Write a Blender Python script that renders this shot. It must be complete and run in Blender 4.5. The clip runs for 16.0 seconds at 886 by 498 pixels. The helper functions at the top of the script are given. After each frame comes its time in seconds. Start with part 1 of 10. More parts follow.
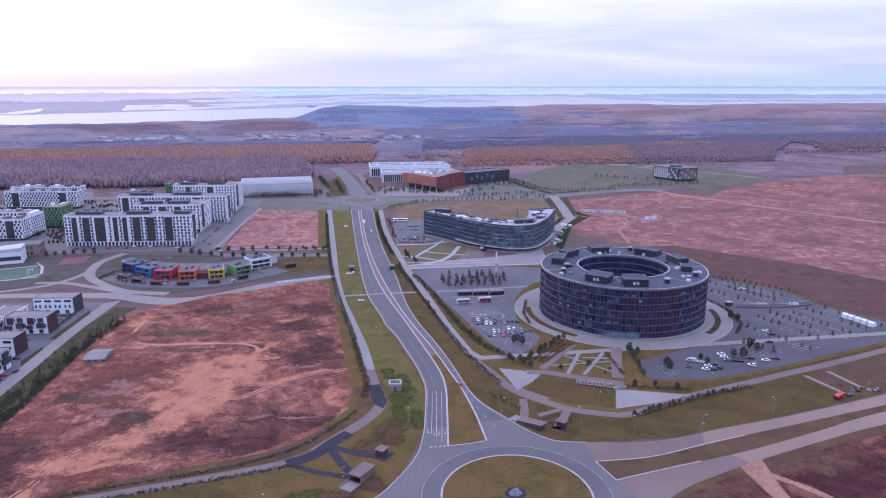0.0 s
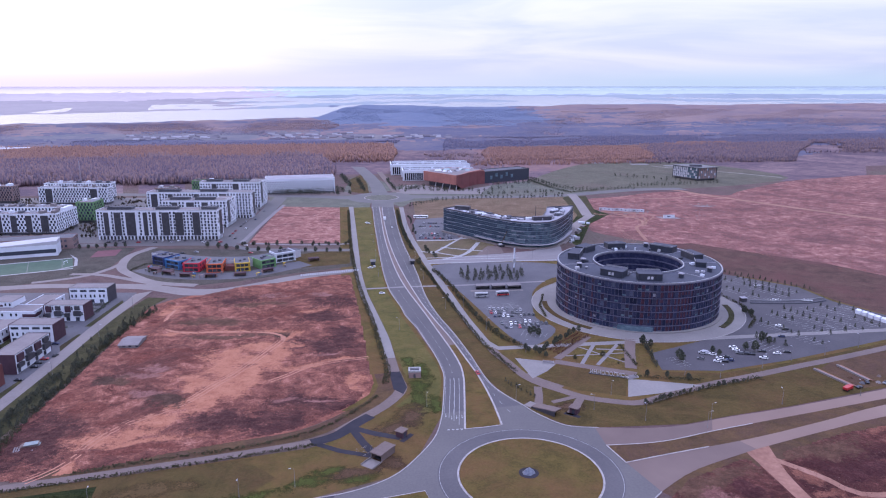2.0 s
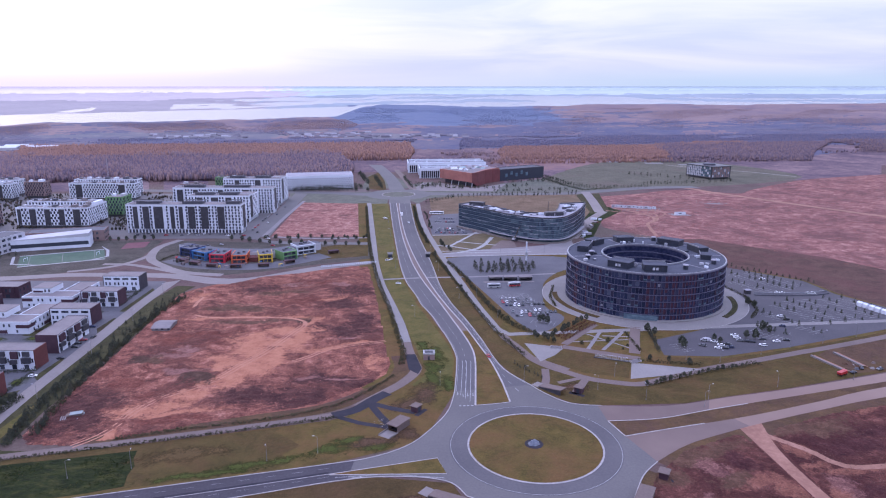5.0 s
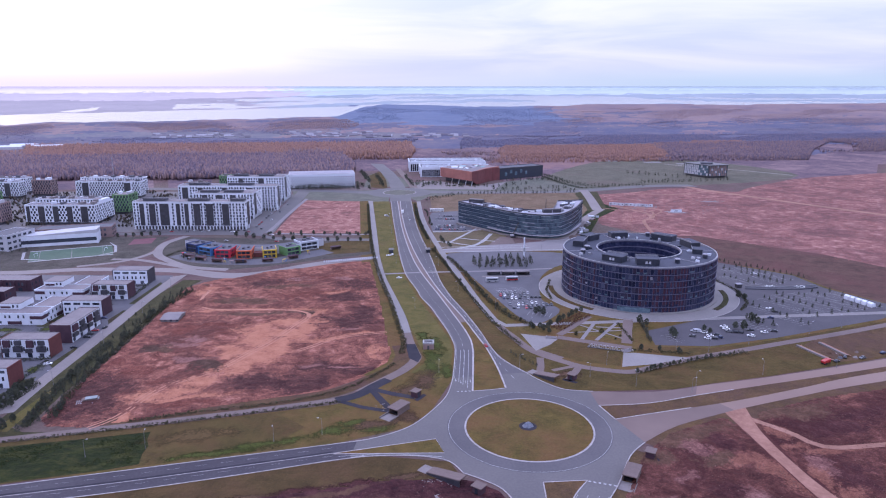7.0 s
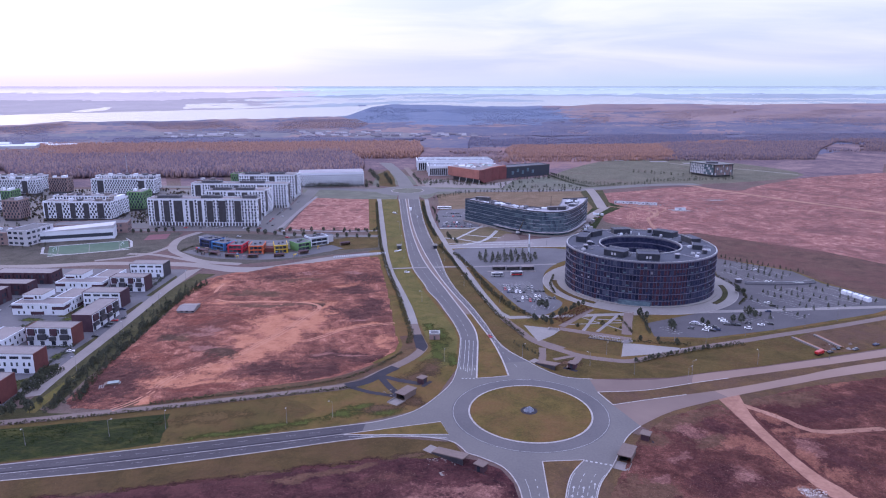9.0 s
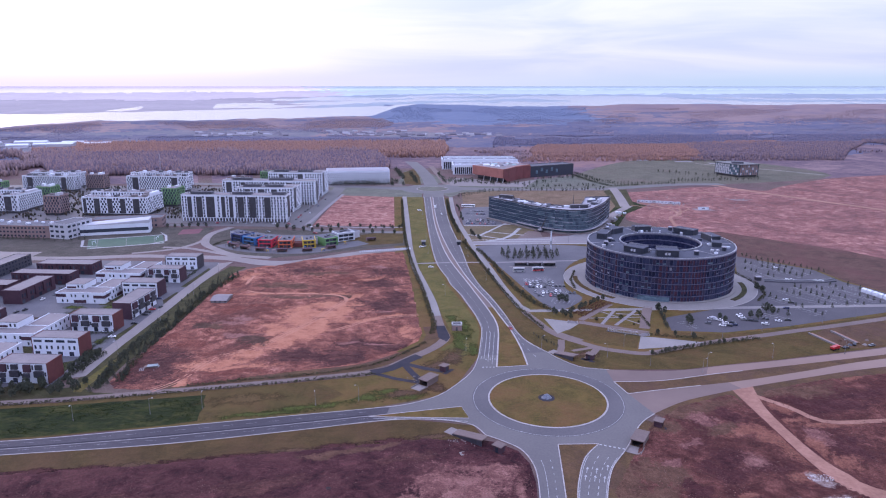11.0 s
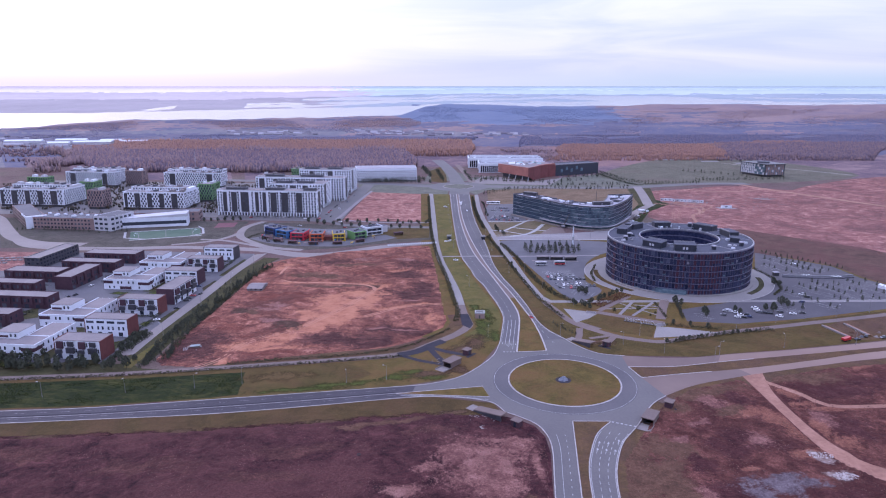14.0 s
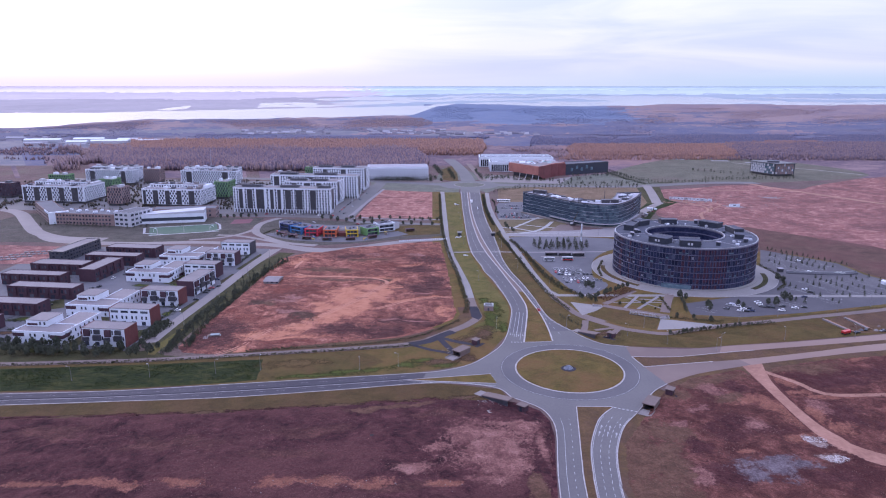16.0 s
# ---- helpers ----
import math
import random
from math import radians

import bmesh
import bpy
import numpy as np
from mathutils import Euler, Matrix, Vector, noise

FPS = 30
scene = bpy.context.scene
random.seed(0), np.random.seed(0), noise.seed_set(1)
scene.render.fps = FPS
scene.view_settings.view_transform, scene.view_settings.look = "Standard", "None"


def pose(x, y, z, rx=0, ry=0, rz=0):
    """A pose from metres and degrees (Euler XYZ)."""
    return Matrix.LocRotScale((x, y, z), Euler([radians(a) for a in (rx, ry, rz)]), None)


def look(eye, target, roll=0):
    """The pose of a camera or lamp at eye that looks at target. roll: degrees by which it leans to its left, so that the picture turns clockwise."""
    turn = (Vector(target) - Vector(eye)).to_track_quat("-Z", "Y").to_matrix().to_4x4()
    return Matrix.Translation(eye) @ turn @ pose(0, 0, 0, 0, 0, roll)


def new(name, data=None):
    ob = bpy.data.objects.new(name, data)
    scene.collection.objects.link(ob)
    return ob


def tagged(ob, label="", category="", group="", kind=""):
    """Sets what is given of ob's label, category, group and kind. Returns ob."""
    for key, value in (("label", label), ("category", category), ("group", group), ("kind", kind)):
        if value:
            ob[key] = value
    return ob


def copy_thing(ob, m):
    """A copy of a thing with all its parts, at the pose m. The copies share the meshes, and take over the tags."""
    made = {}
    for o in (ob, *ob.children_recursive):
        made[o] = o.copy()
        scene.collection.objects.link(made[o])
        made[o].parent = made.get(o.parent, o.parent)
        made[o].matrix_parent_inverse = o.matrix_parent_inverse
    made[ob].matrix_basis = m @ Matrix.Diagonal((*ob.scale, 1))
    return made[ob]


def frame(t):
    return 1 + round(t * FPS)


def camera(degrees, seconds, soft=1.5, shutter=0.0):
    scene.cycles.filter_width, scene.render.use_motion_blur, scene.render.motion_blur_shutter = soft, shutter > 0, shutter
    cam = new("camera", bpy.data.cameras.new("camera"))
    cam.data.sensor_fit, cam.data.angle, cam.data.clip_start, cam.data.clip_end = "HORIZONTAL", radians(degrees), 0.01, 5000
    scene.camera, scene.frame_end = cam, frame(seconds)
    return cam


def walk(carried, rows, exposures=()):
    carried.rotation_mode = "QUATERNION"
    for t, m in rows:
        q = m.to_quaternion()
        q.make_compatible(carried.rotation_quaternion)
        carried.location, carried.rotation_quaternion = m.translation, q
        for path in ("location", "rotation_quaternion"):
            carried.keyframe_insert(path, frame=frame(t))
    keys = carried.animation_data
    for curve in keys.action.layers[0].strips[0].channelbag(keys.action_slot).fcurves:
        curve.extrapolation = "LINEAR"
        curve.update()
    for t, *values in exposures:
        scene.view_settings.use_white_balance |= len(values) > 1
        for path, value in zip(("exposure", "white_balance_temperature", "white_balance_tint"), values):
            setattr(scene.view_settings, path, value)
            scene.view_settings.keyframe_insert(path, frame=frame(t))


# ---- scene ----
# ---- camera ----
cam = camera(66.0, 16.0, 1.1)
# seconds, x, y, z, turn to the right in degrees
WALK = [
    (0, -57.09, -197.53, 133.79, 9.33),
    (0.5, -57.53, -200.47, 133.63, 9.17),
    (1, -57.90, -203.50, 133.48, 8.78),
    (1.5, -58.23, -206.59, 133.35, 8.22),
    (2, -58.50, -209.75, 133.22, 7.62),
    (2.5, -58.74, -212.96, 133.11, 7.01),
    (3, -58.94, -216.21, 133.00, 6.41),
    (3.5, -59.11, -219.49, 132.91, 6.19),
    (4, -59.25, -222.81, 132.82, 6.18),
    (6.5, -59.71, -239.61, 132.48, 6.15),
    (7, -59.76, -242.98, 132.43, 6.07),
    (7.5, -59.82, -246.35, 132.38, 5.96),
    (8, -59.86, -249.71, 132.33, 5.92),
    (8.5, -59.91, -253.06, 132.29, 5.78),
    (9, -59.95, -256.39, 132.24, 5.36),
    (11.5, -60.11, -272.89, 132.04, 2.83),
    (12, -60.12, -276.16, 131.99, 2.50),
    (12.5, -60.13, -279.42, 131.94, 2.10),
    (13, -60.12, -282.68, 131.89, 1.72),
    (13.5, -60.10, -285.94, 131.83, 1.37),
    (14, -60.05, -289.20, 131.77, 0.98),
    (14.5, -59.98, -292.48, 131.70, 0.59),
    (15, -59.89, -295.76, 131.63, 0.18),
    (15.5, -59.76, -299.07, 131.55, 0.03),
    (16, -59.60, -302.40, 131.46, -0.00),
]
PITCH = 13.56
walk(cam, [(t, pose(x, y, z, 90 - PITCH, 0, -turn)) for t, x, y, z, turn in WALK],
     exposures=[(0.0, 0.1, 5660, 19), (16.0, 0.1, 5660, 19)])

# ---- sky and sun ----
SUN_AZ, SUN_EL = radians(-38), radians(16)      # from north (+y), to the left ahead
world = bpy.data.worlds.new("overcast_evening")
scene.world = world
world.use_nodes = True
wn, wl = world.node_tree.nodes, world.node_tree.links
wn.clear()


def wnode(kind, **values):
    n = wn.new(kind)
    for key, value in values.items():
        if key in n.inputs:
            n.inputs[key].default_value = value
    return n


w_coord = wnode("ShaderNodeTexCoord")
w_sky = wnode("ShaderNodeTexSky")
w_sky.sky_type, w_sky.sun_disc = "NISHITA", False
w_sky.sun_elevation, w_sky.sun_rotation = SUN_EL, SUN_AZ
w_sky.air_density, w_sky.dust_density, w_sky.ozone_density = 1.0, 2.5, 1.5
w_dim = wnode("ShaderNodeVectorMath")
w_dim.operation = "SCALE"
w_dim.inputs["Scale"].default_value = 0.10
# cloud deck: long soft streaks, brighter overhead and towards the hidden sun
w_map = wnode("ShaderNodeMapping")
w_map.inputs["Scale"].default_value = (1.4, 1.4, 13.0)
w_noise = wnode("ShaderNodeTexNoise", Scale=1.9, Detail=6.0, Roughness=0.52, Distortion=0.5)
w_ramp = wnode("ShaderNodeValToRGB")
w_ramp.color_ramp.elements[0].position, w_ramp.color_ramp.elements[0].color = 0.36, (0.70, 0.73, 0.86, 1)
w_ramp.color_ramp.elements[1].position, w_ramp.color_ramp.elements[1].color = 0.58, (0.90, 0.88, 0.92, 1)
w_dot = wnode("ShaderNodeVectorMath")
w_dot.operation = "DOT_PRODUCT"
w_dot.inputs[1].default_value = (math.sin(SUN_AZ) * math.cos(SUN_EL), math.cos(SUN_AZ) * math.cos(SUN_EL), math.sin(SUN_EL))
w_glow = wnode("ShaderNodeMapRange")
w_glow.inputs["From Min"].default_value, w_glow.inputs["From Max"].default_value = 0.72, 1.0
w_glow.inputs["To Min"].default_value, w_glow.inputs["To Max"].default_value = 0.0, 1.0
w_glowcol = wnode("ShaderNodeMix")
w_glowcol.data_type, w_glowcol.blend_type = "RGBA", "ADD"
w_glowcol.inputs[7].default_value = (0.34, 0.26, 0.22, 1)
w_sep = wnode("ShaderNodeSeparateXYZ")
w_high = wnode("ShaderNodeMapRange")
w_high.inputs["From Min"].default_value, w_high.inputs["From Max"].default_value = 0.02, 1.0
w_high.inputs["To Min"].default_value, w_high.inputs["To Max"].default_value = 1.0, 2.7
w_lift = wnode("ShaderNodeVectorMath")
w_lift.operation = "SCALE"
w_cover = wnode("ShaderNodeMix")
w_cover.data_type = "RGBA"
w_cover.inputs[0].default_value = 0.86
w_bg = wnode("ShaderNodeBackground", Strength=1.0)
w_out = wnode("ShaderNodeOutputWorld")
wl.new(w_coord.outputs["Generated"], w_map.inputs[0])
wl.new(w_map.outputs[0], w_noise.inputs["Vector"])
wl.new(w_noise.outputs[0], w_ramp.inputs[0])
wl.new(w_coord.outputs["Generated"], w_dot.inputs[0])
wl.new(w_coord.outputs["Generated"], w_sep.inputs[0])
wl.new(w_sep.outputs["Z"], w_high.inputs[0])
wl.new(w_dot.outputs["Value"], w_glow.inputs[0])
wl.new(w_glow.outputs[0], w_glowcol.inputs[0])
wl.new(w_ramp.outputs[0], w_glowcol.inputs[6])
wl.new(w_glowcol.outputs[2], w_lift.inputs[0])
wl.new(w_high.outputs[0], w_lift.inputs["Scale"])
wl.new(w_sky.outputs[0], w_dim.inputs[0])
wl.new(w_dim.outputs[0], w_cover.inputs[6])
wl.new(w_lift.outputs[0], w_cover.inputs[7])
# the thick cloud overhead is bluer than the bright rim of the sky
w_cool = wnode("ShaderNodeMapRange")
w_cool.inputs["From Min"].default_value, w_cool.inputs["From Max"].default_value = 0.12, 0.6
w_tone = wnode("ShaderNodeMix")
w_tone.data_type, w_tone.blend_type = "RGBA", "MULTIPLY"
w_tone.inputs[7].default_value = (0.94, 0.98, 1.20, 1)
wl.new(w_sep.outputs["Z"], w_cool.inputs[0])
wl.new(w_cool.outputs[0], w_tone.inputs[0])
wl.new(w_cover.outputs[2], w_tone.inputs[6])
# haze along the rim of the sky: pinkish towards the hidden sun, blue away from it
w_side = wnode("ShaderNodeMapRange")
w_side.inputs["From Min"].default_value, w_side.inputs["From Max"].default_value = -0.35, 0.45
w_haze = wnode("ShaderNodeMix")
w_haze.data_type = "RGBA"
w_haze.inputs[6].default_value, w_haze.inputs[7].default_value = (0.92, 0.80, 0.82, 1), (0.55, 0.655, 0.745, 1)
w_low = wnode("ShaderNodeMapRange")
w_low.interpolation_type = "SMOOTHSTEP"
w_low.inputs["From Min"].default_value, w_low.inputs["From Max"].default_value = 0.0, 0.032
w_low.inputs["To Min"].default_value, w_low.inputs["To Max"].default_value = 0.92, 0.0
w_rim = wnode("ShaderNodeMix")
w_rim.data_type = "RGBA"
wl.new(w_sep.outputs["X"], w_side.inputs[0])
wl.new(w_side.outputs[0], w_haze.inputs[0])
wl.new(w_sep.outputs["Z"], w_low.inputs[0])
wl.new(w_low.outputs[0], w_rim.inputs[0])
wl.new(w_tone.outputs[2], w_rim.inputs[6])
wl.new(w_haze.outputs[2], w_rim.inputs[7])
wl.new(w_rim.outputs[2], w_bg.inputs[0])
wl.new(w_bg.outputs[0], w_out.inputs[0])

sun_data = bpy.data.lights.new("sun", "SUN")
sun_data.energy, sun_data.angle, sun_data.color = 0.8, radians(20), (1.0, 0.84, 0.78)
sun = new("sun", sun_data)
sun.matrix_basis = look((0, 0, 0), (-math.sin(SUN_AZ), -math.cos(SUN_AZ), -math.tan(SUN_EL)))
sun.location = (0, 0, 400)


# ---- materials ----
def material(name, colours, scale=0.2, rough=0.85, metal=0.0, detail=6.0, bump=0.0, bump_scale=1.0, spread=(0.35, 0.65),
             big=0.0, each=0.0, spec=0.3, stretch=(1, 1, 1), turn=0.0, fine=0.0):
    """A surface in world metres: colours run along a noise of that scale; big: a second, larger noise; fine: speckle;
    each: variation from object to object."""
    m = bpy.data.materials.new(name)
    m.use_nodes = True
    nt, ln = m.node_tree.nodes, m.node_tree.links
    b = nt["Principled BSDF"]
    b.inputs["Roughness"].default_value, b.inputs["Metallic"].default_value = rough, metal
    b.inputs["Specular IOR Level"].default_value = spec
    geo = nt.new("ShaderNodeNewGeometry")
    mp = nt.new("ShaderNodeMapping")
    mp.inputs["Scale"].default_value = stretch
    mp.inputs["Rotation"].default_value = (0, 0, turn)
    ln.new(geo.outputs["Position"], mp.inputs[0])
    n1 = nt.new("ShaderNodeTexNoise")
    n1.inputs["Scale"].default_value, n1.inputs["Detail"].default_value = scale, detail
    n1.inputs["Roughness"].default_value = 0.62
    ln.new(mp.outputs[0], n1.inputs["Vector"])
    value = n1.outputs[0]
    if big:
        n2 = nt.new("ShaderNodeTexNoise")
        n2.inputs["Scale"].default_value, n2.inputs["Detail"].default_value = big, 5.0
        ln.new(mp.outputs[0], n2.inputs["Vector"])
        mx = nt.new("ShaderNodeMix")
        mx.inputs[0].default_value = 0.55
        ln.new(value, mx.inputs[2])
        ln.new(n2.outputs[0], mx.inputs[3])
        value = mx.outputs[0]
    if fine:
        n3 = nt.new("ShaderNodeTexNoise")
        n3.inputs["Scale"].default_value, n3.inputs["Detail"].default_value = fine, 3.0
        ln.new(mp.outputs[0], n3.inputs["Vector"])
        mx = nt.new("ShaderNodeMix")
        mx.inputs[0].default_value = 0.33
        ln.new(value, mx.inputs[2])
        ln.new(n3.outputs[0], mx.inputs[3])
        value = mx.outputs[0]
    if each:
        info = nt.new("ShaderNodeObjectInfo")
        add = nt.new("ShaderNodeMath")
        add.operation = "MULTIPLY_ADD"
        add.inputs[1].default_value = each
        ln.new(info.outputs["Random"], add.inputs[0])
        ln.new(value, add.inputs[2])
        value = add.outputs[0]
    ramp = nt.new("ShaderNodeValToRGB")
    el = ramp.color_ramp.elements
    while len(el) < len(colours):
        el.new(0.5)
    for k, c in enumerate(colours):
        el[k].position = spread[0] + (spread[1] - spread[0]) * k / max(1, len(colours) - 1)
        el[k].color = (*c, 1)
    ln.new(value, ramp.inputs[0])
    ln.new(ramp.outputs[0], b.inputs["Base Color"])
    if bump:
        nb = nt.new("ShaderNodeTexNoise")
        nb.inputs["Scale"].default_value, nb.inputs["Detail"].default_value = bump_scale, 5.0
        ln.new(mp.outputs[0], nb.inputs["Vector"])
        bp = nt.new("ShaderNodeBump")
        bp.inputs["Strength"].default_value, bp.inputs["Distance"].default_value = bump, 0.6 / bump_scale
        ln.new(nb.outputs[0], bp.inputs["Height"])
        ln.new(bp.outputs[0], b.inputs["Normal"])
    return m


def patched(name, ground_cols, patch_cols, scale, patch_scale, lo, hi, stretch=(1, 1, 1), turn=0.0, bump=0.9):
    """Rough ground with ragged patches of another kind lying on it."""
    m = bpy.data.materials.new(name)
    m.use_nodes = True
    nt, ln = m.node_tree.nodes, m.node_tree.links
    b = nt["Principled BSDF"]
    b.inputs["Roughness"].default_value, b.inputs["Specular IOR Level"].default_value = 0.95, 0.1
    geo, mp = nt.new("ShaderNodeNewGeometry"), nt.new("ShaderNodeMapping")
    mp.inputs["Scale"].default_value, mp.inputs["Rotation"].default_value = stretch, (0, 0, turn)
    ln.new(geo.outputs["Position"], mp.inputs[0])

    def tex(sc, detail, rough, dist=0.0):
        n = nt.new("ShaderNodeTexNoise")
        n.inputs["Scale"].default_value, n.inputs["Detail"].default_value, n.inputs["Roughness"].default_value, n.inputs["Distortion"].default_value = sc, detail, rough, dist
        ln.new(mp.outputs[0], n.inputs["Vector"])
        return n.outputs[0]

    def ramp(value, cols, a, z):
        r = nt.new("ShaderNodeValToRGB")
        el = r.color_ramp.elements
        while len(el) < len(cols):
            el.new(0.5)
        for k, c in enumerate(cols):
            el[k].position, el[k].color = a + (z - a) * k / max(1, len(cols) - 1), (*c, 1)
        ln.new(value, r.inputs[0])
        return r.outputs[0]

    coarse, grain = tex(scale, 12, 0.76, 0.5), tex(scale * 14, 8, 0.8)
    blend = nt.new("ShaderNodeMix")
    blend.inputs[0].default_value = 0.42
    ln.new(coarse, blend.inputs[2])
    ln.new(grain, blend.inputs[3])
    under = ramp(blend.outputs[0], ground_cols, 0.41, 0.59)
    over = ramp(tex(scale * 11, 8, 0.78), patch_cols, 0.38, 0.62)
    mask = ramp(tex(patch_scale, 14, 0.74, 0.5), [(0, 0, 0), (1, 1, 1)], lo, hi)
    mx = nt.new("ShaderNodeMix")
    mx.data_type = "RGBA"
    ln.new(mask, mx.inputs[0])
    ln.new(under, mx.inputs[6])
    ln.new(over, mx.inputs[7])
    ln.new(mx.outputs[2], b.inputs["Base Color"])
    bp = nt.new("ShaderNodeBump")
    bp.inputs["Strength"].default_value, bp.inputs["Distance"].default_value = bump, 1.2
    ln.new(tex(0.45, 6, 0.65), bp.inputs["Height"])
    ln.new(bp.outputs[0], b.inputs["Normal"])
    return m


def blotch(name, cols, edge=0.5):
    """A ragged-edged patch: fades out by noise towards the rim of its own disc."""
    m = patched(name, cols, cols, 0.12, 0.05, 0.4, 0.6)
    nt, ln = m.node_tree.nodes, m.node_tree.links
    b, out = nt["Principled BSDF"], nt["Material Output"]
    tc, grad, n = nt.new("ShaderNodeTexCoord"), nt.new("ShaderNodeVectorMath"), nt.new("ShaderNodeTexNoise")
    geo = nt.new("ShaderNodeNewGeometry")
    grad.operation = "LENGTH"
    ln.new(tc.outputs["Object"], grad.inputs[0])
    n.inputs["Scale"].default_value, n.inputs["Detail"].default_value, n.inputs["Roughness"].default_value = 0.16, 14, 0.82
    ln.new(geo.outputs["Position"], n.inputs["Vector"])
    add, ramp = nt.new("ShaderNodeMath"), nt.new("ShaderNodeMapRange")
    add.operation = "MULTIPLY_ADD"
    add.inputs[1].default_value = 4.2
    ln.new(n.outputs[0], add.inputs[0])
    sub = nt.new("ShaderNodeMath")
    sub.operation = "MULTIPLY"
    sub.inputs[1].default_value = -1.0
    ln.new(grad.outputs["Value"], sub.inputs[0])
    ln.new(sub.outputs[0], add.inputs[2])
    ramp.inputs["From Min"].default_value, ramp.inputs["From Max"].default_value = 1.15, 1.75
    ln.new(add.outputs[0], ramp.inputs[0])
    tr, mix = nt.new("ShaderNodeBsdfTransparent"), nt.new("ShaderNodeMixShader")
    ln.new(ramp.outputs[0], mix.inputs[0])
    ln.new(tr.outputs[0], mix.inputs[1])
    ln.new(b.outputs[0], mix.inputs[2])
    ln.new(mix.outputs[0], out.inputs[0])
    return m


def island_material(name, colours, rough=0.9):
    m = bpy.data.materials.new(name)
    m.use_nodes = True
    nt, ln = m.node_tree.nodes, m.node_tree.links
    b = nt["Principled BSDF"]
    b.inputs["Roughness"].default_value = rough
    b.inputs["Specular IOR Level"].default_value = 0.1
    geo, ramp = nt.new("ShaderNodeNewGeometry"), nt.new("ShaderNodeValToRGB")
    el = ramp.color_ramp.elements
    while len(el) < len(colours):
        el.new(0.5)
    for k, c in enumerate(colours):
        el[k].position, el[k].color = k / (len(colours) - 1), (*c, 1)
    ln.new(geo.outputs["Random Per Island"], ramp.inputs[0])
    ln.new(ramp.outputs[0], b.inputs["Base Color"])
    return m


def pane_material(name, colours):
    """Glass whose darkness varies from window to window."""
    m = island_material(name, colours, 0.12)
    nt, ln = m.node_tree.nodes, m.node_tree.links
    nt["Principled BSDF"].inputs["Specular IOR Level"].default_value = 0.6
    geo, ramp = nt["Geometry"], nt["Color Ramp"]
    info, total, part_of = nt.new("ShaderNodeObjectInfo"), nt.new("ShaderNodeMath"), nt.new("ShaderNodeMath")
    total.operation, part_of.operation = "ADD", "FRACT"
    ln.new(info.outputs["Random"], total.inputs[0])
    ln.new(geo.outputs["Random Per Island"], total.inputs[1])
    ln.new(total.outputs[0], part_of.inputs[0])
    ln.new(part_of.outputs[0], ramp.inputs[0])
    return m


def near(c, k=0.12):
    return [tuple(v * (1 - k) for v in c), tuple(min(1, v * (1 + k)) for v in c)]


M = {}
M["ground"] = patched("dry_grassland", [(0.078, 0.060, 0.056), (0.128, 0.096, 0.087), (0.18, 0.135, 0.118)], [(0.085, 0.078, 0.058), (0.135, 0.118, 0.086)], 0.05, 0.02, 0.5, 0.7)
M["meadow"] = patched("grey_green_meadow", [(0.074, 0.072, 0.056), (0.098, 0.092, 0.070), (0.125, 0.112, 0.086)], [(0.092, 0.074, 0.062), (0.135, 0.105, 0.088)], 0.03, 0.012, 0.52, 0.68)
M["scrub"] = patched("rough_grass", [(0.046, 0.0185, 0.016), (0.092, 0.037, 0.029), (0.134, 0.057, 0.043), (0.20, 0.094, 0.072)], [(0.034, 0.0120, 0.0130), (0.084, 0.028, 0.028)], 0.12, 0.026, 0.45, 0.57)
M["soil"] = patched("bare_red_soil", [(0.092, 0.035, 0.028), (0.185, 0.068, 0.049), (0.275, 0.112, 0.076), (0.42, 0.22, 0.16)], [(0.070, 0.030, 0.027), (0.150, 0.058, 0.046)], 0.07, 0.022, 0.49, 0.59)
M["soil_far"] = patched("bare_red_soil_patchy", [(0.102, 0.044, 0.044), (0.180, 0.081, 0.073), (0.250, 0.120, 0.106), (0.40, 0.235, 0.205)], [(0.084, 0.042, 0.043), (0.160, 0.075, 0.070)], 0.11, 0.02, 0.44, 0.62)
M["track"] = material("trodden_soil", [(0.167, 0.080, 0.059), (0.230, 0.115, 0.083), (0.304, 0.162, 0.122)], 0.12, bump=0.4, big=0.03, fine=0.6)
M["lawn"] = patched("autumn_lawn", [(0.049, 0.040, 0.013), (0.082, 0.061, 0.019), (0.114, 0.080, 0.026)], [(0.094, 0.053, 0.024), (0.130, 0.073, 0.031)], 0.10, 0.035, 0.43, 0.64, bump=0.5)
M["lawn_green"] = patched("green_lawn", [(0.008, 0.012, 0.005), (0.015, 0.022, 0.007), (0.030, 0.037, 0.009)], [(0.039, 0.043, 0.012), (0.067, 0.063, 0.020)], 0.16, 0.05, 0.50, 0.66, (1, 1.8, 1), 0.3, bump=0.8)
M["lawn_dry"] = patched("dry_lawn", [(0.041, 0.032, 0.012), (0.066, 0.048, 0.017), (0.090, 0.061, 0.023)], [(0.066, 0.037, 0.018), (0.104, 0.058, 0.027)], 0.07, 0.03, 0.46, 0.68, bump=0.5)
M["asphalt"] = material("asphalt", [(0.070, 0.065, 0.070), (0.092, 0.085, 0.089), (0.114, 0.105, 0.106), (0.140, 0.127, 0.122)], 0.045, bump=0.08, bump_scale=6, big=0.014, fine=1.2, spec=0.25, rough=0.75, spread=(0.28, 0.72))
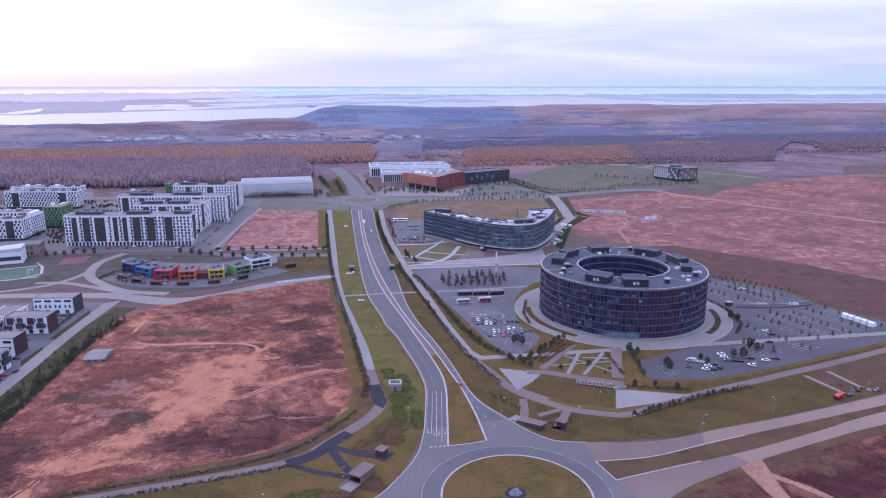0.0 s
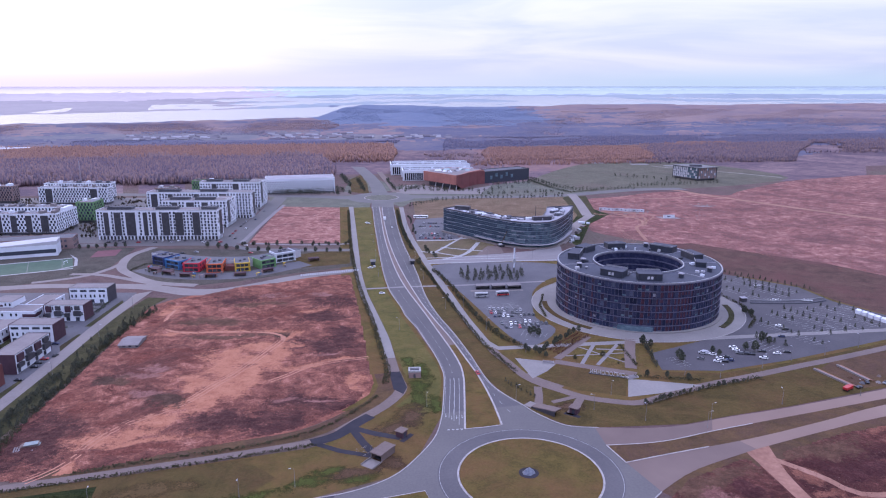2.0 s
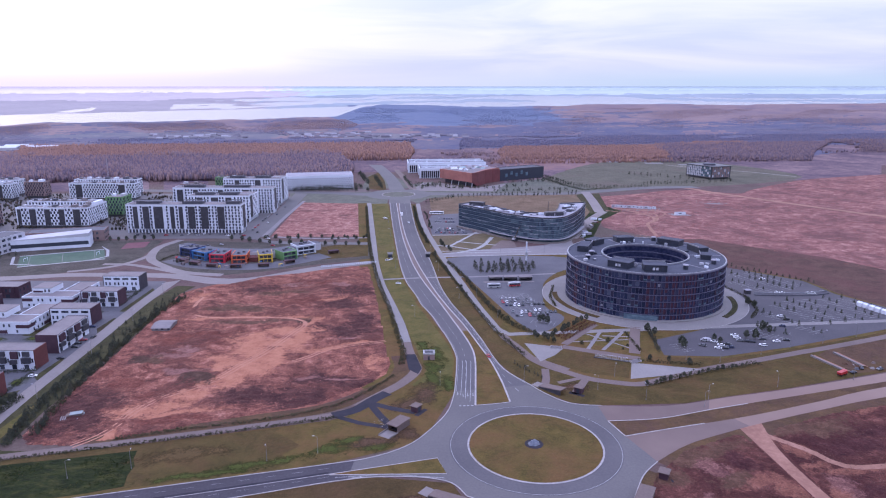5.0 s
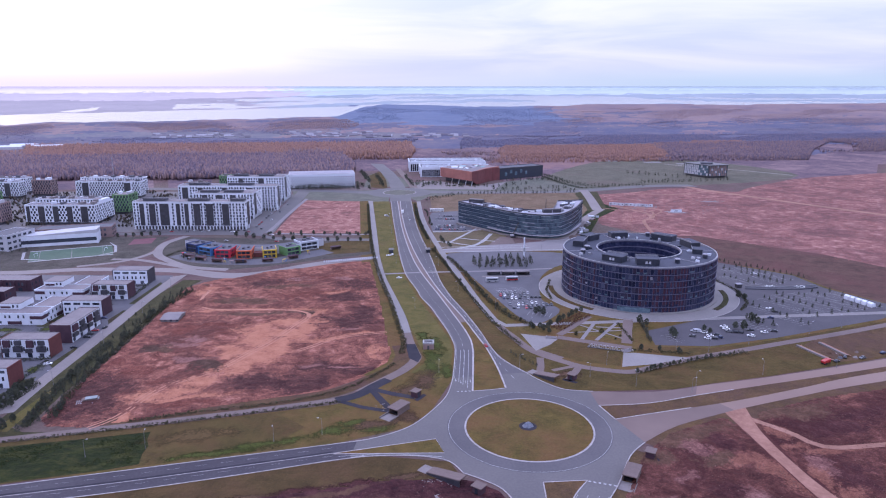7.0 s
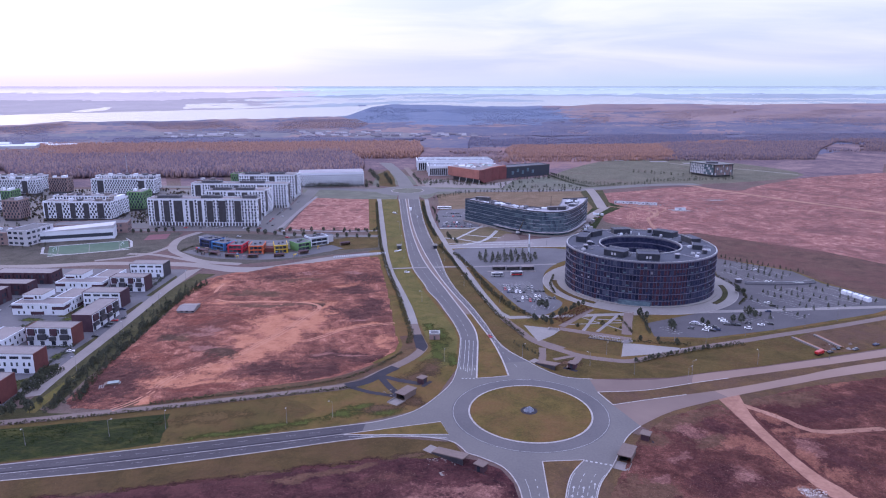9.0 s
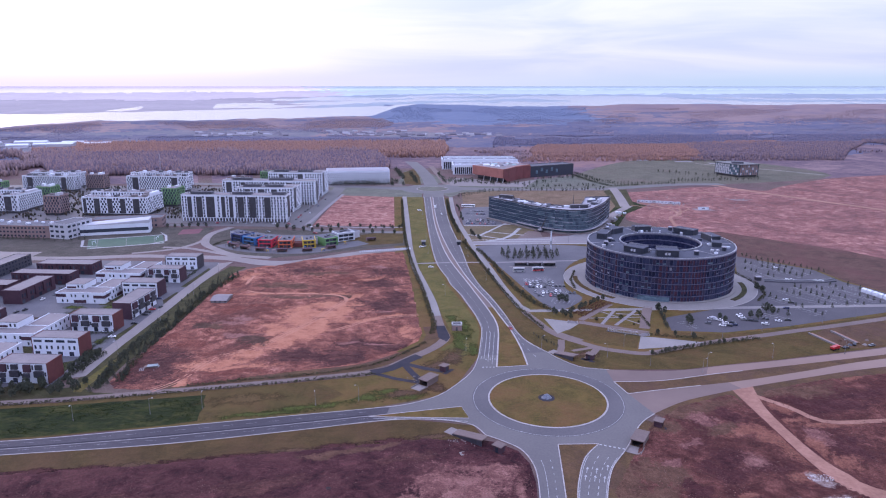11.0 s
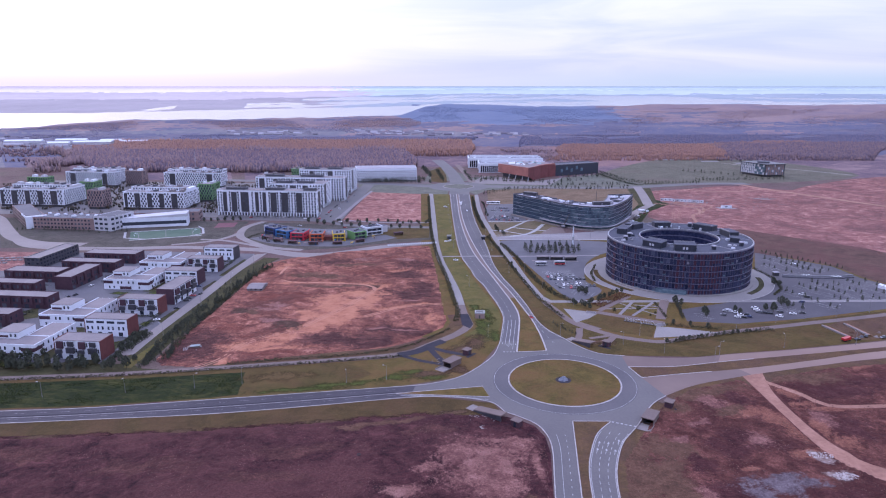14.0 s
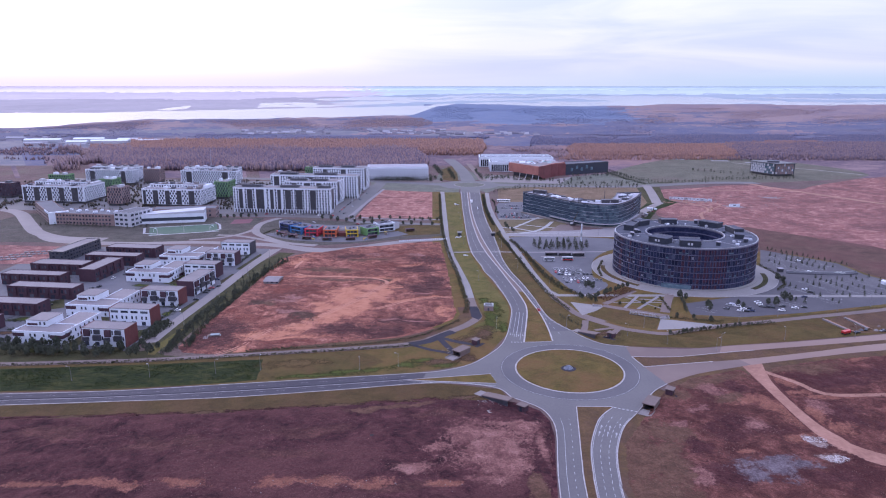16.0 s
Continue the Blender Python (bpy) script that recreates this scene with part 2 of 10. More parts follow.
M["asphalt_ring"] = material("worn_ring_asphalt", [(0.066, 0.062, 0.071), (0.086, 0.080, 0.088), (0.108, 0.100, 0.106)], 0.045, bump=0.08, bump_scale=6, big=0.02, fine=1.2, spec=0.2, rough=0.8)
M["asphalt_dark"] = material("dark_asphalt", [(0.022, 0.021, 0.029), (0.038, 0.036, 0.046)], 0.2, big=0.05, rough=0.9, spec=0.1)
M["parking"] = material("parking_asphalt", [(0.063, 0.061, 0.073), (0.108, 0.103, 0.116)], 0.1, big=0.03, fine=1.0)
M["parking_east"] = material("worn_parking_asphalt", [(0.048, 0.044, 0.053), (0.082, 0.075, 0.084)], 0.1, big=0.03, fine=1.0)
M["path"] = material("paved_path", [(0.104, 0.077, 0.072), (0.150, 0.113, 0.104)], 0.12, big=0.04, fine=1.0)
M["concrete"] = material("pale_concrete", [(0.144, 0.124, 0.122), (0.206, 0.181, 0.176)], 0.08, big=0.03, fine=0.8)
M["paving"] = material("light_paving", [(0.145, 0.132, 0.140), (0.205, 0.188, 0.192)], 0.15, big=0.04, fine=1.2)
M["plaza"] = material("plaza_paving", [(0.153, 0.141, 0.141), (0.224, 0.205, 0.200)], 0.1, big=0.03, fine=1.0)
M["dustroad"] = material("dusty_concrete_road", [(0.147, 0.099, 0.086), (0.189, 0.129, 0.109), (0.236, 0.166, 0.140)], 0.02, big=0.008, spread=(0.3, 0.7), bump=0.1, bump_scale=4)
M["kerb"] = material("kerb_stone", near((0.285, 0.262, 0.262), 0.2), 0.5)
M["paint"] = material("road_paint", near((0.29, 0.285, 0.295), 0.25), 0.9)
M["white"] = material("white_render", near((0.545, 0.570, 0.640), 0.08), 0.25, rough=0.8, big=0.06)
M["whitegrey"] = material("pale_grey_render", near((0.38, 0.38, 0.42), 0.1), 0.25, big=0.06)
M["dark"] = material("dark_cladding", near((0.035, 0.034, 0.045), 0.3), 0.4, rough=0.45, spec=0.5)
M["darkroof"] = material("dark_roofing", [(0.066, 0.068, 0.086), (0.105, 0.105, 0.124)], 0.15, big=0.05, fine=1.0)
M["roof"] = material("grey_roofing", [(0.128, 0.112, 0.120), (0.200, 0.178, 0.184)], 0.15, big=0.05, fine=1.0)
M["paleroof"] = material("pale_roofing", [(0.19, 0.185, 0.22), (0.31, 0.30, 0.33)], 0.12, big=0.04, fine=0.8)
M["brown"] = material("dark_brown_brick", [(0.040, 0.020, 0.031), (0.064, 0.032, 0.044)], 0.5, big=0.1)
M["brick"] = material("red_brown_brick", [(0.084, 0.028, 0.029), (0.128, 0.044, 0.042)], 0.5, big=0.1)
M["schoolbrick"] = material("pale_brown_brick", [(0.17, 0.118, 0.118), (0.25, 0.175, 0.165)], 0.4, big=0.08)
M["window"] = pane_material("window_glass", [(0.016, 0.019, 0.030), (0.030, 0.034, 0.048), (0.042, 0.047, 0.066), (0.085, 0.090, 0.110)])
M["glassblue"] = material("blue_curtain_glass", [(0.047, 0.073, 0.101), (0.083, 0.124, 0.159), (0.147, 0.198, 0.230)], 0.12, rough=0.14, spec=0.6, fine=0.35, stretch=(1, 1, 2.5))
M["glassring"] = material("dark_curtain_glass", [(0.012, 0.015, 0.042), (0.024, 0.028, 0.066), (0.050, 0.055, 0.10)], 0.25, rough=0.16, spec=0.45, fine=0.5)
M["metal"] = material("grey_metal", near((0.32, 0.32, 0.36), 0.15), 1.0, rough=0.4, metal=0.7)
M["slope"] = patched("red_brown_rough_grass", [(0.052, 0.031, 0.026), (0.078, 0.045, 0.037), (0.105, 0.060, 0.050)], [(0.075, 0.036, 0.034), (0.115, 0.055, 0.050)], 0.08, 0.03, 0.45, 0.66, bump=0.5)
M["band"] = material("blue_grey_fins", near((0.092, 0.090, 0.140), 0.3), 0.6, rough=0.45, metal=0.2)
M["maroon"] = material("maroon_panel", near((0.050, 0.0185, 0.033), 0.35), 0.4, rough=0.7, spec=0.2)
M["dullblue"] = material("light_blue_plastic_sheet", [(0.10, 0.135, 0.155), (0.16, 0.205, 0.225)], 0.6, rough=0.5)
M["glasspale"] = material("pale_rooflight_glass", [(0.20, 0.27, 0.29), (0.30, 0.37, 0.38)], 0.2, rough=0.25, spec=0.5)
M["redclad"] = material("rust_red_cladding", near((0.270, 0.108, 0.092), 0.15), 0.1, rough=0.6)
M["maroonclad"] = material("dark_red_cladding", near((0.13, 0.042, 0.045), 0.15), 0.1, rough=0.6)
M["green_clad"] = material("green_cladding", near((0.105, 0.20, 0.085), 0.12), 0.2, rough=0.6)
for key, c in (("k_navy", (0.022, 0.035, 0.11)), ("k_blue", (0.045, 0.14, 0.32)), ("k_red", (0.40, 0.026, 0.050)), ("k_orange", (0.46, 0.10, 0.040)),
               ("k_yellow", (0.46, 0.32, 0.035)), ("k_green", (0.12, 0.24, 0.10))):
    M[key] = material(key[2:] + "_facade", near(c, 0.1), 0.3, rough=0.6)
M["turf"] = material("green_turf", near((0.055, 0.092, 0.062), 0.15), 0.1, fine=0.5)
M["redcourt"] = material("red_court", near((0.115, 0.042, 0.055), 0.15), 0.2)
M["bark"] = material("bark", near((0.07, 0.05, 0.042), 0.3), 2.0)
M["conifer"] = material("dark_foliage", [(0.026, 0.033, 0.027), (0.052, 0.056, 0.038)], 0.6, each=0.15)
M["shrub"] = material("shrub_foliage", [(0.026, 0.030, 0.016), (0.055, 0.05, 0.024)], 0.5, each=0.15)
M["russet"] = material("russet_foliage", [(0.07, 0.035, 0.025), (0.13, 0.055, 0.03)], 0.5)
M["water"] = material("river_water", near((0.16, 0.16, 0.19), 0.1), 0.004, rough=0.22, spec=1.0)
M["b_grass"] = blotch("yellow_grass_patch", [(0.060, 0.042, 0.018), (0.105, 0.066, 0.028)])
M["b_green"] = blotch("green_grass_patch", [(0.034, 0.044, 0.010), (0.062, 0.068, 0.016)])
M["verge"] = patched("brown_verge", [(0.050, 0.033, 0.020), (0.080, 0.050, 0.026), (0.11, 0.066, 0.034)], [(0.062, 0.036, 0.030), (0.10, 0.056, 0.044)], 0.10, 0.035, 0.45, 0.66, bump=0.5)
M["b_brown"] = blotch("brown_grass_patch", [(0.056, 0.034, 0.022), (0.098, 0.058, 0.034)])
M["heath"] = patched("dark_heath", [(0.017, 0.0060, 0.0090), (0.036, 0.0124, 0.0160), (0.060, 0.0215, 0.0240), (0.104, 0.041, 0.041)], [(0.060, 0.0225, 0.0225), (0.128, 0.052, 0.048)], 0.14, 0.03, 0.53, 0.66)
M["asphalt_west"] = material("fresh_asphalt", [(0.038, 0.034, 0.043), (0.055, 0.050, 0.060), (0.074, 0.067, 0.076)], 0.05, bump=0.1, bump_scale=6, big=0.012, fine=1.2, spec=0.15, rough=0.85)
M["bayline"] = material("bay_paint", near((0.27, 0.265, 0.27), 0.3), 0.9)
M["track_red"] = material("rolled_red_track", [(0.26, 0.112, 0.075), (0.34, 0.155, 0.104), (0.42, 0.205, 0.142)], 0.25, bump=0.5, big=0.05, fine=1.2)
M["plain"] = patched("rust_brown_heath", [(0.070, 0.046, 0.048), (0.104, 0.066, 0.066), (0.142, 0.088, 0.084)], [(0.084, 0.066, 0.056), (0.125, 0.098, 0.080)], 0.03, 0.009, 0.46, 0.62)
M["forecourt_grass"] = patched("olive_brown_grass", [(0.078, 0.066, 0.038), (0.106, 0.086, 0.050), (0.136, 0.106, 0.064)], [(0.112, 0.082, 0.058), (0.150, 0.108, 0.078)], 0.06, 0.03, 0.48, 0.64)
M["verge_olive"] = patched("olive_brown_verge", [(0.038, 0.027, 0.012), (0.060, 0.040, 0.017), (0.084, 0.053, 0.023)], [(0.058, 0.034, 0.019), (0.090, 0.052, 0.027)], 0.09, 0.03, 0.46, 0.66, bump=0.5)
M["verge_far"] = patched("grey_green_verge", [(0.084, 0.088, 0.072), (0.112, 0.113, 0.092), (0.142, 0.138, 0.114)], [(0.098, 0.090, 0.078), (0.138, 0.124, 0.106)], 0.06, 0.02, 0.5, 0.68)
M["soil_north"] = patched("bare_red_soil_of_the_plot", [(0.120, 0.052, 0.046), (0.200, 0.088, 0.075), (0.280, 0.135, 0.115), (0.40, 0.25, 0.215)], [(0.092, 0.044, 0.040), (0.160, 0.074, 0.066)], 0.13, 0.035, 0.52, 0.62)
M["tanfield"] = patched("tan_stubble", [(0.095, 0.066, 0.044), (0.135, 0.094, 0.062), (0.17, 0.12, 0.085)], [(0.095, 0.078, 0.048), (0.14, 0.11, 0.07)], 0.05, 0.02, 0.5, 0.7)
M["lamppost"] = material("weathered_lamp_post", near((0.16, 0.155, 0.165), 0.2), 1.0, rough=0.6)
M["bluestone"] = material("blue_grey_stone", [(0.07, 0.08, 0.11), (0.16, 0.17, 0.21)], 0.8, rough=0.5)
M["asphalt_dusty"] = material("dust_covered_asphalt", [(0.100, 0.070, 0.066), (0.138, 0.099, 0.090), (0.175, 0.127, 0.114)], 0.03, big=0.01, spread=(0.3, 0.7), bump=0.1, bump_scale=4)
M["b_heath"] = blotch("maroon_heath_patch", [(0.030, 0.011, 0.012), (0.076, 0.029, 0.027)])
M["lime"] = material("lime_white_rubble", near((0.37, 0.33, 0.325), 0.25), 0.8)
M["ringroof"] = material("blue_black_roofing", [(0.040, 0.043, 0.062), (0.064, 0.068, 0.092)], 0.15, big=0.05, fine=1.0)
M["navy_clad"] = material("navy_cladding", near((0.020, 0.024, 0.040), 0.3), 0.4, rough=0.45, spec=0.5)
M["lawn_bright"] = patched("yellow_green_lawn", [(0.059, 0.055, 0.018), (0.090, 0.077, 0.024), (0.117, 0.093, 0.033)], [(0.088, 0.064, 0.029), (0.122, 0.081, 0.037)], 0.07, 0.03, 0.54, 0.74, bump=0.5)
M["lawn_dark"] = patched("dark_olive_grass", [(0.026, 0.028, 0.014), (0.044, 0.042, 0.020), (0.066, 0.058, 0.028)], [(0.034, 0.026, 0.018), (0.060, 0.045, 0.026)], 0.10, 0.04, 0.50, 0.68, bump=0.6)
M["townlawn"] = patched("worn_town_grass", [(0.044, 0.041, 0.034), (0.068, 0.061, 0.052), (0.094, 0.082, 0.074)], [(0.056, 0.046, 0.040), (0.088, 0.072, 0.064)], 0.08, 0.03, 0.48, 0.66)


# ---- mesh helpers ----
class Shape:
    """Collects corners and faces of one mesh."""

    def __init__(self):
        self.v, self.f = [], []

    def add(self, verts, faces):
        k = len(self.v)
        self.v += verts
        self.f += [tuple(i + k for i in f) for f in faces]
        return self

    def box(self, x0, y0, z0, x1, y1, z1):
        return self.add([(x0, y0, z0), (x1, y0, z0), (x1, y1, z0), (x0, y1, z0), (x0, y0, z1), (x1, y0, z1), (x1, y1, z1), (x0, y1, z1)],
                        [(0, 3, 2, 1), (4, 5, 6, 7), (0, 1, 5, 4), (1, 2, 6, 5), (2, 3, 7, 6), (3, 0, 4, 7)])

    def prism(self, outline, z0, z1):
        """An upright prism on a convex or gently concave outline, counter-clockwise."""
        n = len(outline)
        fill = bpy_tess(outline)
        return self.add([(x, y, z0) for x, y in outline] + [(x, y, z1) for x, y in outline],
                        [(i, (i + 1) % n, n + (i + 1) % n, n + i) for i in range(n)] + [tuple(n + i for i in f) for f in fill] + [tuple(reversed(f)) for f in fill])

    def tube(self, a, b, r0, r1=None, sides=6):
        r1 = r0 if r1 is None else r1
        a, b = Vector(a), Vector(b)
        u = (b - a).orthogonal().normalized()
        w = (b - a).normalized().cross(u)
        ring = [(math.cos(2 * math.pi * k / sides), math.sin(2 * math.pi * k / sides)) for k in range(sides)]
        verts = [tuple(p + r * (c * u + s * w)) for p, r in ((a, r0), (b, r1)) for c, s in ring]
        return self.add(verts, [(i, (i + 1) % sides, sides + (i + 1) % sides, sides + i) for i in range(sides)] + [tuple(range(sides))[::-1], tuple(range(sides, 2 * sides))])

    def mesh(self, name):
        me = bpy.data.meshes.new(name)
        me.from_pydata(self.v, [], self.f)
        me.update()
        return me


def bpy_tess(outline):
    from mathutils.geometry import tessellate_polygon
    area = sum(outline[i - 1][0] * outline[i][1] - outline[i][0] * outline[i - 1][1] for i in range(len(outline)))
    tris = tessellate_polygon([[Vector((x, y, 0)) for x, y in outline]])
    out = []
    for a, b, c in tris:
        (ax, ay), (bx, by), (cx, cy) = outline[a], outline[b], outline[c]
        out.append((a, b, c) if (bx - ax) * (cy - ay) - (cx - ax) * (by - ay) > 0 else (a, c, b))
    return out


def part(name, shape, mat, parent=None, label="", m=None):
    ob = new(name, shape if isinstance(shape, bpy.types.Mesh) else shape.mesh(name))
    if mat is not None and not ob.data.materials:
        ob.data.materials.append(mat)
    if m is not None:
        ob.matrix_basis = m
    if parent is not None:
        ob.parent = parent
    if label:
        tagged(ob, label)
    return ob


def thing(name, label, category, m=None, group="", kind=""):
    ob = new(name)
    if m is not None:
        ob.matrix_basis = m
    return tagged(ob, label, category, group, kind)


def smooth(pts, step=6, closed=False):
    """A soft line through the given points."""
    n = len(pts)
    out = []
    for i in range(n if closed else n - 1):
        p = [pts[(i + k) % n] if closed else pts[min(max(i + k, 0), n - 1)] for k in (-1, 0, 1, 2)]
        for s in range(step):
            t = s / step
            out.append(tuple(0.5 * (2 * p[1][d] + (p[2][d] - p[0][d]) * t + (2 * p[0][d] - 5 * p[1][d] + 4 * p[2][d] - p[3][d]) * t * t
                                    + (3 * p[1][d] - p[0][d] - 3 * p[2][d] + p[3][d]) * t ** 3) for d in (0, 1)))
    return out if closed else out + [tuple(pts[-1])]


def length_of(line):
    return sum(math.dist(a, b) for a, b in zip(line, line[1:]))


def along(line, s):
    """Place and direction at s metres along a line."""
    for a, b in zip(line, line[1:]):
        d = math.dist(a, b)
        if s <= d:
            k = s / d if d else 0
            return (a[0] + (b[0] - a[0]) * k, a[1] + (b[1] - a[1]) * k), math.atan2(b[1] - a[1], b[0] - a[0])
        s -= d
    a, b = line[-2], line[-1]
    return b, math.atan2(b[1] - a[1], b[0] - a[0])


def shifted(line, d):
    """The line moved d metres to its left."""
    out = []
    for i, p in enumerate(line):
        a, b = line[max(i - 1, 0)], line[min(i + 1, len(line) - 1)]
        t = math.atan2(b[1] - a[1], b[0] - a[0])
        out.append((p[0] - d * math.sin(t), p[1] + d * math.cos(t)))
    return out


def ribbon(left, right, z):
    s = Shape()
    n = max(len(left), len(right))
    ll, lr = length_of(left), length_of(right)
    for i in range(n):
        s.v += [(*along(left, ll * i / (n - 1))[0], z), (*along(right, lr * i / (n - 1))[0], z)]
    s.f = [(2 * i, 2 * i + 1, 2 * i + 3, 2 * i + 2) for i in range(n - 1)]
    return s


def strip(line, width, z, thick=0.0):
    """A flat or raised band along a line."""
    a, b = shifted(line, width / 2), shifted(line, -width / 2)
    if not thick:
        return ribbon(a, b, z)
    s = Shape()
    n = len(line)
    for p, q in zip(a, b):
        s.v += [(*p, z), (*p, z + thick), (*q, z + thick), (*q, z)]
    for i in range(n - 1):
        k = 4 * i
        s.f += [(k + j, k + j + 1, k + j + 5, k + j + 4) for j in range(3)]
    return s


def sheet(outline, z):
    s = Shape()
    s.v = [(x, y, z) for x, y in outline]
    s.f = bpy_tess(outline)
    return s


def setting(name, shape, mat, label="", category="", parent=None):
    ob = part(name, shape, mat, parent)
    return tagged(ob, label, category, "", "structure") if parent is None else ob


def kerb(line, name="kerb", width=0.45):
    return tagged(part(name, strip(line, width, 0.0, 0.20), M["kerb"]), "pale stone kerb along the edge of the road", "kerb", "kerbs", "structure")


GRID = radians(-7)      # the town's street grid


def turned(x, y, a=GRID):
    return Matrix.Translation((x, y, 0)) @ Matrix.Rotation(a, 4, "Z")


# ---- ground: one sheet out to the horizon ----
EYE_X, EYE_Y, EYE_Z = -60.0, -250.0, 132.0
NEAR, FALL = 1500.0, 3150.0


def drawn_in(d):
    """Distances past NEAR are drawn together, and the land raised to keep its lines of sight."""
    return d if d < NEAR else NEAR + FALL * (1 - math.exp(-(d - NEAR) / FALL))


def land(tx, d):
    """Place on the land in the direction tx (tangent to the right of north) at the true distance d ahead."""
    r = d * math.hypot(1, tx)
    k = drawn_in(r) / r
    return EYE_X + tx * d * k, EYE_Y + d * k, EYE_Z * (1 - k)


def lerp_table(table, x):
    for (a, p), (b, q) in zip(table, table[1:]):
        if x <= b:
            return p + (q - p) * max(0.0, (x - a) / (b - a))
    return table[-1][1]


# nearer bank of the river: dip below the horizon (true distance is 163 km divided by it), by direction
BANK = [(-1.2, 84), (-0.64, 80), (-0.52, 68), (-0.43, 61), (-0.28, 61), (-0.10, 56), (-0.045, 54), (-0.03, 48), (-0.01, 38), (0.02, 33.5),
        (0.09, 36), (0.18, 39), (0.30, 38), (0.43, 34), (0.53, 36), (0.64, 40), (0.90, 45), (1.2, 45)]


# open water beyond the near bank: direction, middle dip, half width in dip
CHANNELS = [
    [(-1.2, 66, 14), (-0.62, 64, 13), (-0.50, 61, 11), (-0.43, 57, 9.5), (-0.37, 56, 10), (-0.27, 54, 10.5), (-0.16, 52, 11), (-0.05, 48, 10), (0.0, 42, 8), (0.10, 36, 6), (0.20, 34.5, 4.5), (0.29, 33.5, 3.2), (0.34, 33, 0.4)],
    [(-0.42, 45, 0.2), (-0.40, 43.5, 2.0), (-0.375, 40, 2.6), (-0.366, 37, 0.3)],
    [(-0.272, 42, 0.3), (-0.265, 36, 4.5), (-0.24, 35, 4.0), (-0.20, 37, 4.0), (-0.14, 34, 3.0), (-0.06, 30, 2.5), (0.02, 27, 2.6), (0.12, 25, 2.2), (0.18, 22, 2.0), (0.24, 24, 5.2), (0.30, 27, 7.2), (0.36, 28, 7.0), (0.41, 30.5, 5.6), (0.47, 33, 4.4),
     (0.56, 34, 2.4), (0.70, 33, 1.4), (1.2, 34, 1.0)],
    [(-0.21, 28, 0.3), (-0.16, 25.5, 2.6), (-0.10, 25, 3.0), (-0.02, 23.5, 1.6), (0.06, 20, 1.6), (0.12, 19.5, 0.8), (0.14, 19, 0.1)],
    [(0.44, 23, 0.2), (0.48, 23.5, 1.3), (0.60, 25.5, 1.6), (0.80, 27, 1.2), (1.2, 28, 1.0)],
]


def channel(rows, tx):
    for (a, p, u), (b, q, w) in zip(rows, rows[1:]):
        if a <= tx <= b:
            k = (tx - a) / (b - a)
            return p + (q - p) * k, u + (w - u) * k
    return 0.0, -9.0


def watery(tx, dip):
    """Above 0: open water."""
    near_bank = lerp_table(BANK, tx) + 2.0 * noise.noise(Vector((tx * 30, 1.7, 0))) + 0.8 * noise.noise(Vector((tx * 120, 4.7, 0)))
    best = -9.0
    for k, rows in enumerate(CHANNELS):
        mid, half = channel(rows, tx)
        mid += 1.2 * noise.noise(Vector((tx * 22, k * 3.1, 6))) + 0.6 * noise.noise(Vector((tx * 70, k * 3.1, 2)))
        edge = 1.3 * noise.noise(Vector((tx * 45, dip * 0.4, k))) + 0.9 * noise.noise(Vector((tx * 16, dip * 0.7, k + 9)))
        best = max(best, half - abs(dip - mid) + edge * (half < 8))
    islet = noise.noise(Vector((tx * 26, dip * 0.55, 4.4)))
    if dip < 37 and islet > 0.30:
        best -= 14 * (islet - 0.30)
    return min(best, near_bank - dip)


TANS = [-4 + 0.2 * k for k in range(14)] + [-1.2 + 0.004 * k for k in range(0, 601)] + [1.4 + 0.2 * k for k in range(14)]
DIPS = [2500.0, 1e3, 500, 330, 250, 205, 175, 150, 130] + [128 - 1.5 * k for k in range(28)] + [85.5 - 0.75 * k for k in range(100)] + [10.5 - 0.5 * k for k in range(15)]


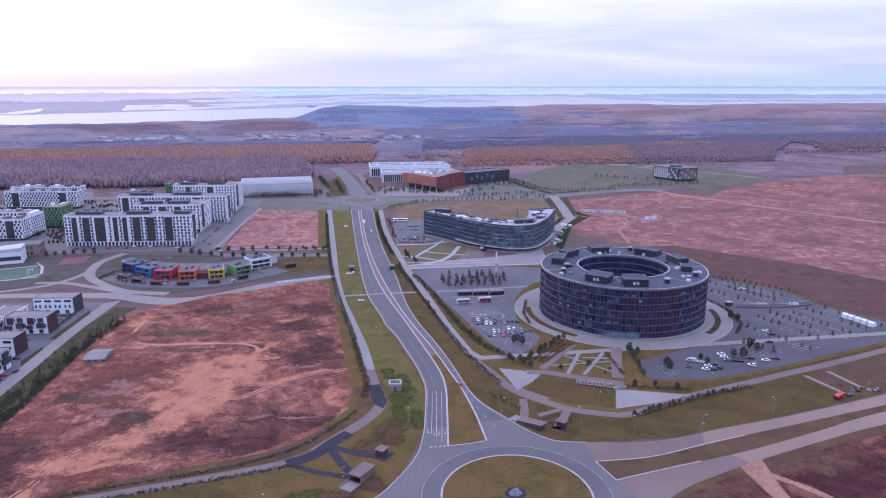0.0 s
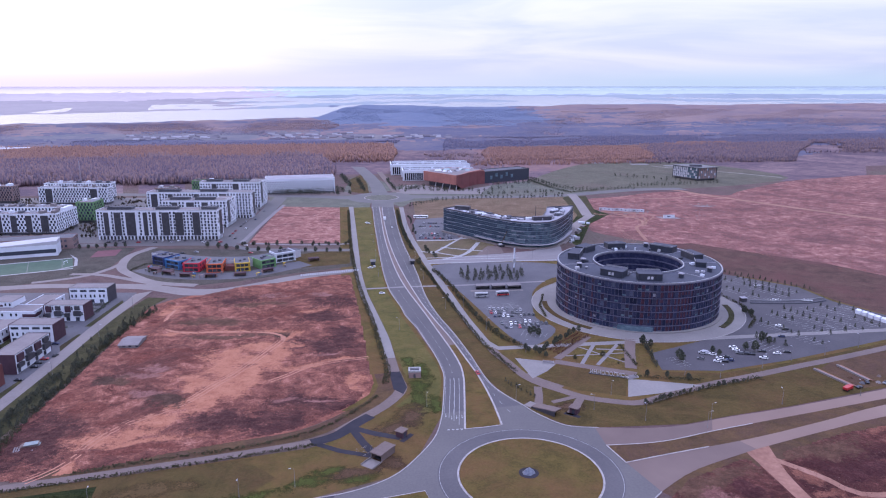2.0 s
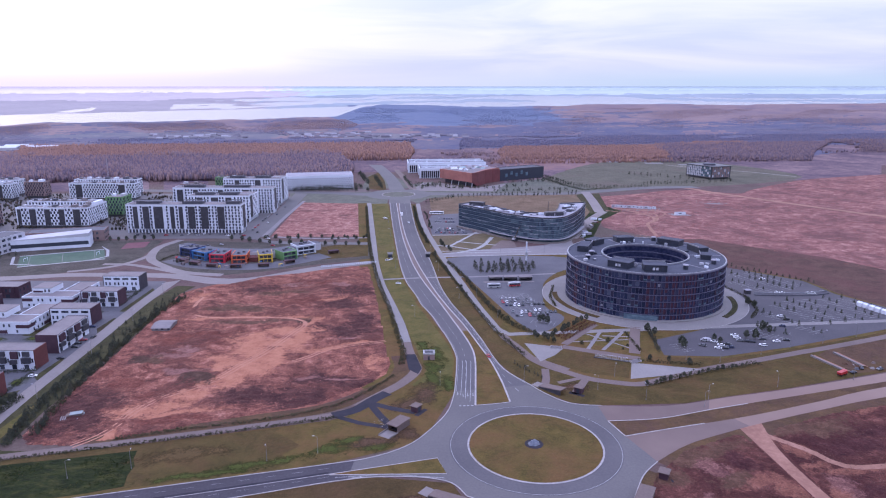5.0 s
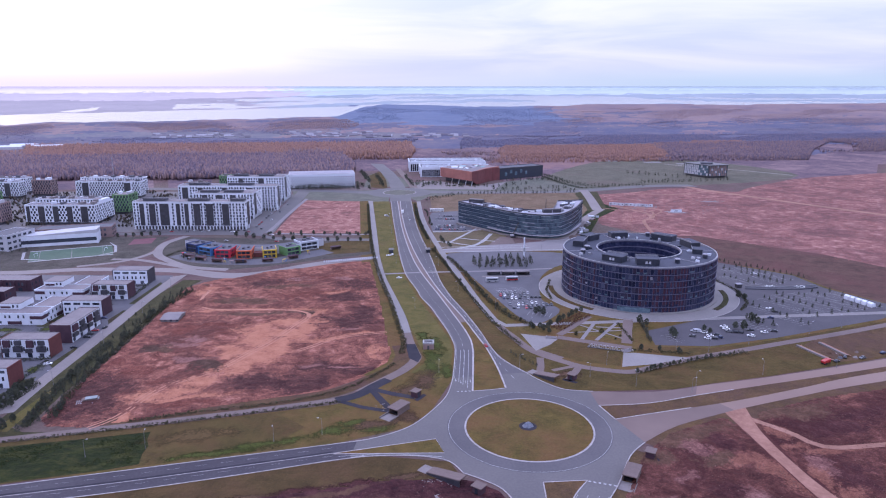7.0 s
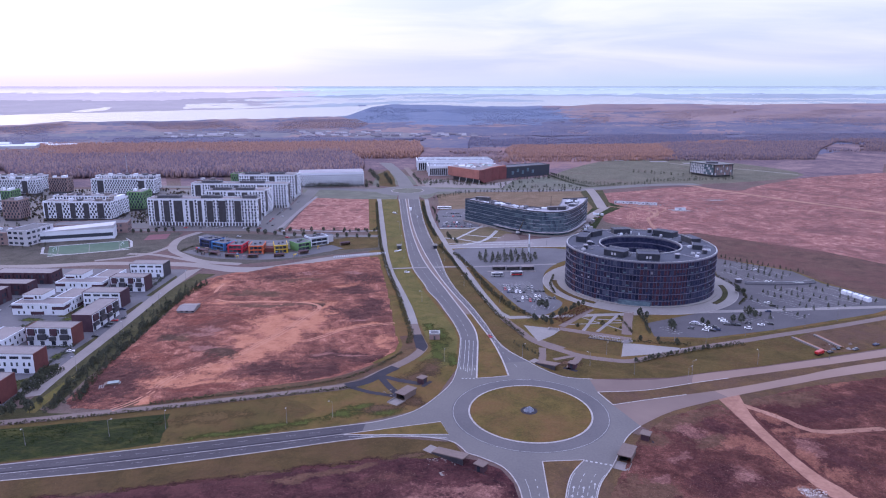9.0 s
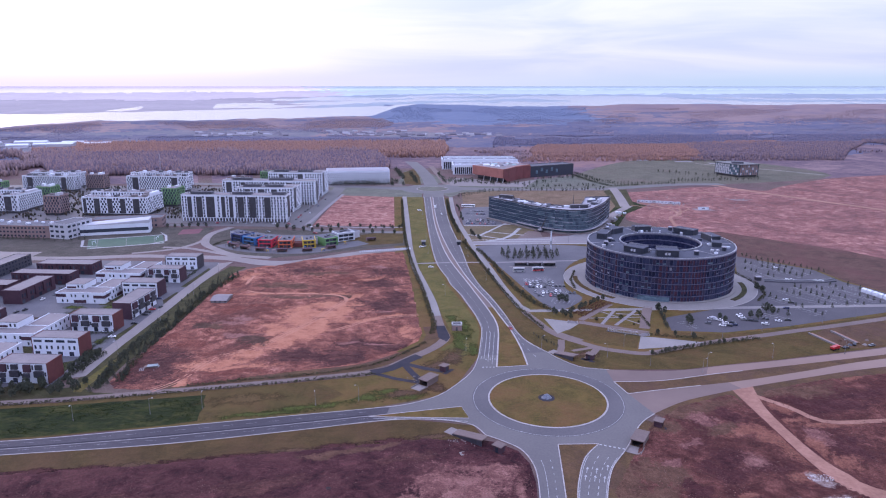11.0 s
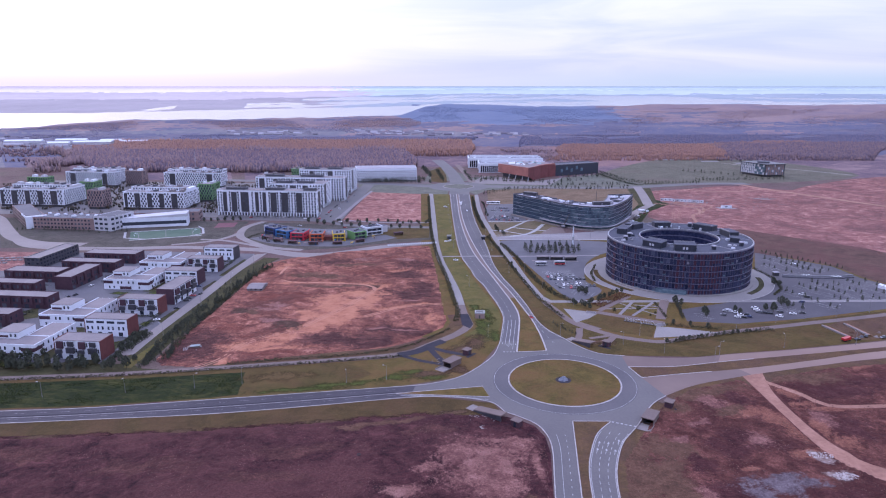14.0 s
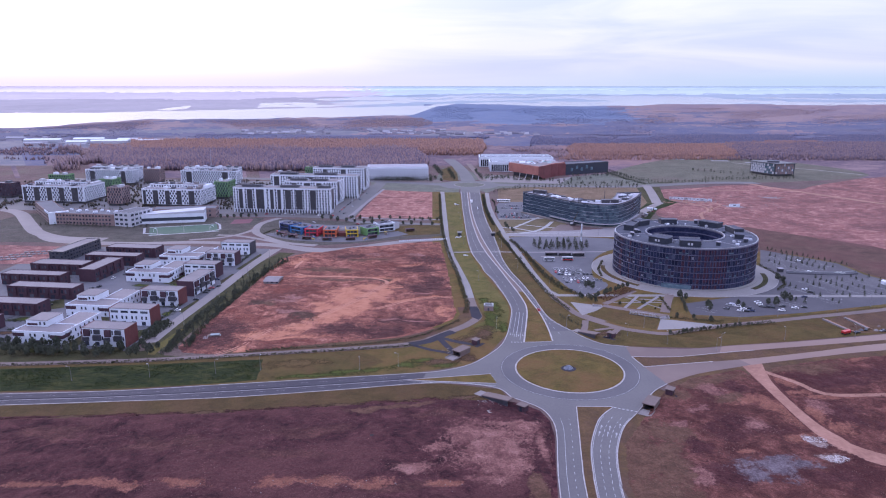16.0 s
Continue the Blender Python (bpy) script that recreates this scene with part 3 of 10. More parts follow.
def build_ground():
    tans, dips = TANS, DIPS
    verts, faces = [], []
    for dip in dips:
        d = 163000.0 / dip
        for tx in tans:
            x, y, z = land(tx, d)
            if dip < 128 and -1.2 <= tx <= 1.2:
                w = watery(tx, dip) if dip < 90 else -1
                rise = 1.0 + 5.0 * max(0, noise.noise(Vector((tx * 9, d * 0.0012, 0)))) * (dip > 32) + (2.5 * abs(noise.noise(Vector((tx * 220, dip, 3)))) if 30 < dip < 90 else 0.3)
                z += max(-2.2, -2.4 * w) if w > 0 else min(rise, -1.6 * w)
            verts.append((x, y, z))
    n = len(tans)
    faces = [(r * n + c, r * n + c + 1, (r + 1) * n + c + 1, (r + 1) * n + c) for r in range(len(dips) - 1) for c in range(n - 1)]
    # behind the camera the sheet goes on flat
    k = len(verts)
    x0, x1, y0 = verts[0][0], verts[n - 1][0], verts[0][1]
    row = list(range(n))
    back = [(verts[c][0], -2400.0, 0.0) for c in row]
    verts += back
    faces += [(k + c, k + c + 1, c + 1, c) for c in range(n - 1)]
    xa, xb = verts[(len(dips) - 1) * n][0], verts[len(dips) * n - 1][0]
    k2 = len(verts)
    left = [verts[r * n] for r in range(len(dips))]
    right = [verts[r * n + n - 1] for r in range(len(dips))]
    for p in left:
        verts.append((min(p[0], -2600.0) - 200, p[1], p[2]))
    for p in right:
        verts.append((max(p[0], 2600.0) + 200, p[1], p[2]))
    verts += [(-2800.0, -2400.0, 0.0), (2800.0, -2400.0, 0.0)]
    rl = len(dips)
    for r in range(rl - 1):
        faces.append((k2 + r, r * n, (r + 1) * n, k2 + r + 1))
        faces.append((r * n + n - 1, k2 + rl + r, k2 + rl + r + 1, (r + 1) * n + n - 1))
    faces.append((k2 + 2 * rl, k, 0, k2))
    faces.append((k + n - 1, k2 + 2 * rl + 1, k2 + rl, n - 1))
    s = Shape()
    s.v, s.f = verts, faces
    return s


def far_land(name, cols, lo=0.40, hi=0.60, scale=0.006):
    """Country seen from afar, cols already tinted with haze: broad patches, streaks and tree-sized grain in one cover.
    """
    m = bpy.data.materials.new(name)
    m.use_nodes = True
    nt, ln = m.node_tree.nodes, m.node_tree.links
    b = nt["Principled BSDF"]
    b.inputs["Roughness"].default_value, b.inputs["Specular IOR Level"].default_value = 0.95, 0.05
    geo = nt.new("ShaderNodeNewGeometry")
    value = None
    for sc, detail, rough, share in ((scale, 8, 0.62, 0.0), (scale * 7, 8, 0.7, 0.45), (scale * 40, 4, 0.7, 0.22)):
        n = nt.new("ShaderNodeTexNoise")
        n.inputs["Scale"].default_value, n.inputs["Detail"].default_value = sc, detail
        n.inputs["Roughness"].default_value, n.inputs["Distortion"].default_value = rough, 0.4
        ln.new(geo.outputs["Position"], n.inputs["Vector"])
        if value is None:
            value = n.outputs[0]
        else:
            mx = nt.new("ShaderNodeMix")
            mx.inputs[0].default_value = share
            ln.new(value, mx.inputs[2])
            ln.new(n.outputs[0], mx.inputs[3])
            value = mx.outputs[0]
    ramp = nt.new("ShaderNodeValToRGB")
    el = ramp.color_ramp.elements
    while len(el) < len(cols):
        el.new(0.5)
    for k, c in enumerate(cols):
        el[k].position, el[k].color = lo + (hi - lo) * k / (len(cols) - 1), (*c, 1)
    ln.new(value, ramp.inputs[0])
    ln.new(ramp.outputs[0], b.inputs["Base Color"])
    return m


# Blue and mauve haze is mixed into the colours of these distant covers.
M["f_field"] = far_land("haze_tinted_fields", [(0.104, 0.106, 0.140), (0.140, 0.132, 0.152), (0.185, 0.170, 0.178)])
M["f_wood"] = far_land("haze_tinted_bare_woods", [(0.068, 0.075, 0.125), (0.090, 0.092, 0.142), (0.118, 0.108, 0.144), (0.150, 0.126, 0.146)])
M["f_orange"] = far_land("haze_tinted_larch_woods", [(0.115, 0.084, 0.104), (0.180, 0.112, 0.112), (0.235, 0.142, 0.122)])
# Flats near the horizon, painted haze-pale: bluish eastward, pinkish westward.
M["f_flat"] = far_land("haze_tinted_river_flats", [(0.215, 0.250, 0.280), (0.285, 0.315, 0.340)], scale=0.002)
M["f_rim"] = far_land("haze_pale_farthest_flats", [(0.364, 0.418, 0.447), (0.431, 0.483, 0.502)], scale=0.002)
M["f_pale"] = far_land("haze_pale_river_flats", [(0.245, 0.222, 0.238), (0.315, 0.284, 0.298)], scale=0.002)
M["f_hill"] = far_land("haze_pale_rim", [(0.47, 0.535, 0.55), (0.53, 0.595, 0.605)], scale=0.002)
M["f_west"] = far_land("pink_haze_flats", [(0.38, 0.332, 0.338), (0.46, 0.402, 0.405)], scale=0.002)
M["f_heath"] = far_land("haze_tinted_russet_heath", [(0.080, 0.060, 0.080), (0.118, 0.083, 0.098), (0.150, 0.105, 0.114), (0.200, 0.140, 0.142)], 0.43, 0.58, 0.012)
M["f_blue"] = far_land("haze_blue_headland", [(0.100, 0.122, 0.190), (0.118, 0.140, 0.208), (0.140, 0.158, 0.220)])
M["f_mauve"] = far_land("haze_mauve_plateau", [(0.112, 0.100, 0.138), (0.160, 0.123, 0.144), (0.205, 0.148, 0.150), (0.24, 0.172, 0.162)], 0.38, 0.62)
M["f_westrim"] = far_land("pink_haze_rim", [(0.643, 0.569, 0.581), (0.728, 0.640, 0.650)], scale=0.002)


def cover(tx, dip):
    """Which land lies there: an index into the covers of the ground."""
    n = noise.noise(Vector((tx * 7, dip * 0.09, 0))) + 0.5 * noise.noise(Vector((tx * 25, dip * 0.25, 3)))
    rag = 0.6 * noise.noise(Vector((tx * 22, dip * 0.9, 15))) + 0.5 * noise.noise(Vector((tx * 90, dip * 1.7, 5)))
    rim = 1.6 * noise.noise(Vector((tx * 16, 2.5, 9))) + 1.1 * noise.noise(Vector((tx * 60, 2.5, 4))) + 1.0 * noise.noise(Vector((tx * 190, dip, 4)))
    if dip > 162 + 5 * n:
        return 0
    # covers step paler towards the horizon to stand for thickening haze
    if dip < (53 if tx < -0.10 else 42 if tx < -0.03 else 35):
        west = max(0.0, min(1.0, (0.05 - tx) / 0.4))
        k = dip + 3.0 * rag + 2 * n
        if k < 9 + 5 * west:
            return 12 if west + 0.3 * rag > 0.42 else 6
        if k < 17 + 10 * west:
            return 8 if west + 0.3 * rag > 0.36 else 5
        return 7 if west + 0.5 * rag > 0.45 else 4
    # fields, woods and headland below, all with haze in their base colours
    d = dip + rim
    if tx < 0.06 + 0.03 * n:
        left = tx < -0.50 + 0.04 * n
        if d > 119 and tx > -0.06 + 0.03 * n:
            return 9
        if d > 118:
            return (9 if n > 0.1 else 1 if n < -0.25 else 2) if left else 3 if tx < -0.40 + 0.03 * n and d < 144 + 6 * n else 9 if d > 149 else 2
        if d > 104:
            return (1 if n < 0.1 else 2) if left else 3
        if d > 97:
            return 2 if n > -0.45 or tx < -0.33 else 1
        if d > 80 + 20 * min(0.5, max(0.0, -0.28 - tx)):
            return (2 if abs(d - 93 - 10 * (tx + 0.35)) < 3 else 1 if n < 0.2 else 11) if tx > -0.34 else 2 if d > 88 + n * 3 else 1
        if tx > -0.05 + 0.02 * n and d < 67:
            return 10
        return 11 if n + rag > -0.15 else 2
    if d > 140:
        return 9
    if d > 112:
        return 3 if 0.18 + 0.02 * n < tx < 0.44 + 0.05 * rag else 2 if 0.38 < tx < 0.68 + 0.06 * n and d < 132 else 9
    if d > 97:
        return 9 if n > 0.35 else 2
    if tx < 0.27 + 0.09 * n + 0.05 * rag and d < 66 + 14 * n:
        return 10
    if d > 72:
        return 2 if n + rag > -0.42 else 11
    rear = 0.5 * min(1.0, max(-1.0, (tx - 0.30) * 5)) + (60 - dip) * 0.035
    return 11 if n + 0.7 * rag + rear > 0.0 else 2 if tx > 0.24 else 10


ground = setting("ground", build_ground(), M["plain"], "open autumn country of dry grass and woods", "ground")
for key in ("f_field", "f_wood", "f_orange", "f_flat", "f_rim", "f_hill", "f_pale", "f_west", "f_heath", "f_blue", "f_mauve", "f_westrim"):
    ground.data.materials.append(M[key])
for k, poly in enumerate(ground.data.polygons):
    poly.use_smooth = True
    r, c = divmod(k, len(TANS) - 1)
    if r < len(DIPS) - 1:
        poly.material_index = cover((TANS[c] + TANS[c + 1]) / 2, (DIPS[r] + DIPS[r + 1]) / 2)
w_shape = Shape()
w_tans = [-1.2 + 0.0125 * k for k in range(193)]
w_dips = [d for d in DIPS if 12 < d < 100]
for dip in w_dips:
    w_shape.v += [land(tx, 163000.0 / dip) for tx in w_tans]
w_shape.f = [(r * 193 + c, r * 193 + c + 1, r * 193 + c + 194, r * 193 + c + 193) for r in range(len(w_dips) - 1) for c in range(192)]
water = setting("water", w_shape, M["water"], "wide pale river with islands under a bright sky", "river")
for poly in water.data.polygons:
    poly.use_smooth = True

# ---- soil, lawns ----
setting("bare_soil", sheet(smooth([(-184, 211), (-136, 247), (-62, 268), (-57, 190), (-53.7, 120), (-51.6, 80), (-58, 62), (-85, 40), (-125, 29), (-162, 19), (-189, 24), (-193, 47), (-190, 86), (-187, 146)], 4, True), 0.03),
        M["soil"], "bare red soil of an empty building plot", "bare soil")
setting("bare_soil", sheet([(-137, 566), (-63, 547), (-61.5, 372), (-149, 381)], 0.03), M["soil_north"], "bare red soil of a fenced plot", "bare soil")
setting("bare_soil", sheet(smooth([(199, 556), (265, 580), (340, 610), (396, 572), (428, 596), (490, 640), (560, 682), (640, 706), (760, 722), (1000, 640), (1000, 420), (800, 250), (420, 130), (290, 150), (274, 196), (262, 232), (241, 272), (225, 305), (167, 376), (168, 416), (188, 486)], 4, True), 0.03),
        M["soil_far"], "wide stripped field of red soil", "bare soil")
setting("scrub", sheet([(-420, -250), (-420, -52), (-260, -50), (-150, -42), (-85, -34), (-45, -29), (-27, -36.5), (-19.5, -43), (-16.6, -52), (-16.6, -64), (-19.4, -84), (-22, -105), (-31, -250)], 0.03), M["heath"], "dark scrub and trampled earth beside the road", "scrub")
setting("scrub", sheet([(12, -250), (2, -110), (5, -85), (9, -70), (22, -48), (35, -28), (52, -14), (80, -2), (130, 13), (240, 40), (420, 60), (420, -250)], 0.03), M["scrub"], "dark scrub with rubble and trampled earth", "scrub")


def lawn(pts, mat="lawn", z=0.05, step=0, label="autumn lawn, olive and yellowing"):
    return setting("lawn", sheet(smooth(pts, step, True) if step else pts, z), M[mat], label, "lawn")


lawn([(-400, -10), (-274, 2), (-208, 7), (-140, 17), (-78, 27), (-71, 30), (-60, 45), (-38, 69), (-40, 92), (-43, 110), (-49, 190), (-53, 225), (-57, 300), (-59, 420), (-59, 545), (-38, 545), (-38, 344), (-36, 228), (-29, 172),
      (-18, 96), (-19, 84), (-24, 48), (-37, 17), (-47, 4), (-76, -6), (-157, -18), (-256, -25), (-400, -44)], "lawn")
lawn([(-300, -28), (-204, -24), (-157, -16), (-107, -9), (-96, -8), (-90, -3), (-94, 2), (-88, 8), (-93, 14), (-99, 20), (-96, 23), (-140, 17), (-208, 7), (-300, -1)], "lawn_dry", 0.056, label="dry yellow lawn beside the road")
lawn([(-420, -40), (-256, -25), (-204, -22.5), (-157, -16), (-145, -13), (-146, -6), (-145.5, 0), (-147.5, 5), (-148, 11), (-166, 8.6), (-208, 4), (-274, -1), (-420, -10)], "lawn_green", 0.062, label="dark green grass beside the road")
lawn([(-420, -44), (-256, -37.5), (-153, -31), (-106, -23), (-61, -16), (-34, -23), (-31, -33), (-60, -34), (-150, -45), (-420, -56)], "verge_olive", 0.056, label="olive grass verge beside the road")
lawn([(-13.5, 542), (-16.5, 429), (-15, 312), (-13.7, 272), (-14, 212), (-10.7, 174), (-5.8, 142), (-2, 110), (0.4, 81), (6.6, 58), (15, 42), (24, 32), (35, 28), (72, 26), (92, 30), (124, 35), (181, 47), (260, 66), (260, 105), (222, 91),
      (174, 79), (138, 69), (104, 61), (60, 46), (39, 55), (24, 71), (14, 97), (4, 167), (-1, 241), (-6, 338), (-9, 400), (-6, 535)], "lawn_dry")
lawn([(-198, 20), (-197, 47), (-193, 86), (-188, 146), (-184, 211), (-178, 228), (-191, 231), (-200, 191), (-204, 130), (-209, 70), (-212, 28)], "lawn_dark", 0.06, label="dark green grass verge with young trees above the plot")
lawn([(-207.5, 17), (-209, 24), (-205.5, 46), (-203, 62), (-202, 44), (-204, 17)], "lawn_bright", 0.066, label="yellow strip of grass beside the street")
lawn([(25.5, 77), (38, 92), (47.6, 87), (65.5, 71), (58, 53.5), (39, 62)], "lawn_dry", 0.07)
lawn([(85, 76), (113, 71), (160, 80), (229, 99), (300, 122), (300, 110), (222, 92), (160, 76), (104, 63), (84, 60)], "lawn_dry", 0.07)
lawn([(11, 577), (60, 590), (200, 584), (186, 512), (154, 516), (100, 480), (36.5, 478), (5, 476)], "tanfield", 0.05, label="flat field of tan stubble")
lawn([(192, 733), (335, 925), (430, 935), (512, 927), (570, 829), (577, 712), (460, 650), (343, 630), (248, 621), (209, 664)], "meadow", 0.05, 3, label="green fields round an office block")
lawn([(-300, 383), (-240, 376), (-240, 300), (-300, 262), (-470, 270), (-500, 330), (-500, 400), (-420, 405)], "townlawn", 0.04, label="worn grass round the school")
lawn([(-226, 372), (-150, 358), (-60, 343), (-59, 292), (-100, 278), (-138, 262), (-164, 255), (-196, 266), (-220, 292), (-230, 315), (-236, 348)], "townlawn", 0.05, label="worn grass round the nursery")
lawn([(-62, 340), (-62, 300), (-100, 292), (-110, 330), (-85, 343)], "lawn_dry", 0.056, label="yellow lawn beside the nursery")
lawn([(-3, 304), (-5, 373), (36, 371), (44, 376), (60, 348), (56, 322), (34, 313)], "forecourt_grass", 0.05, label="olive lawns crossed by pale paths")
lawn([(130, 330), (172, 423), (210, 470), (200, 520), (155, 430), (125, 362)], "lawn_green", 0.05, label="green slope beside the building site")
lawn([(-38, 640), (-60, 660), (-62, 780), (-45, 830), (-38, 730)], "lawn_dry", 0.05)
lawn([(165, 246), (300, 190), (330, 190), (300, 250), (230, 330), (160, 330), (130, 270)], "slope", 0.045, label="brown grass slope behind the offices")

lawn([(-6, 310), (-4, 294), (-0.2, 241), (2.8, 198), (7.6, 139.7), (10.9, 112), (18.7, 81), (29.6, 64.8), (49.5, 49.8), (60.5, 46.5), (104, 61), (175, 79), (300, 116), (310, 190), (200, 250), (165, 246), (130, 270), (115, 300)], "lawn", 0.033, label="autumn grass round the offices")

lawn([(200, 246), (310, 190), (300, 118), (263, 112), (262, 120), (243, 166), (240, 198)], "slope", 0.041, label="brown grass beyond the car park")
lawn([(166, 47), (181, 49), (260, 68), (260, 103), (222, 90), (174, 77), (163, 70)], "verge", 0.058, label="brown grass beside the trench")

lawn([(-39, 112), (-41, 136), (-44, 162), (-47, 191), (-51, 225), (-53.6, 279), (-54.5, 328), (-55.6, 411), (-57.5, 545), (-39, 545), (-40, 344), (-38.5, 228), (-32, 172), (-22, 113)], "lawn_bright", 0.06, label="yellow-green lawn beside the avenue")

lawn([(-38.5, 112), (-22, 113), (-20, 96), (-20, 84), (-23, 66), (-27, 52), (-33, 46), (-43, 57), (-36.5, 66), (-34.5, 74), (-37, 93)], "lawn_bright", 0.062, label="yellow-green lawn round the kiosk")
lawn([(-54, 128), (-46, 128), (-44, 95), (-44, 78), (-50, 66), (-60, 54), (-66, 56), (-54, 70), (-51.6, 82)], "lawn", 0.041, label="rough grass at the corner of the plot")

lawn([(-160, 640), (-150, 566), (-62, 545), (-40, 545), (-36, 600), (-60, 640), (-100, 652)], "verge_far", 0.042, label="grey-green verge along the cross street")
lawn([(-5, 540), (11, 577), (60, 592), (200, 586), (300, 620), (372, 630), (300, 652), (210, 664), (196, 735), (120, 690), (76, 640), (20, 660), (-8, 650), (-40, 640)], "verge_far", 0.042, label="grey-green verge along the cross street")
lawn([(-70, 660), (-66, 720), (-60, 800), (-30, 800), (0, 700), (30, 720), (20, 660)], "verge_far", 0.041, label="grey-green verge along the end of the avenue")
lawn([(60, 346), (45, 378), (22, 410), (5, 476), (36, 478), (100, 480), (154, 516), (186, 512), (172, 423), (135, 360)], "tanfield", 0.042, label="tan grass behind the glass building")

# ---- roads ----
wc_w = smooth([(-36.7, 546), (-38, 459), (-38.4, 344), (-38.1, 276), (-37, 240), (-35.4, 219), (-31.2, 190), (-29.5, 172.6), (-25, 152), (-22.6, 134), (-19.9, 113.5), (-18.6, 96.5), (-18.7, 84.2), (-21, 67.7), (-24.2, 48.3)])
med_w = smooth([(-29.4, 545), (-30.2, 486), (-31.3, 407), (-30.8, 342), (-28.5, 274), (-24.4, 226), (-18.3, 180.6), (-14.2, 147.5), (-10.7, 119.2), (-9, 98), (-9.7, 82.7), (-12, 66.2), (-17.1, 33.8)])
med_e = smooth([(-26.3, 544), (-28.2, 457), (-28.2, 362), (-25, 281), (-18.9, 207), (-13.5, 165.3), (-8.5, 134.2), (-4.9, 104.1), (-2.4, 81.4), (-1.4, 56.6), (-1.8, 35.2)])
ec_e = smooth([(-13.5, 542), (-16.5, 429), (-16.6, 360), (-15, 312), (-13.9, 262), (-13.6, 212), (-10.7, 174.4), (-5.8, 141.9), (-2.1, 110.6), (0.4, 81), (3.6, 66.3), (10.9, 51.2)])
avenue = setting("road_avenue", ribbon(wc_w, ec_e, 0.075), M["asphalt_ring"], "grey asphalt avenue with two carriageways", "road")
setting("median", ribbon([p for p in med_w if p[1] < 125], [p for p in med_e if p[1] < 125], 0.124), M["lawn"], "grass point of the median", "median")
setting("median", ribbon([p for p in med_w if p[1] > 100], [p for p in med_e if p[1] > 100], 0.12), M["path"], "narrow paved median between the carriageways", "median")
kerb(med_w, "kerb", 0.8), kerb(med_e, "kerb", 0.8), kerb(wc_w), kerb(ec_e)
NW_FLARE = smooth([(-24.2, 48.3), (-28.9, 31), (-36.7, 17.1), (-47, 4.4), (-60.6, -3), (-76.5, -6.2), (-107.5, -10.7), (-157.4, -18), (-204, -24.5), (-256, -28), (-420, -38)])
W_SOUTH = smooth([(-420, -50), (-247, -38.5), (-201, -35), (-153, -31), (-106, -23.5), (-76, -17.8), (-60.6, -16.4), (-45.3, -18), (-34.5, -22.5), (-30, -31)])
SW_FLARE = smooth([(-30, -31), (-24.4, -35.4), (-18.2, -42.2), (-15.5, -52), (-15.7, -63.4), (-18.6, -83.6), (-21.1, -104.8), (-30, -200)])
SE_FLARE = smooth([(-8, -200), (-0.3, -104.8), (0.6, -97.7), (2.8, -83.6), (5.9, -71.8), (12.2, -56.6), (21.4, -43.7), (32.5, -26.1), (41.5, -17.4)])
EN_FLARE = smooth([(36, 27.8), (23.7, 31.4), (15.4, 41.8), (10.9, 51.2)])
junction = NW_FLARE + W_SOUTH[1:] + SW_FLARE[1:] + SE_FLARE + [(44, -8), (40, 12)] + EN_FLARE
setting("road_roundabout", sheet(junction, 0.083), M["asphalt"], "grey asphalt roundabout with four approaches", "road")
setting("road_west", ribbon([p for p in NW_FLARE if p[0] < -66], [p for p in W_SOUTH if p[0] < -68][::-1], 0.0875), M["asphalt_west"], "dark asphalt road with two carriageways", "road")
for k in (NW_FLARE, W_SOUTH, SW_FLARE, SE_FLARE, EN_FLARE):
    kerb(k, "kerb", 0.4)
E_UP_N = smooth([(34.5, 28.3), (54.9, 24.8), (72.5, 25.4), (91.5, 29.3), (123, 34.1), (180, 45.7), (300, 72)])
E_UP_S = smooth([(34.1, 14.2), (57, 14.2), (88, 20.8), (175, 37.3), (300, 62)])
E_LO_N = smooth([(36.7, 1.6), (54, 5), (92.7, 12), (131, 21.6), (172, 32.4), (300, 56)])
E_LO_S = smooth([(41.5, -17.4), (58, -6.9), (79.7, 1), (92.3, 5), (127, 14.2), (166, 23), (300, 46)])
setting("road_east", ribbon(E_UP_N, E_UP_S, 0.093), M["dustroad"], "dusty pale concrete carriageway", "road")
setting("road_east", ribbon(E_LO_N, E_LO_S, 0.093), M["dustroad"], "dusty pale concrete carriageway", "road")
setting("road_east", ribbon([p for p in E_UP_N if p[0] < 86], [p for p in E_UP_S if p[0] < 84], 0.0975), M["asphalt_dusty"], "dust-covered asphalt carriageway", "road")
setting("road_east", ribbon([p for p in E_LO_N if p[0] < 92], [p for p in E_LO_S if p[0] < 90], 0.0975), M["asphalt_dusty"], "dust-covered asphalt carriageway", "road")
for line in ([(1.5, -112)] + SE_FLARE[12:-4], E_LO_S):
    setting("verge", strip(shifted(line, -4.5), 9, 0.037), M["verge"], "brown grass verge beside the road", "lawn")
lawn([(-345, 12), (-222, 22), (-206, 22), (-198, 16), (-176, 13.5), (-150, 15), (-208, 8), (-345, 2)], "lawn_dark", 0.043, label="brown grass below the plot")
setting("median", sheet(E_UP_S + E_LO_N[::-1], 0.11), M["verge"], "brown grass between the dusty carriageways", "median")
kerb([(36.7, 1.6), (34.1, 14.2)])
kerb(E_UP_S[:14]), kerb(E_LO_N[:10])


def disc(cx, cy, r, z, n=72, a0=0.0, a1=2 * math.pi):
    return [(cx + r * math.cos(a0 + (a1 - a0) * k / n), cy + r * math.sin(a0 + (a1 - a0) * k / n)) for k in range(n)]


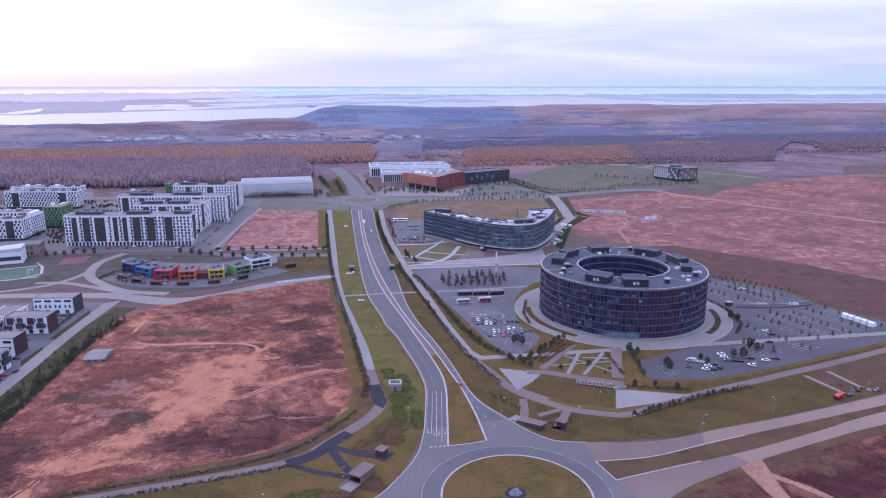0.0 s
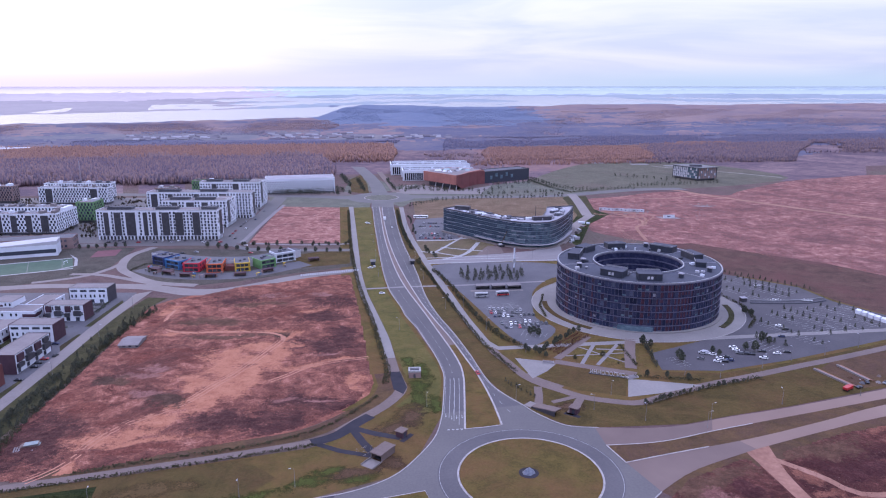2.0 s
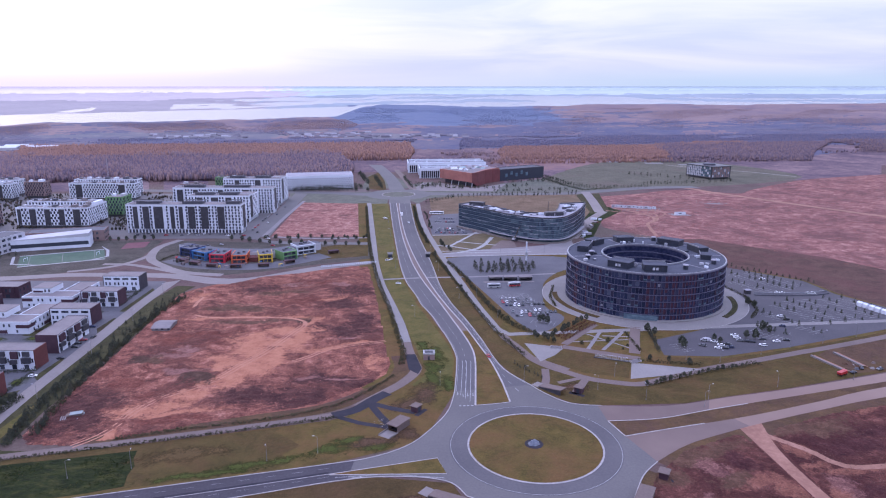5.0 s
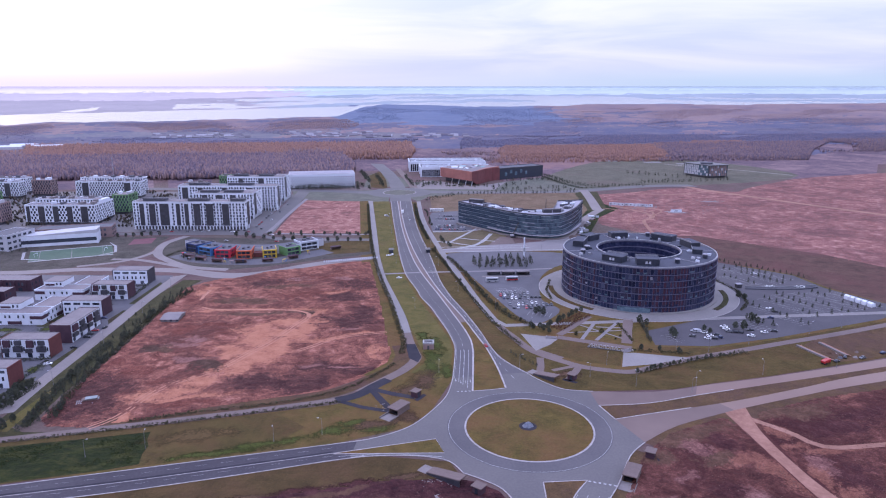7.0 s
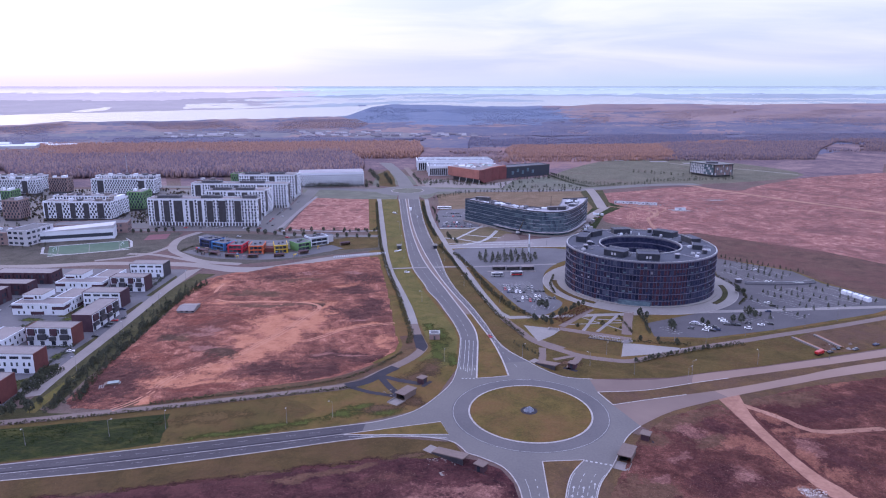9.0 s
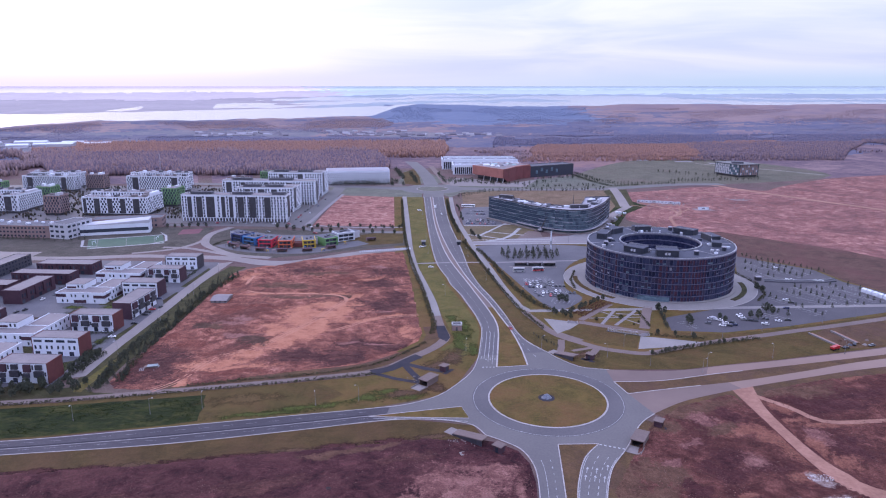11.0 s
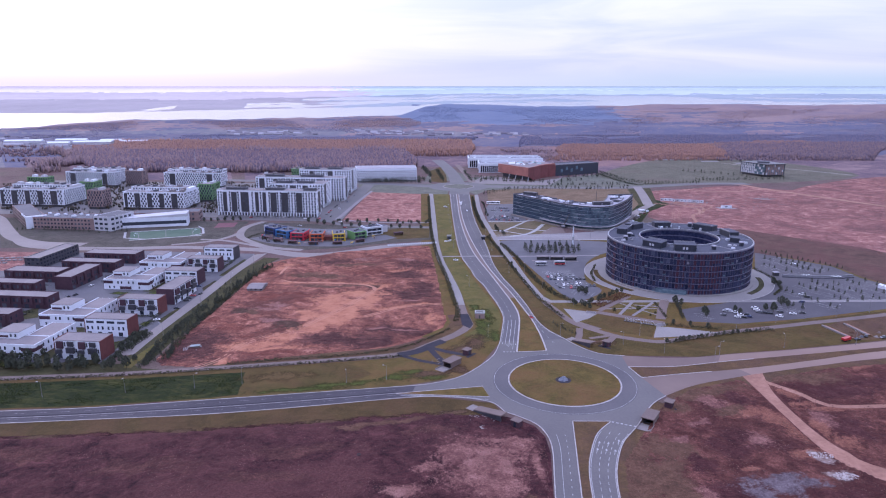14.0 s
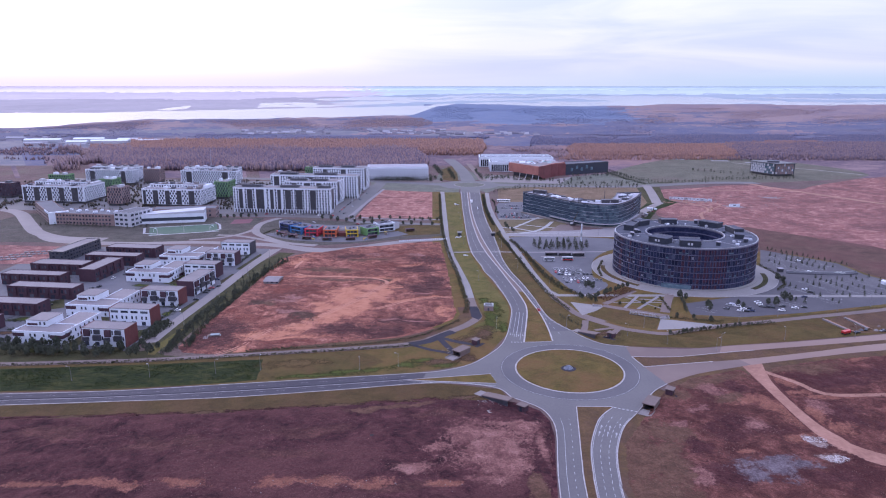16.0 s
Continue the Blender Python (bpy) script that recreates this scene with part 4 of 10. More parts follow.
ISLE = (0.3, -1.5)
setting("roundabout_island", sheet(disc(*ISLE, 25.0, 0), 0.20), M["lawn"], "round grass island of the roundabout", "lawn")
lane = Shape()
for k in range(96):
    a = 2 * math.pi * k / 96
    lane.v += [(ISLE[0] + r * math.cos(a), ISLE[1] + r * math.sin(a), 0.0885) for r in (25.4, 32.6)]
lane.f = [(2 * k, 2 * k + 1, (2 * k + 3) % 192, (2 * k + 2) % 192) for k in range(96)]
setting("road_ring_lane", lane, M["asphalt_ring"], "darker worn asphalt lane round the island", "road")
ring = disc(*ISLE, 25.3, 0)
kerb(ring + ring[:1], "kerb", 0.8)
setting("splitter_island", sheet([(-37.4, -6.4), (-35.2, -17), (-76, -13.2)], 0.15), M["lawn"], "grass splitter island", "lawn")
kerb([(-76, -13), (-37.4, -6.4), (-35.2, -17), (-76, -13.4)], "kerb", 0.4)
S_MED_W = smooth([(-3.6, -39.6), (-7, -63.4), (-9.9, -83.6), (-12.3, -104.8), (-20, -200)])
S_MED_E = smooth([(11.8, -40), (4.1, -49.6), (-1.6, -63.4), (-5.1, -75.9), (-7.4, -90.8), (-9, -104.8), (-18, -200)])
setting("splitter_island", ribbon(S_MED_W, S_MED_E, 0.16), M["verge"], "earth median between two carriageways", "median")
kerb(S_MED_W, "kerb", 0.4), kerb(S_MED_E, "kerb", 0.4), kerb([(-3.6, -39.6), (11.8, -40)], "kerb", 0.4)
kerb([(-17.1, 33.8), (-10, 34.1), (-1.8, 35.2)], "kerb", 0.4)

# northern roundabout and cross street
NR = (-24, 611)
setting("road_cross_street", ribbon(smooth([(-420, 700), (-187, 658), (-116, 643), (-56, 626), (10, 624), (100, 606), (195, 606), (300, 640), (370, 640)]),
                                    smooth([(-420, 680), (-187, 640), (-116, 624), (-56, 602), (10, 600), (100, 590), (195, 590), (300, 622), (374, 620)]), 0.07), M["asphalt"], "grey cross street beyond the avenue", "road")
setting("road_avenue_end", strip([(-26, 538), (-24, 578)], 25, 0.0695), M["asphalt"], "mouth of the avenue at the far roundabout", "road")
setting("road_far_roundabout", sheet(disc(*NR, 40, 0), 0.087), M["asphalt"], "far roundabout on the avenue", "road")
setting("roundabout_island", sheet(disc(*NR, 20, 0), 0.2), M["verge_far"], "round grass island of the far roundabout", "lawn")
kerb(disc(*NR, 20.4, 0) + [(NR[0] + 20.4, NR[1])], "kerb", 0.8)
setting("road_avenue_end", ribbon(smooth([(-34, 640), (-36, 730), (-46, 836), (-60, 940)]), smooth([(-14, 640), (-18, 730), (-26, 830), (-38, 930)]), 0.078), M["asphalt"], "avenue running on to the woods", "road")
setting("path", ribbon([(-8, 650), (-12, 730), (-20, 860)], [(2, 650), (-3, 730), (-12, 860)], 0.07), M["path"], "pale side path", "path")

# town streets
setting("road_town", ribbon(smooth([(-420, 415), (-329, 403), (-274, 396), (-169, 386), (-143, 362), (-58, 348)]), smooth([(-420, 400), (-329, 391), (-274, 385), (-169, 374), (-143, 352), (-58, 339)]), 0.073), M["asphalt"], "town street before the flats", "road")
setting("road_town", ribbon(smooth([(-176, 382), (-164, 470), (-158, 539), (-152, 640)]), smooth([(-150, 380), (-146, 470), (-142, 539), (-137, 625)]), 0.081), M["asphalt"], "town street beside the flats", "road")
setting("road_town", ribbon(smooth([(-440, 330), (-400, 282), (-330, 268), (-276, 272), (-240, 268), (-200, 262), (-164, 246), (-140, 248), (-100, 272), (-58, 285)]),
                            smooth([(-440, 318), (-400, 270), (-330, 256), (-276, 262), (-240, 258), (-200, 250), (-167, 232), (-140, 236), (-100, 260), (-58, 275)]), 0.075), M["concrete"], "pale curved street round the nursery", "road")
setting("road_town", strip(smooth([(-225, 376), (-236, 348), (-232, 312), (-219, 290), (-196, 266), (-166, 255)]), 7, 0.082), M["concrete"], "pale loop drive round the nursery", "road")
setting("path", strip(smooth([(-280, 276), (-250, 290), (-236, 318), (-236, 345)]), 5, 0.079), M["concrete"], "pale path past the playing field", "path")
setting("path", strip(smooth([(-262, 296), (-241, 292), (-215, 276), (-190, 258)]), 5, 0.086), M["concrete"], "pale path past the playing field", "path")
setting("road_townhouses", ribbon(smooth([(-218, 32), (-217.5, 40), (-215, 66), (-211, 120), (-207, 182), (-201, 240)]), smooth([(-209.6, 34), (-209.4, 42), (-208, 70), (-203, 130), (-199, 191), (-192, 245)]), 0.09), M["concrete"], "pale street before the town houses", "road")
setting("yard_paving", sheet([(-380, 10), (-221, 15), (-219, 29), (-215, 66), (-211, 120), (-207, 182), (-201, 243), (-300, 255), (-380, 245)], 0.04), M["parking"], "paved yards between the town houses", "pavement")
setting("yard_paving", sheet([(-600, 430), (-440, 415), (-330, 404), (-170, 386), (-158, 560), (-150, 610), (-240, 640), (-600, 680)], 0.035), M["asphalt"], "paved courtyards between the flats", "pavement")

# paths beside the avenue
PATH_W = smooth([(-60.6, 550), (-58.4, 411), (-57.2, 328), (-56.4, 279), (-53.5, 225), (-49.8, 190.9), (-46.4, 161.5), (-43.7, 136), (-42.3, 110.2), (-41.2, 92)])
setting("verge", strip(shifted(PATH_W, -7), 11, 0.044), M["lawn"], "strip of rough grass between path and plot", "lawn")
setting("verge", strip(smooth([(-47, 92), (-46, 76), (-52, 62), (-64, 50), (-80, 38), (-110, 31), (-140, 25), (-170, 19)]), 8, 0.048), M["verge"], "strip of brown grass between path and plot", "lawn")
setting("path", strip([p for p in PATH_W if p[1] > 108], 5.0, 0.095), M["plaza"], "pale grey footpath beside the avenue", "path")
setting("path", strip([p for p in PATH_W if p[1] < 112], 5.0, 0.0965), M["path"], "grey footpath beside the avenue", "path")
setting("path", strip(smooth([(-41.2, 93), (-40.2, 84), (-39.6, 73), (-46.5, 60), (-58, 47.5), (-67, 38)]), 5.2, 0.103), M["path"], "grey footpath round the plot", "path")
setting("path", sheet([(-43.8, 93), (-38.7, 93), (-36.8, 75), (-39, 68.5), (-43, 74)], 0.108), M["asphalt_dark"], "freshly laid dark asphalt at the bend of the path", "path")
setting("path", strip(smooth([(-54, 50), (-60, 44), (-68, 35), (-77, 31)]), 5.4, 0.112), M["asphalt_dark"], "freshly laid dark asphalt path", "path")
setting("path", strip(smooth([(-75, 31.5), (-112, 24.6), (-140, 20), (-168, 15.6), (-208, 10), (-234, 8), (-274, 5), (-420, -4)]), 4.2, 0.095), M["path"], "grey footpath below the plot", "path")
setting("path", strip([(-62, 41), (-57, 27), (-53, 18)], 3.2, 0.1), M["asphalt_dark"], "dark path to the underpass", "path")
setting("path", strip([(-62, 41), (-50, 33), (-43, 30)], 3.2, 0.104), M["asphalt_dark"], "dark path to the underpass", "path")
setting("path", strip([(-77, 31), (-64, 22), (-54, 18)], 2.6, 0.107), M["asphalt_dark"], "dark path to the underpass", "path")
PATH_E = smooth([(-5.1, 540), (-8.1, 454), (-8.1, 391), (-5.9, 338), (-4, 294), (-0.2, 241), (2.8, 198), (4.8, 167), (7.6, 139.7), (10.9, 112), (14.7, 97.5), (18.7, 81), (23.9, 71.3), (29.6, 64.8), (39, 55.2), (49.5, 49.8), (60.5, 46.5), (72.8, 50.5),
                  (88.3, 56.2), (104, 61), (120, 64.8), (138, 69.5), (156, 74.3), (175, 79), (222, 92), (300, 116)])
setting("path", strip([p for p in PATH_E if p[1] > 112], 4.6, 0.095), M["plaza"], "pale grey footpath beside the avenue", "path")
setting("path", strip([p for p in PATH_E if p[1] < 120], 4.6, 0.0965), M["path"], "grey footpath beside the avenue", "path")
setting("path", strip(smooth([(20, 82), (26, 74), (33, 66)]), 3.0, 0.1), M["path"], "grey footpath", "path")
setting("path", strip([(22, 68), (18, 50), (16, 46)], 3.6, 0.1), M["path"], "grey footpath to the underpass", "path")
setting("path", strip([(38, 55), (31, 44), (28, 40)], 3.6, 0.1), M["path"], "grey footpath to the underpass", "path")
setting("path", strip([(24, 52), (36, 56)], 2.6, 0.105), M["path"], "grey footpath to the underpass", "path")
setting("crossing", strip([(-53.5, 231), (-36, 232), (-14, 233), (6, 231), (72, 233)], 3.0, 0.115), M["paving"], "pale crossing path over the avenue", "path")
setting("promenade", sheet([(-4, 290), (60, 290), (104, 286), (118, 350), (88, 322), (62, 316), (33, 312), (-5, 302)], 0.09), M["paving"], "paved forecourt with pale bands", "pavement")
for y0 in (292, 302, 309):
    setting("paving_band", strip([(-2, y0), (60, y0 - 1), (102 if y0 < 300 else 70, y0 - 2)], 1.6, 0.096), M["bayline"], "pale paving band", "pavement")

# parking grounds
setting("parking_ground", sheet(smooth([(1, 287), (84, 283), (110, 250), (80, 241), (60, 215), (52, 190), (46, 160), (52, 140), (40, 122), (29, 118), (22, 141), (14, 191), (6, 240)], 4, True), 0.08), M["parking"], "grey asphalt car park", "car park")
setting("parking_ground", sheet([(90, 99), (140, 118), (165, 150), (175, 185), (200, 240), (238, 196), (240, 165), (262, 118), (232, 103), (155, 81.5), (114, 73.5), (86, 78)], 0.076), M["parking_east"], "grey asphalt car park with marked bays", "car park")
setting("parking_ground", sheet([(-4, 374), (-2, 440), (4, 468), (39, 476), (28, 416), (34, 392), (35, 372)], 0.08), M["parking"], "pale asphalt car park by the glass building", "car park")

for pts in ([(-136, 574), (-145, 490), (-152, 415), (-155, 385)], [(-147, 380), (-103, 368), (-61, 367)]):
    setting("path", strip(smooth(pts), 4.0, 0.0925), M["paving"], "pale path round the fenced plot", "path")
# dirt tracks
setting("track", ribbon(smooth([(84, 3), (84, -15), (84, -37.6), (84.2, -56), (86, -69), (95, -84), (160, -126)]), smooth([(95, 6), (90, -15), (89, -37.7), (90, -55), (93, -65), (102, -78), (165, -118)]), 0.06), M["track"], "trodden soil track", "track")
setting("track", strip(smooth([(90, -2), (100.6, -16), (108, -28), (134, -28.5), (200, -27)]), 3.0, 0.12), M["track"], "trodden soil track", "track")
setting("track", strip(smooth([(331, 634), (356, 622), (369, 587), (388, 553), (418, 498), (443, 455), (468, 413), (560, 270)]), 9, 0.065), M["track"], "pale soil track across the field", "track")


def ruts(pts, label="wheel ruts across the plot"):
    line = smooth(pts)
    for d in (-1.0, 1.0):
        setting("track", strip(shifted(line, d), 0.4, 0.098 + 0.002 * d), M["track"], label, "track")


ruts([(165, 335), (182, 350), (185, 385), (205, 440)], "wheel ruts across the field")
ruts([(178, 335), (188, 352), (190, 385), (212, 440)], "wheel ruts across the field")

# ---- buildings ----
def pane(s, face, u, z, w, h, L, D, proud=0.07):
    """One window on a face of a block L long and D deep: S front, N back, E right, W left; u along the face."""
    if face == "S":
        return s.box(u, -proud, z, u + w, 0.02, z + h)
    if face == "N":
        return s.box(u, D - 0.02, z, u + w, D + proud, z + h)
    if face == "E":
        return s.box(L - 0.02, u, z, L + proud, u + w, z + h)
    return s.box(-proud, u, z, 0.02, u + w, z + h)


def each_window(s, mat, parent, label=""):
    """Every box of the shape becomes a window of its own; windows of one size share their mesh."""
    sizes = {}
    for k in range(0, len(s.v), 8):
        (x0, y0, z0), (x1, y1, z1) = s.v[k], s.v[k + 6]
        size = (round(x1 - x0, 3), round(y1 - y0, 3), round(z1 - z0, 3))
        if size not in sizes:
            sizes[size] = Shape().box(0, 0, 0, *size).mesh("window")
            sizes[size].materials.append(mat)
        part("window", sizes[size], None, parent, label, pose(x0, y0, z0))


def coping(L, D, z, t=0.4, h=0.6):
    s = Shape()
    s.box(-0.1, -0.1, z, L + 0.1, t, z + h).box(-0.1, D - t, z, L + 0.1, D + 0.1, z + h)
    s.box(-0.1, t, z, t, D - t, z + h).box(L - t, t, z, L + 0.1, D - t, z + h)
    return s


def flats_tall(x, y, L, D, a=GRID, h=26.0, panels=(), roofs=(), east_dark=True, wing=0.0, label=""):
    """White nine-storey block with tall dark panels, an open ground floor and dark plant rooms."""
    b = thing("apartment_block", label or "white nine-storey block of flats with tall dark panels", "apartment building", turned(x, y, a), "tall flats")
    base, floor = 3.2, (h - 4.4) / 8
    w = Shape().box(0, 0, base, L, D, h)
    if wing:
        w.box(L - 15, D + 0.003, base, L, D + wing, h - 0.4)
    part("wall", w, M["white"], b)
    part("ground_floor", Shape().box(1.2, 1.2, 0, L - 1.2, D - 0.4, base - 0.004), M["dark"], b, "recessed dark ground floor")
    if wing:
        part("ground_floor", Shape().box(L - 14, D, 0, L - 1, D + wing - 1, base - 0.004), M["dark"], b)
    cols = Shape()
    for k in range(int(L / 3.1) + 1):
        cols.box(k * (L - 0.9) / int(L / 3.1), 0.0, 0, k * (L - 0.9) / int(L / 3.1) + 0.9, 0.9, base)
    for k in range(int((D + wing) / 4)):
        cols.box(L - 0.9, 1.5 + 4 * k, 0, L, 2.4 + 4 * k, base)
    tagged(part("columns", cols, M["white"], b), "row of white columns", kind="stuff")
    win = Shape()
    for k in range(int(L / 3.0)):
        u = k * 3.0 + 0.75
        if any(p * L - 1.2 < u < q * L for p, q in panels):
            continue
        for f in range(8):
            pane(win, "S", u - 0.1 + 0.35 * ((k + f) % 2), base + 0.7 + f * floor, 1.55, 2.0, L, D)
    for k in range(int((D + wing) / 3.6)):
        for f in range(8):
            if (k + f) % 3:
                pane(win, "E", 1.2 + 3.6 * k, base + 0.7 + f * floor, 1.5, 2.0, L, D)
            pane(win, "W", 1.2 + 3.6 * k, base + 0.8 + f * floor, 1.3, 1.7, L, D) if 1.2 + 3.6 * k < D - 2 else None
    each_window(win, M["window"], b)
    for p, q in panels:
        part("dark_panel", Shape().box(p * L, -0.35, base + 0.6, q * L, 0.02, h - 1.6), M["dark"], b, "tall charcoal loggia panel")
    if east_dark:
        part("dark_panel", Shape().box(L - 0.02, D * 0.35, base + 0.4, L + 0.3, D * 0.8, h - 1.0), M["dark"], b, "tall charcoal loggia panel")
    part("roof", Shape().box(0.4, 0.4, h, L - 0.4, D - 0.4, h + 0.1), M["roof"], b)
    part("parapet", coping(L, D, h), M["whitegrey"], b)
    if wing:
        part("roof", Shape().box(L - 14.6, D + 0.2, h - 0.4, L - 0.4, D + wing - 0.4, h - 0.3), M["roof"], b)
    for p, q in roofs:
        r = part("plant_room", Shape().box(p * L, D * 0.25, h + 0.1, q * L, D * 0.75, h + 2.3), M["darkroof"], b, "dark rooftop plant room")
        rail = Shape()
        n = int((q - p) * L / 2.5)
        for k in range(n + 1):
            xx = p * L - 1 + k * ((q - p) * L + 2) / n
            rail.box(xx - 0.12, D * 0.15, h + 0.1, xx + 0.12, D * 0.15 + 0.24, h + 3.0)
        rail.box(p * L - 1.1, D * 0.15, h + 2.7, q * L + 1.1, D * 0.15 + 0.3, h + 3.1)
        part("roof_beam", Shape().box(p * L - 1.1, D * 0.8, h + 2.7, q * L + 1.1, D * 0.8 + 0.3, h + 3.1), M["dark"], r)
        part("roof_frame", rail, M["dark"], r)
    return b


PANELS = ((0.06, 0.10), (0.145, 0.20), (0.24, 0.32), (0.385, 0.42), (0.46, 0.495), (0.54, 0.60), (0.65, 0.715), (0.795, 0.855))
ROOFS = ((0.08, 0.28), (0.48, 0.66), (0.86, 0.98))
flats_tall(-281.5, 412.5, 105.5, 15, panels=PANELS, roofs=ROOFS)
flats_tall(-238, 459.5, 60, 15, panels=((0.15, 0.24), (0.38, 0.50), (0.62, 0.72)), roofs=((0.1, 0.4), (0.5, 0.8)), wing=17)
flats_tall(-266, 511, 106, 15, panels=((0.04, 0.10), (0.2, 0.25), (0.45, 0.5), (0.7, 0.76)), roofs=((0.1, 0.3), (0.5, 0.75)), h=26.5)
flats_tall(-226, 570, 66, 15, panels=((0.2, 0.28), (0.55, 0.65)), roofs=((0.1, 0.35), (0.55, 0.8)), wing=18, h=28)


def flats_patterned(x, y, L, D, h=19.0, a=GRID, body="white", panels=(), boxes=7, label="", group="patterned flats", dark="window"):
    """Six-storey block with staggered windows and small roof boxes."""
    b = thing("apartment_block", label, "apartment building", turned(x, y, a), group)
    rnd = random.Random(int(x * 7 + y))
    base, n = 2.6, 6
    floor = (h - base - 0.6) / n
    part("wall", Shape().box(0, 0, base, L, D, h), M[body], b)
    part("ground_floor", Shape().box(0.6, 0.6, 0, L - 0.6, D - 0.6, base - 0.004), M["dark"], b, "dark ground floor")
    win, front = Shape(), Shape()
    for f in range(n):
        z = base + 0.5 + f * floor
        for k in range(int(L / 3.2)):
            u = 0.8 + k * 3.2 + (1.4 if f % 2 else 0)
            if u + 1.2 < L and not any(p * L - 1.4 < u < q * L for p, q in panels):
                pane(front, "S", u, z, 1.65, floor * 0.88, L, D)
        for k in range(int(D / 3.2)):
            u = 0.8 + k * 3.2 + (1.4 if f % 2 else 0)
            if u + 1.2 < D:
                pane(win, "E", u, z, 1.5, floor * 0.80, L, D)
                pane(win, "W", u, z, 1.15, floor * 0.72, L, D)
    each_window(front, M["window"], b)
    tagged(part("side_glazing", win, M["window"], b), "staggered dark windows", kind="stuff")
    for p, q in panels:
        part("dark_panel", Shape().box(p * L, -0.3, base + 0.3, q * L, 0.02, h - 1.0), M["dark"], b, "tall charcoal loggia panel")
    part("roof", Shape().box(0.3, 0.3, h, L - 0.3, D - 0.3, h + 0.1), M["roof"], b)
    part("parapet", coping(L, D, h, 0.3, 0.7), M[body], b)
    for k in range(boxes):
        u = (k + 0.3) * L / boxes
        wd = rnd.uniform(2.6, 4.5)
        part("roof_box", Shape().box(u, D * rnd.uniform(0.2, 0.5), h + 0.1, u + wd, D * rnd.uniform(0.6, 0.85), h + rnd.uniform(1.8, 3.0)), M[rnd.choice(["whitegrey", "darkroof", "roof", "white"])], b)
    return b


STRIPES = ((0.02, 0.07), (0.19, 0.28), (0.40, 0.48), (0.60, 0.68), (0.80, 0.90))
for x, y, L in ((-540, 470, 76), (-393, 446, 68)):
    flats_patterned(x, y, L, 14, panels=STRIPES, label="white six-storey flats with staggered windows and dark panels")
    flats_patterned(x - 6, y + 36, L, 14, label="white six-storey flats behind the front block")
    flats_patterned(x + L - 13.5, y + 8, 13, 27, h=18.4, boxes=2, label="white six-storey wing with staggered windows")
for x, y, L in ((-545, 622, 68), (-412, 612, 78)):
    flats_patterned(x, y, L, 14, panels=((0.1, 0.2), (0.75, 0.85)), label="white six-storey flats with staggered windows")
    flats_patterned(x - 8, y + 36, L, 14, label="white six-storey flats behind the front block")
GREEN = "bright green block of flats with staggered windows"
flats_patterned(-329, 495, 17, 22, h=20, body="green_clad", boxes=2, label=GREEN, group="green flats")
flats_patterned(-474, 516, 17, 18, h=20, body="green_clad", boxes=2, label=GREEN, group="green flats")
flats_patterned(-250, 640, 30, 14, h=20, body="green_clad", boxes=2, label=GREEN, group="green flats")
flats_patterned(-560, 560, 26, 14, h=20, body="green_clad", boxes=2, label=GREEN, group="green flats")
BROWNLAB = "brown brick block of flats with staggered windows"
flats_patterned(-433, 449, 17, 17, h=20, body="schoolbrick", boxes=2, label=BROWNLAB, group="brown flats")
flats_patterned(-470, 630, 24, 14, h=19, body="schoolbrick", boxes=2, label=BROWNLAB, group="brown flats")
flats_patterned(-620, 508, 48, 16, h=17, body="brown", boxes=3, label="dark brown block of flats", group="brown flats")
flats_patterned(-280, 590, 24, 14, h=19, body="schoolbrick", boxes=2, label=BROWNLAB, group="brown flats")


# ---- ring-shaped office building ----
def ringwall(r, z0, z1, n=120, thick=0.0):
    s = Shape()
    for k in range(n):
        c, q = math.cos(2 * math.pi * k / n), math.sin(2 * math.pi * k / n)
        s.v += [(r * c, r * q, z0), (r * c, r * q, z1)] + ([((r + thick) * c, (r + thick) * q, z0), ((r + thick) * c, (r + thick) * q, z1)] if thick else [])
    m = 4 if thick else 2
    for k in range(n):
        a, b = m * k, m * ((k + 1) % n)
        if thick:
            s.f += [(a, a + 1, b + 1, b), (a + 3, a + 2, b + 2, b + 3), (a + 1, a + 3, b + 3, b + 1), (a + 2, a, b, b + 2)]
        else:
            s.f.append((a, b, b + 1, a + 1))
    return s


def annulus(r0, r1, z, n=120):
    s = Shape()
    for k in range(n):
        c, q = math.cos(2 * math.pi * k / n), math.sin(2 * math.pi * k / n)
        s.v += [(r0 * c, r0 * q, z), (r1 * c, r1 * q, z)]
    s.f = [(2 * k, 2 * k + 1, 2 * ((k + 1) % n) + 1, 2 * ((k + 1) % n)) for k in range(n)]
    return s


M["panes"] = island_material("uneven_blue_panes", [(0.011, 0.013, 0.030), (0.019, 0.024, 0.054), (0.029, 0.035, 0.074), (0.044, 0.052, 0.094), (0.032, 0.022, 0.040), (0.078, 0.088, 0.135)], 0.25)
M["blind"] = material("pale_blind", near((0.19, 0.19, 0.23), 0.3), 0.4)
RX, RY, RR, RI, RH = 113.2, 174.9, 48.2, 26.5, 27.6
ring_office = thing("office_building", "dark ring-shaped glass office building on a paved plaza", "office building", turned(RX, RY, 0))
part("facade", ringwall(RR - 0.8, 0, RH, 120, 0.8), M["glassring"], ring_office, "dark glass curtain wall")
part("courtyard_wall", ringwall(RI, 0, RH, 96, 0.8), M["glassring"], ring_office, "dark glass wall round the courtyard")
part("roof", annulus(RI + 0.8, RR - 0.8, RH, 120), M["ringroof"], ring_office, "dark grey felt roof")
part("rim", ringwall(RR - 0.4, RH, RH + 0.7, 120, 0.6), M["metal"], ring_office, "pale metal rim")
